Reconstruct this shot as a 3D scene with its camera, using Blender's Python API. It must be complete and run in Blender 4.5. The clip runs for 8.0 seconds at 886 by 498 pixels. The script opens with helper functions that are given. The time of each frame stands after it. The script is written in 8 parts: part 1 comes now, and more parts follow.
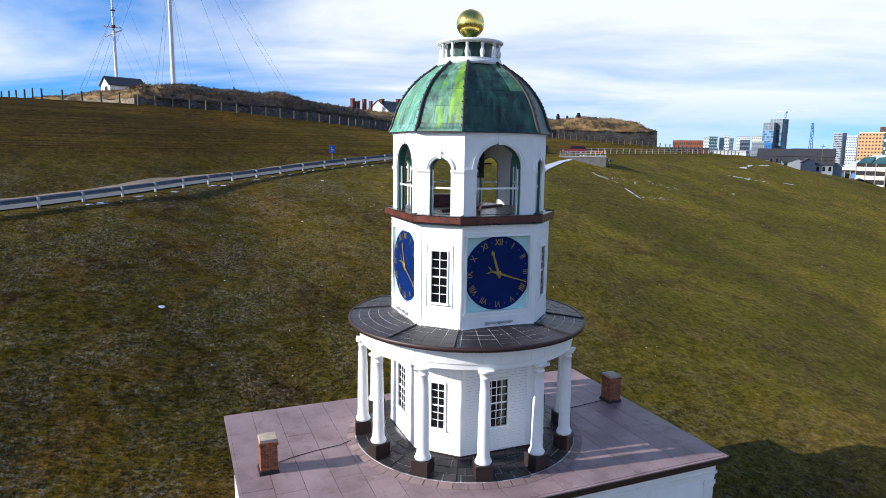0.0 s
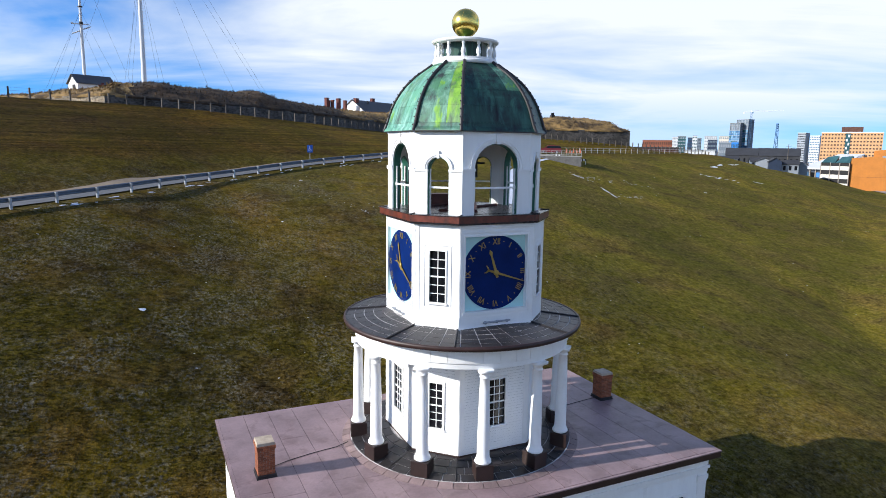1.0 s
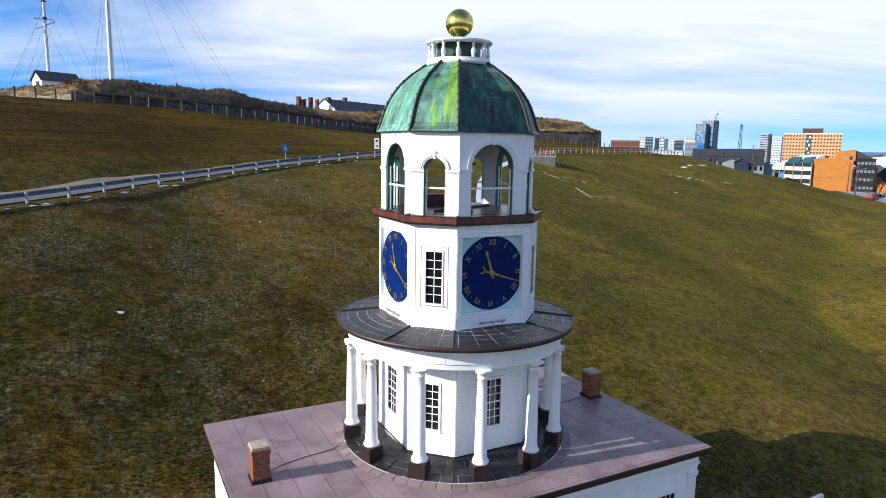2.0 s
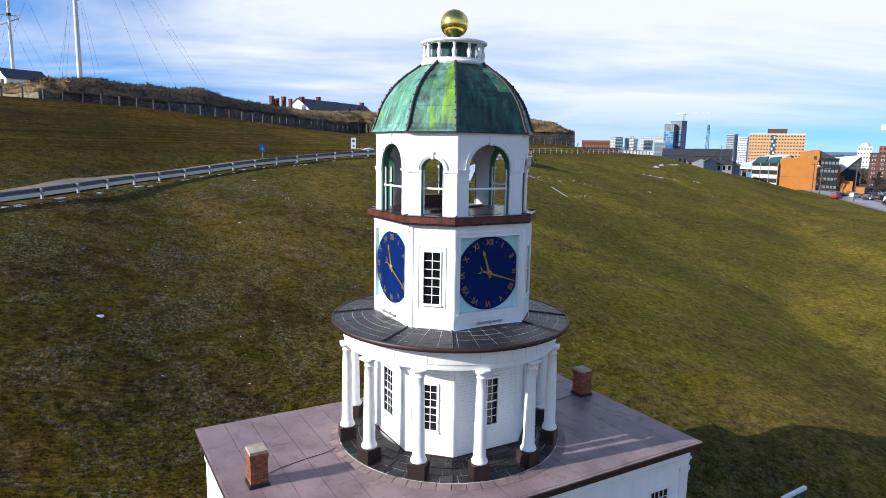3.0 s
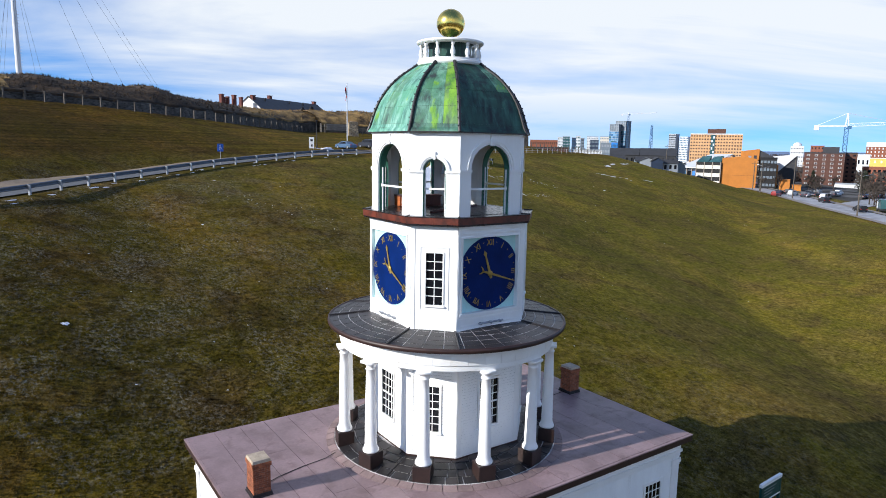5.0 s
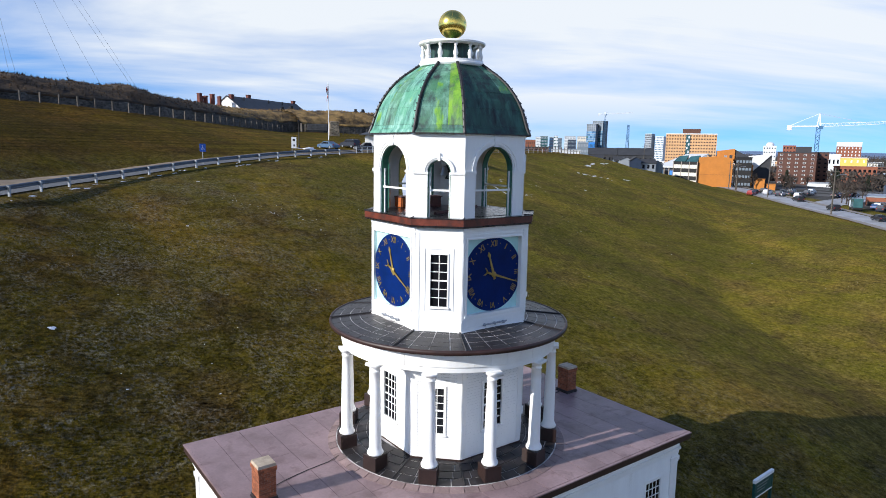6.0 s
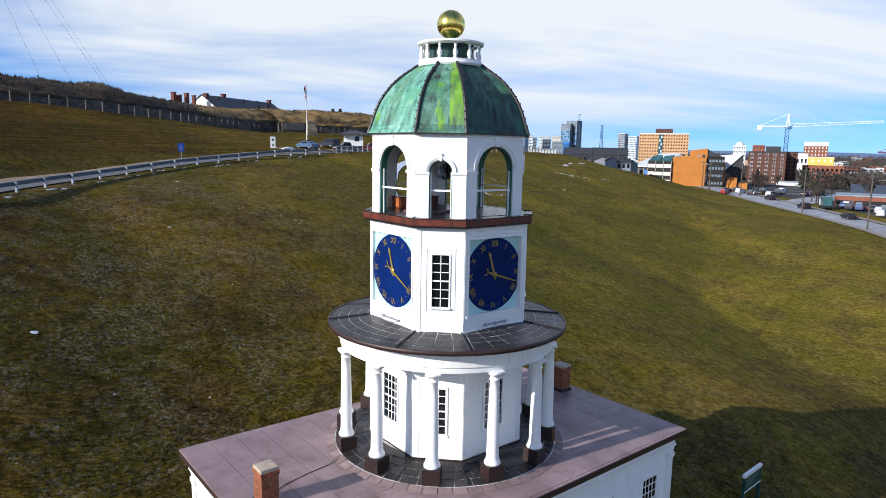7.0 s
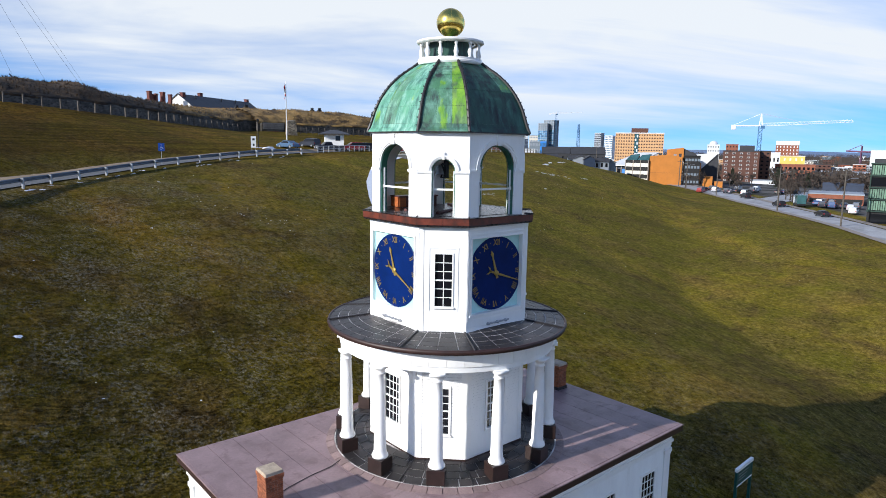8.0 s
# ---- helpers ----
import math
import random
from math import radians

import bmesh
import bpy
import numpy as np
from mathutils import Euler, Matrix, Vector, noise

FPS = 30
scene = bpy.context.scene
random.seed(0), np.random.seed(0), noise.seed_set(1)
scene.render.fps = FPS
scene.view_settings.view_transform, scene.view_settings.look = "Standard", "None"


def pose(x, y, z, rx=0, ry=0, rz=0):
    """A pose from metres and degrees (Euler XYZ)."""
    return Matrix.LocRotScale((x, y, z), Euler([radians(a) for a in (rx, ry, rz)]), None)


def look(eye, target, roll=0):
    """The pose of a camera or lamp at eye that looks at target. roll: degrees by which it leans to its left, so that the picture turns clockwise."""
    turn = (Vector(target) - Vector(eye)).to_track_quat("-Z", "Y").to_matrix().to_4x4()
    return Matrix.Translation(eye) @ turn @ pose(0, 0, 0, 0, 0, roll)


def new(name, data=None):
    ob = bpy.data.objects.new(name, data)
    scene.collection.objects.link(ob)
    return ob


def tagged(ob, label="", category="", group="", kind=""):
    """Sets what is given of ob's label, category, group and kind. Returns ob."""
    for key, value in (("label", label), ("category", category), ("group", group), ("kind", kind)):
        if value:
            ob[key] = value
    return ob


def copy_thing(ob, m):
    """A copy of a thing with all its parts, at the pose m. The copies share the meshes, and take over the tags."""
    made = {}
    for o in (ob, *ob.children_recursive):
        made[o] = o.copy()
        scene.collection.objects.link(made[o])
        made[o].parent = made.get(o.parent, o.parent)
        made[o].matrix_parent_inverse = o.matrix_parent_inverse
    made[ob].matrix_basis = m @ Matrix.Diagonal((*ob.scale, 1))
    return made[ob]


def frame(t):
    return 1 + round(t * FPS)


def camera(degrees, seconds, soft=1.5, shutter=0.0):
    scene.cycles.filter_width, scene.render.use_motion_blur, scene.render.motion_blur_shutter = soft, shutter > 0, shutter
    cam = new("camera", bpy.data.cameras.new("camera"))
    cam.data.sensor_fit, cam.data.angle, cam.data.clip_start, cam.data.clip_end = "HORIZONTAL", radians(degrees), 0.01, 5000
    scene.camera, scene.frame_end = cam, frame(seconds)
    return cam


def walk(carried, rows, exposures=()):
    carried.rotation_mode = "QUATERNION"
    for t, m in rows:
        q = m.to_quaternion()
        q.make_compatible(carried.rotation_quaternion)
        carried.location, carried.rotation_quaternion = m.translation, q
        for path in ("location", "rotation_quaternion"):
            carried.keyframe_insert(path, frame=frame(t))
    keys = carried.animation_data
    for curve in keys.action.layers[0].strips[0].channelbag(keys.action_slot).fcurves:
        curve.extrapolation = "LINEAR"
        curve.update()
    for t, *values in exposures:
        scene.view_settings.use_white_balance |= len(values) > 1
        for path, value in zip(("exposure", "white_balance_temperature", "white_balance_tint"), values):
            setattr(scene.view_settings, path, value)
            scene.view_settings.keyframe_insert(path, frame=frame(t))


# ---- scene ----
cam = camera(68.7, 8.0, soft=0.9)
PATH = [
    (0, (-11.241, -24.245, 17.518), (-10.482, -22.42, 17.213), 0.8),
    (0.5, (-11.669, -24.036, 17.494), (-10.872, -22.227, 17.189), 0.8),
    (1, (-12.084, -23.818, 17.497), (-11.248, -22.027, 17.192), 0.8),
    (1.5, (-12.496, -23.568, 17.505), (-11.619, -21.797, 17.2), 0.9),
    (3, (-13.737, -22.874, 17.522), (-12.745, -21.164, 17.218), 1.0),
    (3.5, (-14.148, -22.619, 17.515), (-13.121, -20.929, 17.211), 1.0),
    (4, (-14.553, -22.342, 17.513), (-13.492, -20.674, 17.21), 1.0),
    (4.5, (-14.932, -22.042, 17.511), (-13.838, -20.395, 17.208), 1.0),
    (6, (-16.076, -21.144, 17.563), (-14.899, -19.556, 17.26), 1.0),
    (6.5, (-16.45, -20.831, 17.586), (-15.243, -19.266, 17.283), 1.0),
    (7, (-16.805, -20.521, 17.568), (-15.568, -18.979, 17.265), 1.0),
    (7.5, (-17.143, -20.211, 17.547), (-15.879, -18.691, 17.244), 0.9),
    (8, (-17.452, -19.873, 17.521), (-16.163, -18.375, 17.218), 0.9),
]
walk(cam, [(t, look(eye, target, roll)) for t, eye, target, roll in PATH], exposures=((0, 0.42), (1.5, 0.40), (3, 0.36), (4.5, 0.31), (8, 0.25)))

# ---- world, sun ----
SUN_EL, SUN_AZ = 22.6, 173.2          # degrees; azimuth of the sun measured from +x towards +y
world = bpy.data.worlds.new("sky")
scene.world = world
world.use_nodes = True


def build_sky():
    nt = world.node_tree
    nt.nodes.clear()
    n, l = nt.nodes.new, nt.links.new
    out, bg = n("ShaderNodeOutputWorld"), n("ShaderNodeBackground")
    sky = n("ShaderNodeTexSky")
    sky.sky_type, sky.sun_disc = "NISHITA", False
    sky.sun_elevation, sky.sun_rotation = radians(SUN_EL), radians(90 - SUN_AZ)
    sky.air_density, sky.dust_density, sky.ozone_density = 1.0, 0.3, 2.5
    geo = n("ShaderNodeTexCoord")
    sep = n("ShaderNodeSeparateXYZ")
    l(geo.outputs["Generated"], sep.inputs[0])
    up = n("ShaderNodeMath"); up.operation = "MAXIMUM"; up.inputs[1].default_value = 0.0
    l(sep.outputs["Z"], up.inputs[0])
    lift = n("ShaderNodeMath"); lift.operation = "ADD"; lift.inputs[1].default_value = 0.16
    l(up.outputs[0], lift.inputs[0])
    dx = n("ShaderNodeMath"); dx.operation = "DIVIDE"
    dy = n("ShaderNodeMath"); dy.operation = "DIVIDE"
    l(sep.outputs["X"], dx.inputs[0]); l(lift.outputs[0], dx.inputs[1])
    l(sep.outputs["Y"], dy.inputs[0]); l(lift.outputs[0], dy.inputs[1])
    high = n("ShaderNodeMath"); high.operation = "ADD"; high.inputs[1].default_value = 0.13
    l(up.outputs[0], high.inputs[0])
    aim = n("ShaderNodeCombineXYZ")
    l(sep.outputs["X"], aim.inputs[0]); l(sep.outputs["Y"], aim.inputs[1]); l(high.outputs[0], aim.inputs[2])
    l(aim.outputs[0], sky.inputs["Vector"])
    com = n("ShaderNodeCombineXYZ")
    l(dx.outputs[0], com.inputs[0]); l(dy.outputs[0], com.inputs[1])
    mp = n("ShaderNodeMapping")
    mp.inputs["Rotation"].default_value = (0, 0, radians(-24))
    mp.inputs["Scale"].default_value = (0.30, 0.70, 1)
    mp.inputs["Location"].default_value = (2.4, 1.15, 0)
    pan = n("ShaderNodeVectorRotate"); pan.rotation_type = "Z_AXIS"
    pan.inputs["Angle"].default_value = radians(SKY_PAN)
    l(com.outputs[0], pan.inputs["Vector"]); l(pan.outputs[0], mp.inputs[0])
    big, fine = n("ShaderNodeTexNoise"), n("ShaderNodeTexNoise")
    big.inputs["Scale"].default_value, big.inputs["Detail"].default_value = 0.9, 8.0
    big.inputs["Roughness"].default_value, big.inputs["Distortion"].default_value = 0.55, 0.5
    fine.inputs["Scale"].default_value, fine.inputs["Detail"].default_value = 3.2, 6.0
    fine.inputs["Distortion"].default_value = 0.9
    l(mp.outputs[0], big.inputs["Vector"]); l(mp.outputs[0], fine.inputs["Vector"])
    mixn = n("ShaderNodeMath"); mixn.operation = "MULTIPLY_ADD"
    mixn.inputs[1].default_value = 0.20
    l(fine.outputs["Fac"], mixn.inputs[0]); l(big.outputs["Fac"], mixn.inputs[2])
    # the main sheet of cloud lies to the north-east
    flat = n("ShaderNodeVectorMath"); flat.operation = "DOT_PRODUCT"
    flat.inputs[1].default_value = (math.cos(radians(54)), math.sin(radians(54)), 0)
    l(geo.outputs["Generated"], flat.inputs[0])
    sheet = n("ShaderNodeMapRange")
    sheet.inputs["From Min"].default_value, sheet.inputs["From Max"].default_value = 0.78, 0.98
    sheet.inputs["To Min"].default_value, sheet.inputs["To Max"].default_value = -0.035, 0.065
    l(flat.outputs["Value"], sheet.inputs["Value"])
    full = n("ShaderNodeMath"); full.operation = "ADD"
    l(mixn.outputs[0], full.inputs[0]); l(sheet.outputs[0], full.inputs[1])
    ramp = n("ShaderNodeValToRGB")
    ramp.color_ramp.elements[0].position, ramp.color_ramp.elements[1].position = 0.42, 0.70
    l(full.outputs[0], ramp.inputs[0])
    # the cloud sheets thin out towards the zenith
    thin = n("ShaderNodeMapRange")
    thin.inputs["From Min"].default_value, thin.inputs["From Max"].default_value = 0.30, 0.85
    thin.inputs["To Min"].default_value, thin.inputs["To Max"].default_value = 0.97, 0.10
    l(up.outputs[0], thin.inputs["Value"])
    # and leave a clearer band just over the horizon
    band = n("ShaderNodeMapRange")
    band.inputs["From Min"].default_value, band.inputs["From Max"].default_value = 0.035, 0.085
    band.inputs["To Min"].default_value, band.inputs["To Max"].default_value = 0.55, 1.0
    l(up.outputs[0], band.inputs["Value"])
    veil = n("ShaderNodeMath"); veil.operation = "MULTIPLY"
    l(band.outputs[0], veil.inputs[0]); l(thin.outputs[0], veil.inputs[1])
    cover = n("ShaderNodeMath"); cover.operation = "MULTIPLY"
    l(ramp.outputs[0], cover.inputs[0]); l(veil.outputs[0], cover.inputs[1])
    white = n("ShaderNodeRGB"); white.outputs[0].default_value = (*CLOUD, 1)
    tint = n("ShaderNodeMix"); tint.data_type, tint.blend_type = "RGBA", "MULTIPLY"
    tint.inputs["Factor"].default_value = 1.0
    tint.inputs["B"].default_value = (*SKY_TINT, 1)
    l(sky.outputs[0], tint.inputs["A"])
    mix = n("ShaderNodeMix"); mix.data_type = "RGBA"
    l(cover.outputs[0], mix.inputs["Factor"]); l(tint.outputs["Result"], mix.inputs["A"]); l(white.outputs[0], mix.inputs["B"])
    l(mix.outputs["Result"], bg.inputs[0])
    bg.inputs[1].default_value = SKY_POWER
    l(bg.outputs[0], out.inputs[0])


SKY_PAN = 30.0
CLOUD, SKY_TINT, SKY_POWER = (8.45, 8.95, 9.5), (0.60, 1.26, 1.98), 0.086
build_sky()
sun = new("sun", bpy.data.lights.new("sun", "SUN"))
sun.data.energy, sun.data.angle, sun.data.color = 5.0, radians(0.53), (1.0, 0.96, 0.90)
ca, sa, ce, se = math.cos(radians(SUN_AZ)), math.sin(radians(SUN_AZ)), math.cos(radians(SUN_EL)), math.sin(radians(SUN_EL))
sun.matrix_world = look((60 * ca * ce, 60 * sa * ce, 60 * se), (0, 0, 0))

# ---- materials ----
def noise_node(nt, vec, scale, detail=4.0, rough=0.55, stretch=None, distortion=0.0):
    t = nt.nodes.new("ShaderNodeTexNoise")
    t.inputs["Scale"].default_value, t.inputs["Detail"].default_value = scale, detail
    t.inputs["Roughness"].default_value, t.inputs["Distortion"].default_value = rough, distortion
    if stretch:
        m = nt.nodes.new("ShaderNodeMapping")
        m.inputs["Scale"].default_value = stretch
        nt.links.new(vec, m.inputs[0])
        vec = m.outputs[0]
    nt.links.new(vec, t.inputs["Vector"])
    return t.outputs["Fac"]


def ramp_node(nt, fac, stops):
    r = nt.nodes.new("ShaderNodeValToRGB")
    e = r.color_ramp.elements
    while len(e) < len(stops):
        e.new(0.5)
    for el, (p, c) in zip(e, stops):
        el.position, el.color = p, (*c, 1)
    nt.links.new(fac, r.inputs[0])
    return r.outputs[0]


def mix_node(nt, fac, a, b, blend="MIX"):
    m = nt.nodes.new("ShaderNodeMix")
    m.data_type, m.blend_type = "RGBA", blend
    for key, v in (("Factor", fac), ("A", a), ("B", b)):
        s = m.inputs[key] if key == "Factor" else [i for i in m.inputs if i.name == key and i.type == "RGBA"][0]
        if isinstance(v, bpy.types.NodeSocket):
            nt.links.new(v, s)
        elif isinstance(v, tuple):
            s.default_value = (*v, 1)
        else:
            s.default_value = v
    return [o for o in m.outputs if o.type == "RGBA"][0]


def surface(name, base, rough=0.7, metal=0.0, vary=0.15, scale=1.5, fine=14.0, bump=0.15, bump_scale=30.0, bump_dist=0.01,
            stain=None, stain_at=(0.58, 0.72), stain_scale=0.8, stretch=None, per_piece=0.0, rough_vary=0.08, spec=0.5):
    """A weathered surface: base colour varied at two scales, optional stains, tone by piece, and fine relief."""
    m = bpy.data.materials.new(name)
    m.use_nodes = True
    nt = m.node_tree
    b = nt.nodes["Principled BSDF"]
    co = nt.nodes.new("ShaderNodeNewGeometry").outputs["Position"]
    low = noise_node(nt, co, scale, 5.0, 0.6, stretch)
    high = noise_node(nt, co, fine, 4.0, 0.6, stretch)
    dark = tuple(c * (1 - vary) for c in base)
    lite = tuple(min(1, c * (1 + vary)) for c in base)
    col = ramp_node(nt, low, [(0.3, dark), (0.7, lite)])
    grain = ramp_node(nt, high, [(0.3, (1 - vary * 0.7,) * 3), (0.7, (1.0,) * 3)])
    col = mix_node(nt, 1.0, col, grain, "MULTIPLY")
    if stain:
        f = ramp_node(nt, noise_node(nt, co, stain_scale, 7.0, 0.62, stretch, 0.4), [(stain_at[0], (0, 0, 0)), (stain_at[1], (1, 1, 1))])
        col = mix_node(nt, f, col, stain)
    if per_piece:
        info = nt.nodes.new("ShaderNodeObjectInfo")
        tone = ramp_node(nt, info.outputs["Random"], [(0.0, (1 - per_piece,) * 3), (1.0, (1.0,) * 3)])
        col = mix_node(nt, 1.0, col, tone, "MULTIPLY")
    nt.links.new(col, b.inputs["Base Color"])
    rr = nt.nodes.new("ShaderNodeMapRange")
    rr.inputs["To Min"].default_value, rr.inputs["To Max"].default_value = max(0.02, rough - rough_vary), min(1, rough + rough_vary)
    nt.links.new(high, rr.inputs["Value"])
    nt.links.new(rr.outputs[0], b.inputs["Roughness"])
    b.inputs["Metallic"].default_value = metal
    b.inputs["Specular IOR Level"].default_value = spec
    if bump:
        bp = nt.nodes.new("ShaderNodeBump")
        bp.inputs["Strength"].default_value, bp.inputs["Distance"].default_value = bump, bump_dist
        nt.links.new(noise_node(nt, co, bump_scale, 5.0, 0.6, stretch), bp.inputs["Height"])
        nt.links.new(bp.outputs[0], b.inputs["Normal"])
    return m


WHITE = surface("white_paint", (0.87, 0.87, 0.86), 0.55, vary=0.05, scale=0.9, fine=9, stain=(0.60, 0.58, 0.53), stain_at=(0.66, 0.86), stretch=(1, 1, 0.25), bump=0.1)
LAP_SHADE = surface("lap_shade_line", (0.27, 0.28, 0.30), 0.8, vary=0.2, scale=2.0)
WHITE_TRIM = surface("white_trim_paint", (0.88, 0.88, 0.87), 0.45, vary=0.04, scale=1.2, fine=12, bump=0.08)
MAUVE = surface("mauve_roof_membrane", (0.300, 0.208, 0.215), 0.46, vary=0.26, scale=0.6, fine=9, stain=(0.17, 0.108, 0.11), stain_at=(0.52, 0.72), stain_scale=1.4, per_piece=0.13, bump=0.2, bump_scale=18)
CURB = surface("mauve_curb", (0.30, 0.21, 0.20), 0.75, vary=0.2, scale=2.0, fine=16, stain=(0.17, 0.12, 0.11), per_piece=0.25, bump=0.3)
SLATE = surface("dark_slate", (0.034, 0.030, 0.032), 0.42, vary=0.35, scale=1.3, fine=10, per_piece=0.45, bump=0.3, stain=(0.085, 0.065, 0.06), stain_at=(0.55, 0.8))
GROUT = surface("pale_grout", (0.62, 0.60, 0.58), 0.85, vary=0.3, scale=1.5, fine=20, stain=(0.14, 0.12, 0.115), stain_at=(0.50, 0.62), stain_scale=1.1)
BATTEN = surface("black_lead", (0.022, 0.020, 0.022), 0.5, vary=0.3, scale=3)
RUST = surface("red_brown_copper_fascia", (0.16, 0.036, 0.020), 0.42, vary=0.4, scale=2.2, fine=9, stain=(0.045, 0.02, 0.016), stain_at=(0.5, 0.66), stain_scale=1.6, per_piece=0.2)
BROWN = surface("dark_brown_paint", (0.040, 0.018, 0.015), 0.5, vary=0.3, scale=2.5)
DECK = surface("wet_black_deck", (0.020, 0.016, 0.018), 0.28, vary=0.45, scale=2, fine=8, stain=(0.075, 0.03, 0.024), stain_at=(0.54, 0.70))
PEDESTAL = surface("brown_pedestal_paint", (0.025, 0.012, 0.010), 0.45, vary=0.3, scale=3, fine=14)
BRICK = surface("red_brick", (0.40, 0.13, 0.06), 0.85, vary=0.3, scale=6, fine=40, per_piece=0.5, bump=0.5)
MORTAR = surface("mortar", (0.30, 0.24, 0.19), 0.9, vary=0.2, scale=6)
CONCRETE = surface("pale_concrete", (0.45, 0.37, 0.28), 0.85, vary=0.2, scale=4, fine=22, bump=0.4)
GOLD = surface("gold_leaf", (1.0, 0.70, 0.17), 0.22, 1.0, vary=0.10, scale=3, fine=20, bump=0.05, rough_vary=0.05)
GILT = surface("gilt_paint", (0.40, 0.28, 0.075), 0.45, 0.5, vary=0.15, scale=6)
DIAL = surface("blue_dial_paint", (0.0028, 0.019, 0.115), 0.38, vary=0.2, scale=1.2, bump=0.03, spec=0.10)
AQUA = surface("aqua_panel_paint", (0.46, 0.74, 0.74), 0.5, vary=0.06, scale=1.5)
GREENPAINT = surface("dark_green_paint", (0.034, 0.150, 0.105), 0.4, vary=0.2, scale=2.5)
IRON = surface("black_iron", (0.02, 0.02, 0.022), 0.5, 0.3, vary=0.3, scale=5)
STEEL = surface("galvanised_steel", (0.36, 0.38, 0.41), 0.42, 0.7, vary=0.15, scale=4)
WOOD = surface("orange_stained_wood", (0.42, 0.12, 0.03), 0.6, vary=0.3, scale=3, stretch=(1, 1, 4))
DARKWOOD = surface("red_brown_wood", (0.10, 0.030, 0.024), 0.5, vary=0.3, scale=3)
PARCHED = surface("grey_inner_plaster", (0.50, 0.49, 0.47), 0.8, vary=0.1, scale=2)


def glass_material():
    m = bpy.data.materials.new("dark_window_glass")
    m.use_nodes = True
    b = m.node_tree.nodes["Principled BSDF"]
    b.inputs["Base Color"].default_value = (0.008, 0.009, 0.012, 1)
    b.inputs["Roughness"].default_value = 0.06
    b.inputs["Specular IOR Level"].default_value = 0.35
    return m


GLASS = glass_material()


def copper_material(name, light, mid, dark, streak, moss=None):
    """Weathered sheet copper: verdigris run down in vertical streaks."""
    m = bpy.data.materials.new(name)
    m.use_nodes = True
    nt = m.node_tree
    b = nt.nodes["Principled BSDF"]
    co = nt.nodes.new("ShaderNodeNewGeometry").outputs["Position"]
    run = noise_node(nt, co, 3.6, 6.0, 0.65, (1, 1, 0.10), 0.2)
    blot = noise_node(nt, co, 1.1, 5.0, 0.6)
    col = ramp_node(nt, run, [(0.36, dark), (0.49, mid), (0.64, light)])
    f = ramp_node(nt, blot, [(0.45, (0, 0, 0)), (0.62, (0.8, 0.8, 0.8))])
    col = mix_node(nt, f, col, streak)
    if moss:
        g = ramp_node(nt, noise_node(nt, co, 2.1, 5.0, 0.55, (1, 1, 0.10), 0.15), [(moss[0], (0, 0, 0)), (moss[0] + 0.07, (1, 1, 1))])
        col = mix_node(nt, g, col, ramp_node(nt, run, [(0.35, (0.08, 0.25, 0.04)), (0.6, (0.25, 0.48, 0.05))]))
    info = nt.nodes.new("ShaderNodeObjectInfo")
    tone = ramp_node(nt, info.outputs["Random"], [(0.0, (0.82,) * 3), (1.0, (1.0,) * 3)])
    col = mix_node(nt, 1.0, col, tone, "MULTIPLY")
    nt.links.new(col, b.inputs["Base Color"])
    b.inputs["Roughness"].default_value, b.inputs["Metallic"].default_value = 0.5, 0.15
    bp = nt.nodes.new("ShaderNodeBump")
    bp.inputs["Strength"].default_value, bp.inputs["Distance"].default_value = 0.25, 0.02
    nt.links.new(noise_node(nt, co, 7.0, 4.0), bp.inputs["Height"])
    nt.links.new(bp.outputs[0], b.inputs["Normal"])
    return m


# one copper in sunlit, middle and shaded tones; the moss is its own colour
COPPER_SUNLIT = copper_material("sunlit_verdigris", (0.34, 0.58, 0.48), (0.14, 0.37, 0.28), (0.05, 0.15, 0.12), (0.11, 0.37, 0.22), (0.64,))
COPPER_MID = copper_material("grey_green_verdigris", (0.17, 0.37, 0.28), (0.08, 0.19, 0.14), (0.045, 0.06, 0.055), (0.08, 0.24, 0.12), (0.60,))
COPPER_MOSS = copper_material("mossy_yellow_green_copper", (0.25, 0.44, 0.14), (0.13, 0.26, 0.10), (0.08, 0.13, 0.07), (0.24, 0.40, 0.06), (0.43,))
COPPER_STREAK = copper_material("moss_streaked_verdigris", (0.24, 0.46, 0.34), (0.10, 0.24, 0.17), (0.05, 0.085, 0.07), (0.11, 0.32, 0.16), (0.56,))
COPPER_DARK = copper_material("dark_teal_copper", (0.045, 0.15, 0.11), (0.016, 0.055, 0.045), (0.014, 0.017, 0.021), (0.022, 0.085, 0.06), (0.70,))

# ---- building helpers ----
def mesh_from(name, bm, material):
    me = bpy.data.meshes.new(name)
    bm.normal_update()
    bm.to_mesh(me)
    bm.free()
    for m in material if isinstance(material, (list, tuple)) else [material]:
        me.materials.append(m)
    return me


def part(name, bm, material, parent=None, label="", smooth=False):
    me = bm if isinstance(bm, bpy.types.Mesh) else mesh_from(name, bm, material)
    if smooth:
        for p in me.polygons:
            p.use_smooth = True
    ob = new(name, me)
    if parent:
        ob.parent = parent
    return tagged(ob, label)


def thing(name, label, category, place=(0, 0, 0), turn=0.0, group="", kind=""):
    e = new(name)
    e.empty_display_size = 0.3
    e.matrix_basis = pose(*place, 0, 0, turn)
    return tagged(e, label, category, group, kind)


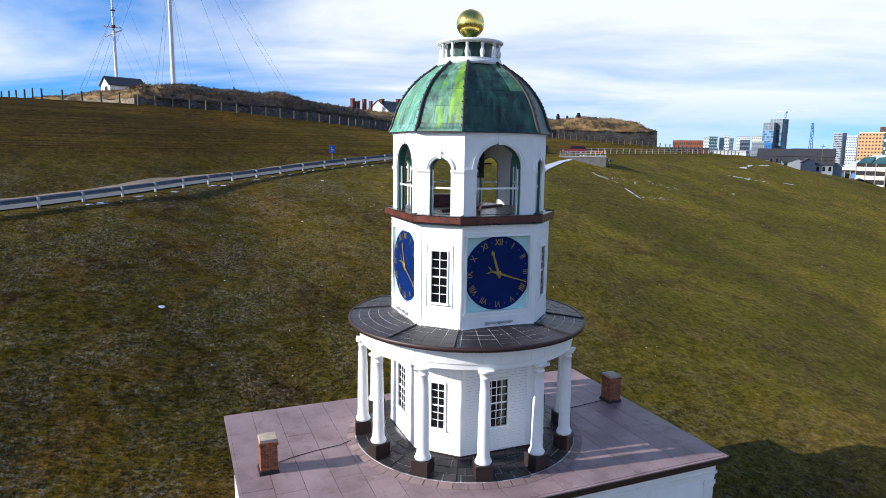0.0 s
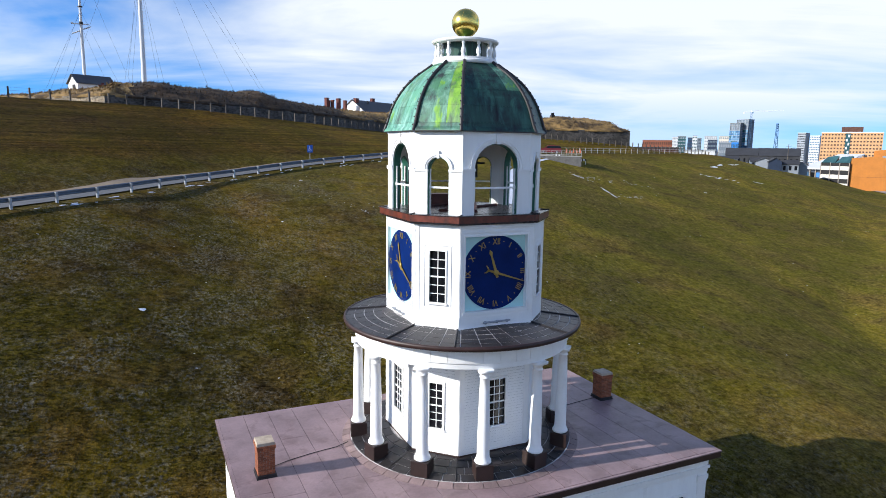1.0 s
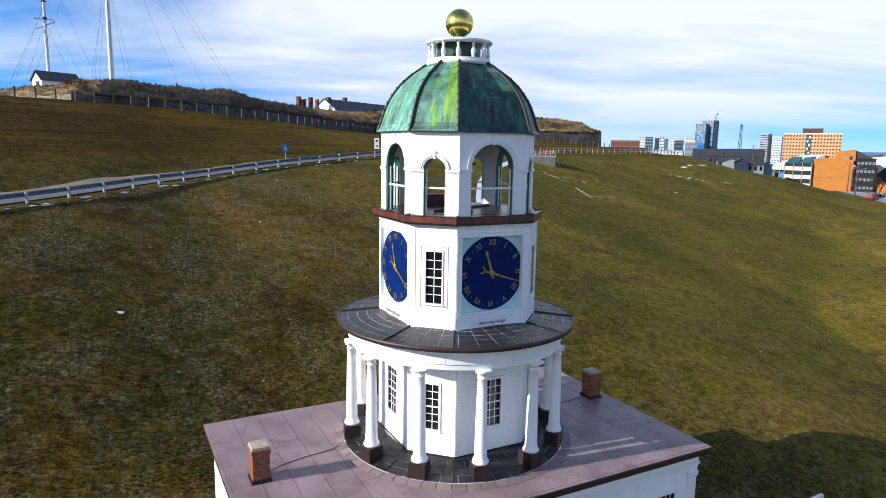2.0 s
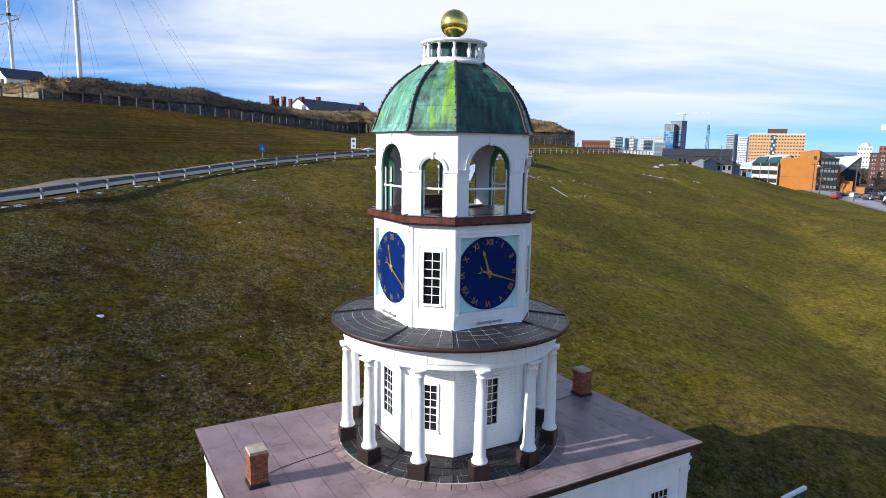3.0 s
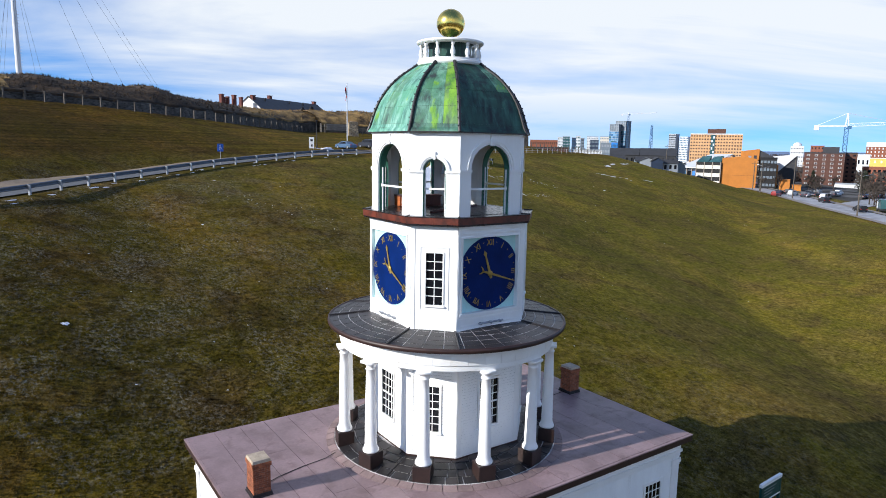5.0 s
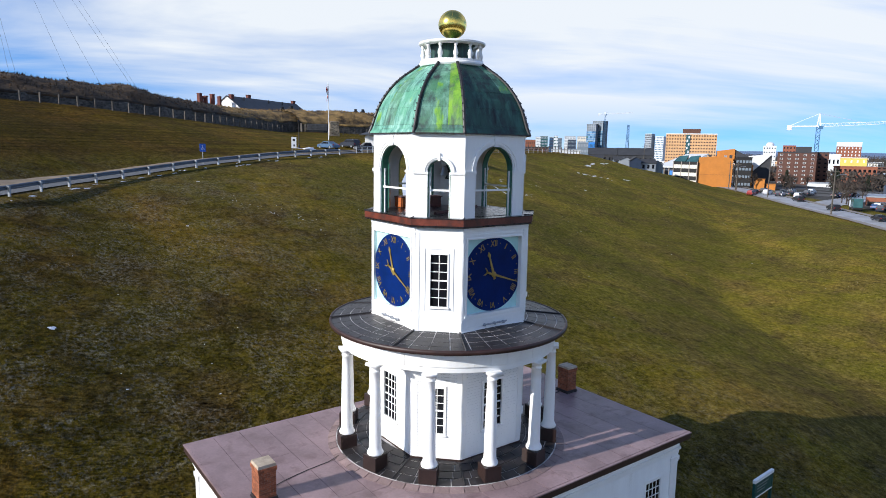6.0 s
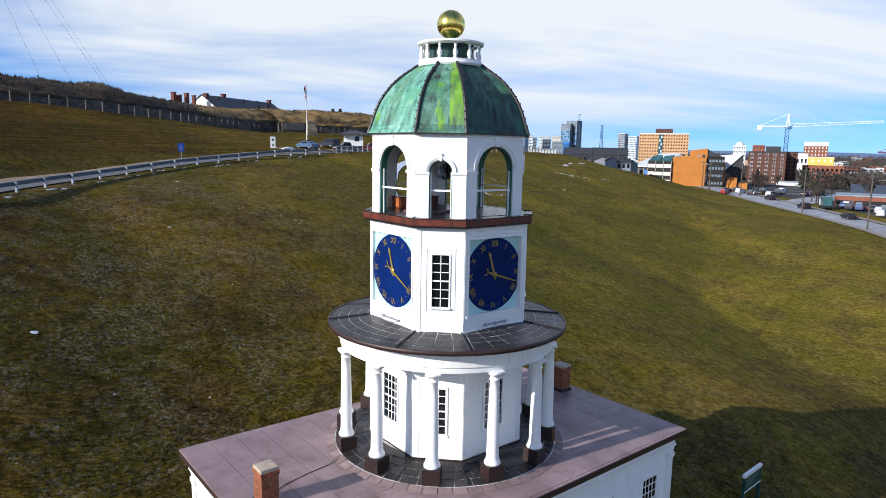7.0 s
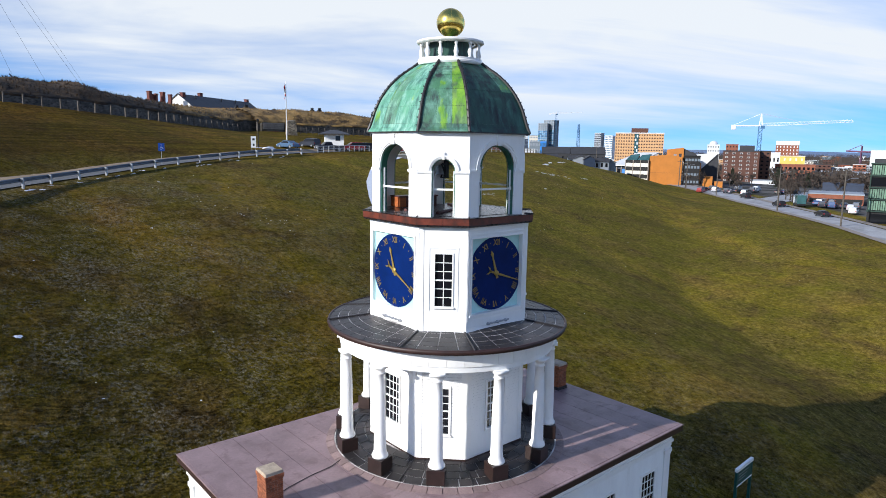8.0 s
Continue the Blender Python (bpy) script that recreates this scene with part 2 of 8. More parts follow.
def box(bm, x0, x1, y0, y1, z0, z1, m=None, mat=0):
    vs = [Vector((x, y, z)) for z in (z0, z1) for x, y in ((x0, y0), (x1, y0), (x1, y1), (x0, y1))]
    v = [bm.verts.new(m @ p if m else p) for p in vs]
    for f in ((3, 2, 1, 0), (4, 5, 6, 7), (0, 1, 5, 4), (1, 2, 6, 5), (2, 3, 7, 6), (3, 0, 4, 7)):
        bm.faces.new([v[i] for i in f]).material_index = mat
    return v


def prism(bm, pts, z0, z1, pts_top=None):
    lo = [bm.verts.new((x, y, z0)) for x, y in pts]
    hi = [bm.verts.new((x, y, z1)) for x, y in (pts_top or pts)]
    n = len(lo)
    bm.faces.new(lo[::-1]), bm.faces.new(hi)
    for i in range(n):
        bm.faces.new((lo[i], lo[(i + 1) % n], hi[(i + 1) % n], hi[i]))


def lathe(bm, profile, seg=32, at=(0, 0, 0), closed=False, start=0.0):
    """Turns (radius, z) pairs round the upright axis through at."""
    rings = []
    for r, z in profile:
        rings.append([bm.verts.new((at[0] + r * math.cos(start + 2 * math.pi * i / seg), at[1] + r * math.sin(start + 2 * math.pi * i / seg), at[2] + z)) for i in range(seg)])
    pairs = list(zip(rings, rings[1:])) + ([(rings[-1], rings[0])] if closed else [])
    for a, b in pairs:
        for i in range(seg):
            j = (i + 1) % seg
            bm.faces.new((a[i], a[j], b[j], b[i]))
    if not closed:
        bm.faces.new(rings[0][::-1]), bm.faces.new(rings[-1])
    return rings


def tube(bm, pts, r, seg=6, r_end=None):
    """A round bar through the points."""
    pts = [Vector(p) for p in pts]
    rings = []
    for i, p in enumerate(pts):
        d = (pts[min(i + 1, len(pts) - 1)] - pts[max(i - 1, 0)]).normalized()
        a = d.orthogonal().normalized() if i == 0 else (a - d * a.dot(d)).normalized()
        b = d.cross(a)
        rr = r if r_end is None else r + (r_end - r) * i / (len(pts) - 1)
        rings.append([bm.verts.new(p + rr * (math.cos(2 * math.pi * k / seg) * a + math.sin(2 * math.pi * k / seg) * b)) for k in range(seg)])
    for u, v in zip(rings, rings[1:]):
        for k in range(seg):
            bm.faces.new((u[k], u[(k + 1) % seg], v[(k + 1) % seg], v[k]))
    bm.faces.new(rings[0][::-1]), bm.faces.new(rings[-1])


def sector(bm, r0, r1, a0, a1, z_in, z_out, thick, n=3):
    """A piece of a ring between two angles, sloping from z_in (inner) to z_out (outer)."""
    cols = []
    for i in range(n + 1):
        a = a0 + (a1 - a0) * i / n
        c, s = math.cos(a), math.sin(a)
        cols.append([bm.verts.new((r * c, r * s, z)) for r, z in ((r0, z_in - thick), (r1, z_out - thick), (r1, z_out), (r0, z_in))])
    for u, v in zip(cols, cols[1:]):
        for k in range(4):
            bm.faces.new((u[k], u[(k + 1) % 4], v[(k + 1) % 4], v[k]))
    bm.faces.new(cols[0][::-1]), bm.faces.new(cols[-1])


def octagon(a, w):
    return [(-w, -a), (w, -a), (a, -w), (a, w), (w, a), (-w, a), (-a, w), (-a, -w)]


class Side:
    """One side of an octagonal stage: u along it, d outwards from its plane, z up."""
    def __init__(self, a, w, i):
        p, q = (Vector((*c, 0)) for c in (octagon(a, w)[i], octagon(a, w)[(i + 1) % 8]))
        self.mid, self.u = (p + q) / 2, (q - p).normalized()
        self.n, self.half = self.u.cross(Vector((0, 0, 1))), (q - p).length / 2
        self.wide = i % 2 == 0

    def m(self):
        return Matrix(((self.u.x, self.n.x, 0, self.mid.x), (self.u.y, self.n.y, 0, self.mid.y), (0, 0, 1, 0), (0, 0, 0, 1)))

    def box(self, bm, u0, u1, z0, z1, d0, d1):
        box(bm, u1, u0, d0, d1, z0, z1, self.m())   # mirrored frame: u runs with the outward normal on its right

    def at(self, u, d, z):
        return self.m() @ Vector((u, d, z))


def clapboards(bm, side, u0, u1, z0, z1, d0, holes=(), pitch=0.125, lap=True):
    """Lapped boards over a stretch of wall, cut round the holes (u0, u1, z0, z1)."""
    n = max(1, round((z1 - z0) / pitch))
    h = (z1 - z0) / n
    mm = side.m()
    for i in range(n):
        a, b = z0 + i * h, z0 + (i + 1) * h
        spans = [(u0, u1)]
        for p, q, r, s in holes:
            if r < b - 0.01 and s > a + 0.01:
                spans = [t for x, y in spans for t in ((x, min(y, p)), (max(x, q), y)) if t[1] - t[0] > 0.02]
        for x, y in spans:
            v = [bm.verts.new(mm @ Vector(p)) for p in ((x, d0 + 0.036, a), (y, d0 + 0.036, a), (y, d0 + 0.004, b), (x, d0 + 0.004, b), (x, d0, a), (y, d0, a))]
            bm.faces.new((v[0], v[3], v[2], v[1])), bm.faces.new((v[4], v[0], v[1], v[5]))
            if lap:             # dark line painted in for the shade where the next board laps over
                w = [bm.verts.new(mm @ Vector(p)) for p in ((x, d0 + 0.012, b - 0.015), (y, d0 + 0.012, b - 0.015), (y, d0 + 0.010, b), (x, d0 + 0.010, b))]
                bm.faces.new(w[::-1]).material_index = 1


def window(side, u0, u1, z0, z1, cols, rows, parent, d=0.0, casing=0.09, deep=0.07, label="white painted sash window with dark panes"):
    """A sash window in an upright wall: casing and bars as one mesh, a sill, and single panes."""
    bm = bmesh.new()
    for a, b, c, e in ((u0 - casing, u0, z0 - casing * 0.5, z1 + casing), (u1, u1 + casing, z0 - casing * 0.5, z1 + casing), (u0, u1, z1, z1 + casing), (u0, u1, z0 - casing * 0.5, z0)):
        side.box(bm, a, b, c, e, d - deep, d + 0.035)
    pw, ph, bar = (u1 - u0) / cols, (z1 - z0) / rows, 0.014
    for i in range(1, cols):
        side.box(bm, u0 + i * pw - bar, u0 + i * pw + bar, z0, z1, d - deep, d - deep + 0.035)
    for j in range(1, rows):
        t = bar * (1.9 if j == rows // 2 else 1)
        side.box(bm, u0, u1, z0 + j * ph - t, z0 + j * ph + t, d - deep, d - deep + (0.05 if j == rows // 2 else 0.033))
    w = part("window", bm, WHITE_TRIM, parent, label)
    bm = bmesh.new()
    side.box(bm, u0 - casing - 0.03, u1 + casing + 0.03, z0 - casing * 0.5 - 0.05, z0 - casing * 0.5, d - 0.02, d + 0.08)
    part("sill", bm, WHITE_TRIM, w)
    bm = bmesh.new()
    side.box(bm, -pw / 2, pw / 2, -ph / 2, ph / 2, d - deep - 0.01, d - deep + 0.012)
    me = mesh_from("pane", bm, GLASS)
    for i in range(cols):
        for j in range(rows):
            p = part("pane", me, GLASS, w)
            p.location = side.u * (u0 + (i + 0.5) * pw) + Vector((0, 0, z0 + (j + 0.5) * ph))
    return w

# ---- ground ----
ROAD_X = (-400, -120, -40, -22, -13.4, -9, -6, -2.5, 8.8, 25, 50, 85, 120, 140, 153, 166, 210, 300, 400)
ROAD_Y = (-330, -60, 26, 38.6, 45.2, 50.6, 53.6, 56.6, 63.9, 72, 85, 101, 112, 117, 120, 123, 130, 140, 150)
ROAD_Z = (-1, 4, 10.9, 12.2, 12.95, 13.35, 13.55, 13.8, 15.0, 16.2, 16.9, 16.95, 17.05, 17.0, 15.6, 13.3, 9.0, 6.0, 5.0)
FINE = np.linspace(-400, 400, 1601)


def smoothed(xs, ys, width):
    v = np.interp(FINE, xs, ys)
    k = np.hanning(width)
    return np.convolve(np.pad(v, width // 2, mode="edge"), k / k.sum(), "valid")[:len(FINE)]


ROAD_LINE, ROAD_LEVEL = smoothed(ROAD_X, ROAD_Y, 25), smoothed(ROAD_X, ROAD_Z, 25)
FALL = smoothed((-400, -12, 0, 40, 65, 90, 400), (0.325, 0.325, 0.28, 0.28, 0.30, 0.27, 0.25), 21)
FENCE_LINE = smoothed((-400, -60, -33, -17, -1.6, 15.2, 23, 51, 60, 84, 118, 160, 400), (60, 82, 92, 98, 102, 106.5, 111.5, 138, 140, 135, 130, 145, 200), 17)
FENCE_Z = smoothed((-400, -60, -33, -17, -1.6, 15, 24, 51, 60, 84, 118, 160, 400), (22.6, 24.2, 24.3, 24.3, 23.8, 22.6, 22.1, 21.2, 21.6, 21.2, 19.6, 14, 5), 17)
ROAD_WIDE = 9.3
ROAD_TILT = 1 / np.hypot(1, np.gradient(smoothed(FINE, ROAD_LINE, 61), FINE))      # turns a northward distance into one across the road


def lookup(table, x):
    return np.interp(x, FINE, table)


def soft_max(a, b, k):
    return k * np.logaddexp(a / k, b / k)


def ground_z(x, y):
    """Height of the hill: a grass slope up to the road's bench, a bank above it up to the fort's fence."""
    x, y = np.asarray(x, float), np.asarray(y, float)
    v = lookup(ROAD_LINE, x) - y
    below = np.maximum(v, 0)
    low = lookup(ROAD_LEVEL, x) - lookup(FALL, x) * below + 0.95 * (1 - np.exp(-below / 8)) - 0.10 * np.clip(v, 0, 1.2)
    low = soft_max(low, np.interp(x, (-60, 5, 20, 30, 40, 50, 60, 75, 95, 122), (-2.2, -1.2, -1.4, -2.2, -3.4, -5.0, -6.2, -6.8, -3.5, 0.6)) + 0.27 * np.clip(y + 0.3, -30, 0), 1.9)
    tilt = lookup(ROAD_TILT, x)
    over = np.maximum(-v * tilt - ROAD_WIDE, 0)
    span = np.maximum((lookup(FENCE_LINE, x) - lookup(ROAD_LINE, x)) * tilt - ROAD_WIDE, 4.0)
    top = lookup(ROAD_LEVEL, x) + (lookup(FENCE_Z, x) - lookup(ROAD_LEVEL, x)) * np.minimum(over / span, 1.0) ** 0.85
    top = top + 0.13 * np.clip(-v * tilt - 6.2, 0, 3.1) * (1 - np.minimum(over / span, 1.0))
    z = np.where(v > 0, low, top)
    bumps = 0.18 * np.sin(x * 0.21 + 1.3 * np.sin(y * 0.13)) * np.sin(y * 0.17 + 0.6) * np.clip(v / 10, 0, 1)
    # a broad swelling of the lawn east of the tower
    swell = 0.55 * np.clip((x - 16) / 14, 0, 1) * np.clip((104 - x) / 26, 0, 1) * np.clip((26 + 0.42 * (x - 30) - y) / 14 + 0.3, 0, 1) * np.clip(0.5 + (y + 4) / 20, 0.35, 1)
    z = z + bumps + swell * np.clip(v / 12, 0, 1)
    # the hill ends at the street on the east side
    e = (x - 122) * -0.72 + (y - 17) * 0.69
    along = (x - 122) * 0.69 + (y - 17) * 0.72
    street = np.interp(along, (-200, -60, 0, 18, 35, 52, 73, 100, 120, 280, 500, 900), (-16, -4, 1.4, 2.5, 2.9, 3.1, 3.5, 3.9, 4.2, 4.6, 4.0, 0.0))
    street = street - np.clip((-e - 18) * 0.035, 0, 14)
    edge = np.maximum(e, 0.0) + 1e-3
    rise = soft_max(z - street, 0.03 * np.minimum(edge, 20) - 0.15 * np.maximum(edge - 25, 0), 0.6)
    z = street + np.where(e > 0, (np.maximum(rise, 0.02) ** -6.0 + (0.30 * edge * (1 + (edge / 55) ** 2)) ** -6.0) ** (-1 / 6), 0.0)
    far = np.clip((np.hypot(x - 20, y - 40) - 420) / 500, 0, 1)
    return z * (1 - far) + far * (-9.0 + 0.009 * np.clip(np.hypot(x - 20, y - 40) - 1100, 0, 2200))


def axis_steps(inner0, inner1, step, outer):
    mid = list(np.arange(inner0, inner1 + 1e-6, step))
    out, d, a = [], step, mid[-1]
    while a < outer:
        d *= 1.25
        a += d
        out.append(a)
    low, d, a = [], step, mid[0]
    while a > -outer:
        d *= 1.25
        a -= d
        low.append(a)
    return np.array(low[::-1] + mid + out)


def grass_material(name, blade):
    m = bpy.data.materials.new(name)
    m.use_nodes = True
    nt = m.node_tree
    b = nt.nodes["Principled BSDF"]
    co = nt.nodes.new("ShaderNodeNewGeometry").outputs["Position"]
    field = noise_node(nt, co, 0.055, 5.0, 0.6, (1.0, 0.7, 1.0), 0.5)
    patch = noise_node(nt, co, 0.16, 6.0, 0.62, None, 0.6)
    tuft = noise_node(nt, co, 2.4, 6.0, 0.7)
    fine = noise_node(nt, co, 9.0, 4.0, 0.7)
    green = ramp_node(nt, tuft, [(0.30, (0.044, 0.045, 0.007)), (0.5, (0.112, 0.100, 0.012)), (0.72, (0.182, 0.154, 0.028))])
    straw = ramp_node(nt, tuft, [(0.30, (0.056, 0.042, 0.010)), (0.5, (0.132, 0.102, 0.021)), (0.74, (0.235, 0.185, 0.055))])
    f = ramp_node(nt, patch, [(0.44, (0, 0, 0)), (0.62, (1, 1, 1))])
    col = mix_node(nt, f, green, straw)
    col = mix_node(nt, 1.0, col, ramp_node(nt, field, [(0.36, (0.78, 0.78, 0.76)), (0.50, (0.98, 0.96, 0.94)), (0.66, (1.55, 1.33, 1.10))]), "MULTIPLY")
    # brown worn ground in drifts
    worn = ramp_node(nt, noise_node(nt, co, 0.13, 5.0, 0.6, (1.0, 1.5, 1.0), 0.8), [(0.50, (0, 0, 0)), (0.68, (0.70,) * 3)])
    col = mix_node(nt, worn, col, ramp_node(nt, tuft, [(0.30, (0.016, 0.011, 0.004)), (0.55, (0.078, 0.052, 0.020)), (0.75, (0.150, 0.104, 0.048))]))
    # the west of the hill is darker, with drifts of bleached, frost-grey tussocks
    sep = nt.nodes.new("ShaderNodeSeparateXYZ")
    nt.links.new(co, sep.inputs[0])
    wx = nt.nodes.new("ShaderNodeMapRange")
    # reaches east to x = 44, deepening the house's shade in the colour
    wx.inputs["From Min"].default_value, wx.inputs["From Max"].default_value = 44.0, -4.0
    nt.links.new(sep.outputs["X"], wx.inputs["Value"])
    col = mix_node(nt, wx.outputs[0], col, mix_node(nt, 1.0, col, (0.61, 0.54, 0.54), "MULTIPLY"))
    drift = ramp_node(nt, noise_node(nt, co, 0.20, 6.0, 0.62, (1.0, 1.25, 1.0), 1.0), [(0.43, (0.06,) * 3), (0.57, (1.0,) * 3)])
    fleck = ramp_node(nt, noise_node(nt, co, 4.6, 6.0, 0.72, (1.0, 0.7, 1.0), 0.3), [(0.48, (0, 0, 0)), (0.70, (0.9,) * 3)])
    bleached = mix_node(nt, 1.0, mix_node(nt, 1.0, drift, fleck, "MULTIPLY"), wx.outputs[0], "MULTIPLY")
    lawn_only = nt.nodes.new("ShaderNodeMapRange")
    lawn_only.inputs["From Min"].default_value, lawn_only.inputs["From Max"].default_value = 15.5, 13.0
    lawn_only.inputs["To Min"].default_value = 0.12
    nt.links.new(sep.outputs["Z"], lawn_only.inputs["Value"])
    bleached = mix_node(nt, 1.0, bleached, lawn_only.outputs[0], "MULTIPLY")
    col = mix_node(nt, bleached, col, (0.230, 0.215, 0.180))
    clump = noise_node(nt, co, 1.1, 5.0, 0.65, (1.0, 0.75, 1.0), 0.4)
    col = mix_node(nt, 1.0, col, ramp_node(nt, clump, [(0.36, (0.74, 0.74, 0.72)), (0.60, (1.28, 1.27, 1.20))]), "MULTIPLY")
    tip = ramp_node(nt, noise_node(nt, co, 3.0, 6.0, 0.75, (1.0, 0.55, 1.0), 0.3), [(0.53, (0, 0, 0)), (0.70, (0.62,) * 3)])
    col = mix_node(nt, tip, col, mix_node(nt, wx.outputs[0], (0.300, 0.225, 0.085), (0.120, 0.098, 0.052)))
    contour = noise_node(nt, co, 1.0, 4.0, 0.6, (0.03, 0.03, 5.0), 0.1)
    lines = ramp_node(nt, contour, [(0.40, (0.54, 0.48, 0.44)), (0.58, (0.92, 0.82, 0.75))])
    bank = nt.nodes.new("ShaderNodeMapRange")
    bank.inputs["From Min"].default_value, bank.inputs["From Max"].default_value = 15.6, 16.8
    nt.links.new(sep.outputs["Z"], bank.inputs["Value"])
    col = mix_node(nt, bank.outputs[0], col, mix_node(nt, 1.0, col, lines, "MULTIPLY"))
    spark = ramp_node(nt, fine, [(0.32, (0.56,) * 3), (0.68, (1.40,) * 3)])
    col = mix_node(nt, 1.0, col, spark, "MULTIPLY")
    # the town's ground past the street is bare, grey-brown and built up
    aim = nt.nodes.new("ShaderNodeVectorMath")
    aim.operation = "DOT_PRODUCT"
    aim.inputs[1].default_value = (0.72, -0.69, 0.0)
    nt.links.new(co, aim.inputs[0])
    past = nt.nodes.new("ShaderNodeMapRange")
    past.inputs["From Min"].default_value, past.inputs["From Max"].default_value = 94.0, 97.0
    nt.links.new(aim.outputs["Value"], past.inputs["Value"])
    lots = ramp_node(nt, noise_node(nt, co, 0.05, 5.0, 0.65), [(0.38, (0.045, 0.043, 0.038)), (0.5, (0.10, 0.098, 0.095)), (0.62, (0.17, 0.165, 0.16))])
    col = mix_node(nt, past.outputs[0], col, lots)
    nt.links.new(col, b.inputs["Base Color"])
    b.inputs["Roughness"].default_value = 0.9
    b.inputs["Specular IOR Level"].default_value = 0.03
    bp = nt.nodes.new("ShaderNodeBump")
    bp.inputs["Strength"].default_value, bp.inputs["Distance"].default_value = 0.8, 0.13
    nt.links.new(tuft, bp.inputs["Height"])
    nt.links.new(bp.outputs[0], b.inputs["Normal"])
    if blade:           # thin leaves let light through
        leaf, both, out = nt.nodes.new("ShaderNodeBsdfTranslucent"), nt.nodes.new("ShaderNodeMixShader"), nt.nodes["Material Output"]
        nt.links.new(col, leaf.inputs["Color"])
        both.inputs[0].default_value = 0.5
        nt.links.new(b.outputs[0], both.inputs[1])
        nt.links.new(leaf.outputs[0], both.inputs[2])
        nt.links.new(both.outputs[0], out.inputs["Surface"])
    return m


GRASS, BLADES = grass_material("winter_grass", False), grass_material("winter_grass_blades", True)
ASPHALT = surface("worn_asphalt", (0.085, 0.09, 0.10), 0.8, vary=0.15, scale=0.5, fine=5, stain=(0.13, 0.135, 0.145), bump=0.2)
EARTH = surface("brown_earth_path", (0.25, 0.19, 0.13), 0.95, vary=0.25, scale=0.6, fine=5, stain=(0.15, 0.11, 0.065), bump=0.4)
SNOW = surface("old_snow", (0.78, 0.80, 0.84), 0.7, vary=0.08, scale=2, fine=12, bump=0.3)


def masonry(name, base, mortar, size, flat=1.7):
    """Coursed rubble: stones of uneven tone between recessed joints."""
    m = bpy.data.materials.new(name)
    m.use_nodes = True
    nt = m.node_tree
    b = nt.nodes["Principled BSDF"]
    co = nt.nodes.new("ShaderNodeNewGeometry").outputs["Position"]
    mp = nt.nodes.new("ShaderNodeMapping")
    mp.inputs["Scale"].default_value = (1 / size, 1 / size, flat / size)
    nt.links.new(co, mp.inputs[0])
    cell, edge = nt.nodes.new("ShaderNodeTexVoronoi"), nt.nodes.new("ShaderNodeTexVoronoi")
    edge.feature = "DISTANCE_TO_EDGE"
    for v in (cell, edge):
        v.inputs["Scale"].default_value = 1.0
        nt.links.new(mp.outputs[0], v.inputs["Vector"])
    tone = nt.nodes.new("ShaderNodeSeparateColor")
    nt.links.new(cell.outputs["Color"], tone.inputs[0])
    col = ramp_node(nt, tone.outputs[0], [(0.0, tuple(c * 0.45 for c in base)), (0.6, base), (1.0, tuple(c * 1.75 for c in base))])
    joint = ramp_node(nt, edge.outputs["Distance"], [(0.03, (1, 1, 1)), (0.09, (0, 0, 0))])
    col = mix_node(nt, joint, col, mortar)
    damp = ramp_node(nt, noise_node(nt, co, 0.35, 6.0, 0.65), [(0.40, (0.5,) * 3), (0.62, (1.1,) * 3)])
    nt.links.new(mix_node(nt, 1.0, col, damp, "MULTIPLY"), b.inputs["Base Color"])
    b.inputs["Roughness"].default_value = 0.9
    bp = nt.nodes.new("ShaderNodeBump")
    bp.inputs["Strength"].default_value, bp.inputs["Distance"].default_value = 0.8, 0.12
    nt.links.new(edge.outputs["Distance"], bp.inputs["Height"])
    nt.links.new(bp.outputs[0], b.inputs["Normal"])
    return m


STONE = masonry("grey_rubble_stone", (0.080, 0.072, 0.064), (0.105, 0.095, 0.082), 0.46)
RAMPART = surface("dry_rampart_grass", (0.315, 0.195, 0.066), 0.95, vary=0.45, scale=0.35, fine=1.6, stain=(0.050, 0.030, 0.012), stain_at=(0.44, 0.60), stain_scale=0.28, bump=0.9, bump_scale=1.6, bump_dist=0.3)


def build_ground():
    xs, ys = axis_steps(-45, 300, 1.25, 4500), axis_steps(-20, 210, 1.25, 4500)
    gx, gy = np.meshgrid(xs, ys)
    gz = ground_z(gx, gy)
    nx, ny = len(xs), len(ys)
    verts = np.stack([gx.ravel(), gy.ravel(), gz.ravel()], 1)
    i = (np.arange(ny - 1)[:, None] * nx + np.arange(nx - 1)[None]).ravel()
    faces = np.stack([i, i + 1, i + nx + 1, i + nx], 1)
    me = bpy.data.meshes.new("ground")
    me.from_pydata(verts.tolist(), [], faces.tolist())
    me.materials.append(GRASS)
    for p in me.polygons:
        p.use_smooth = True
    return tagged(new("ground", me), "brown and olive winter grass hillside rising to the fort", "ground", kind="structure")


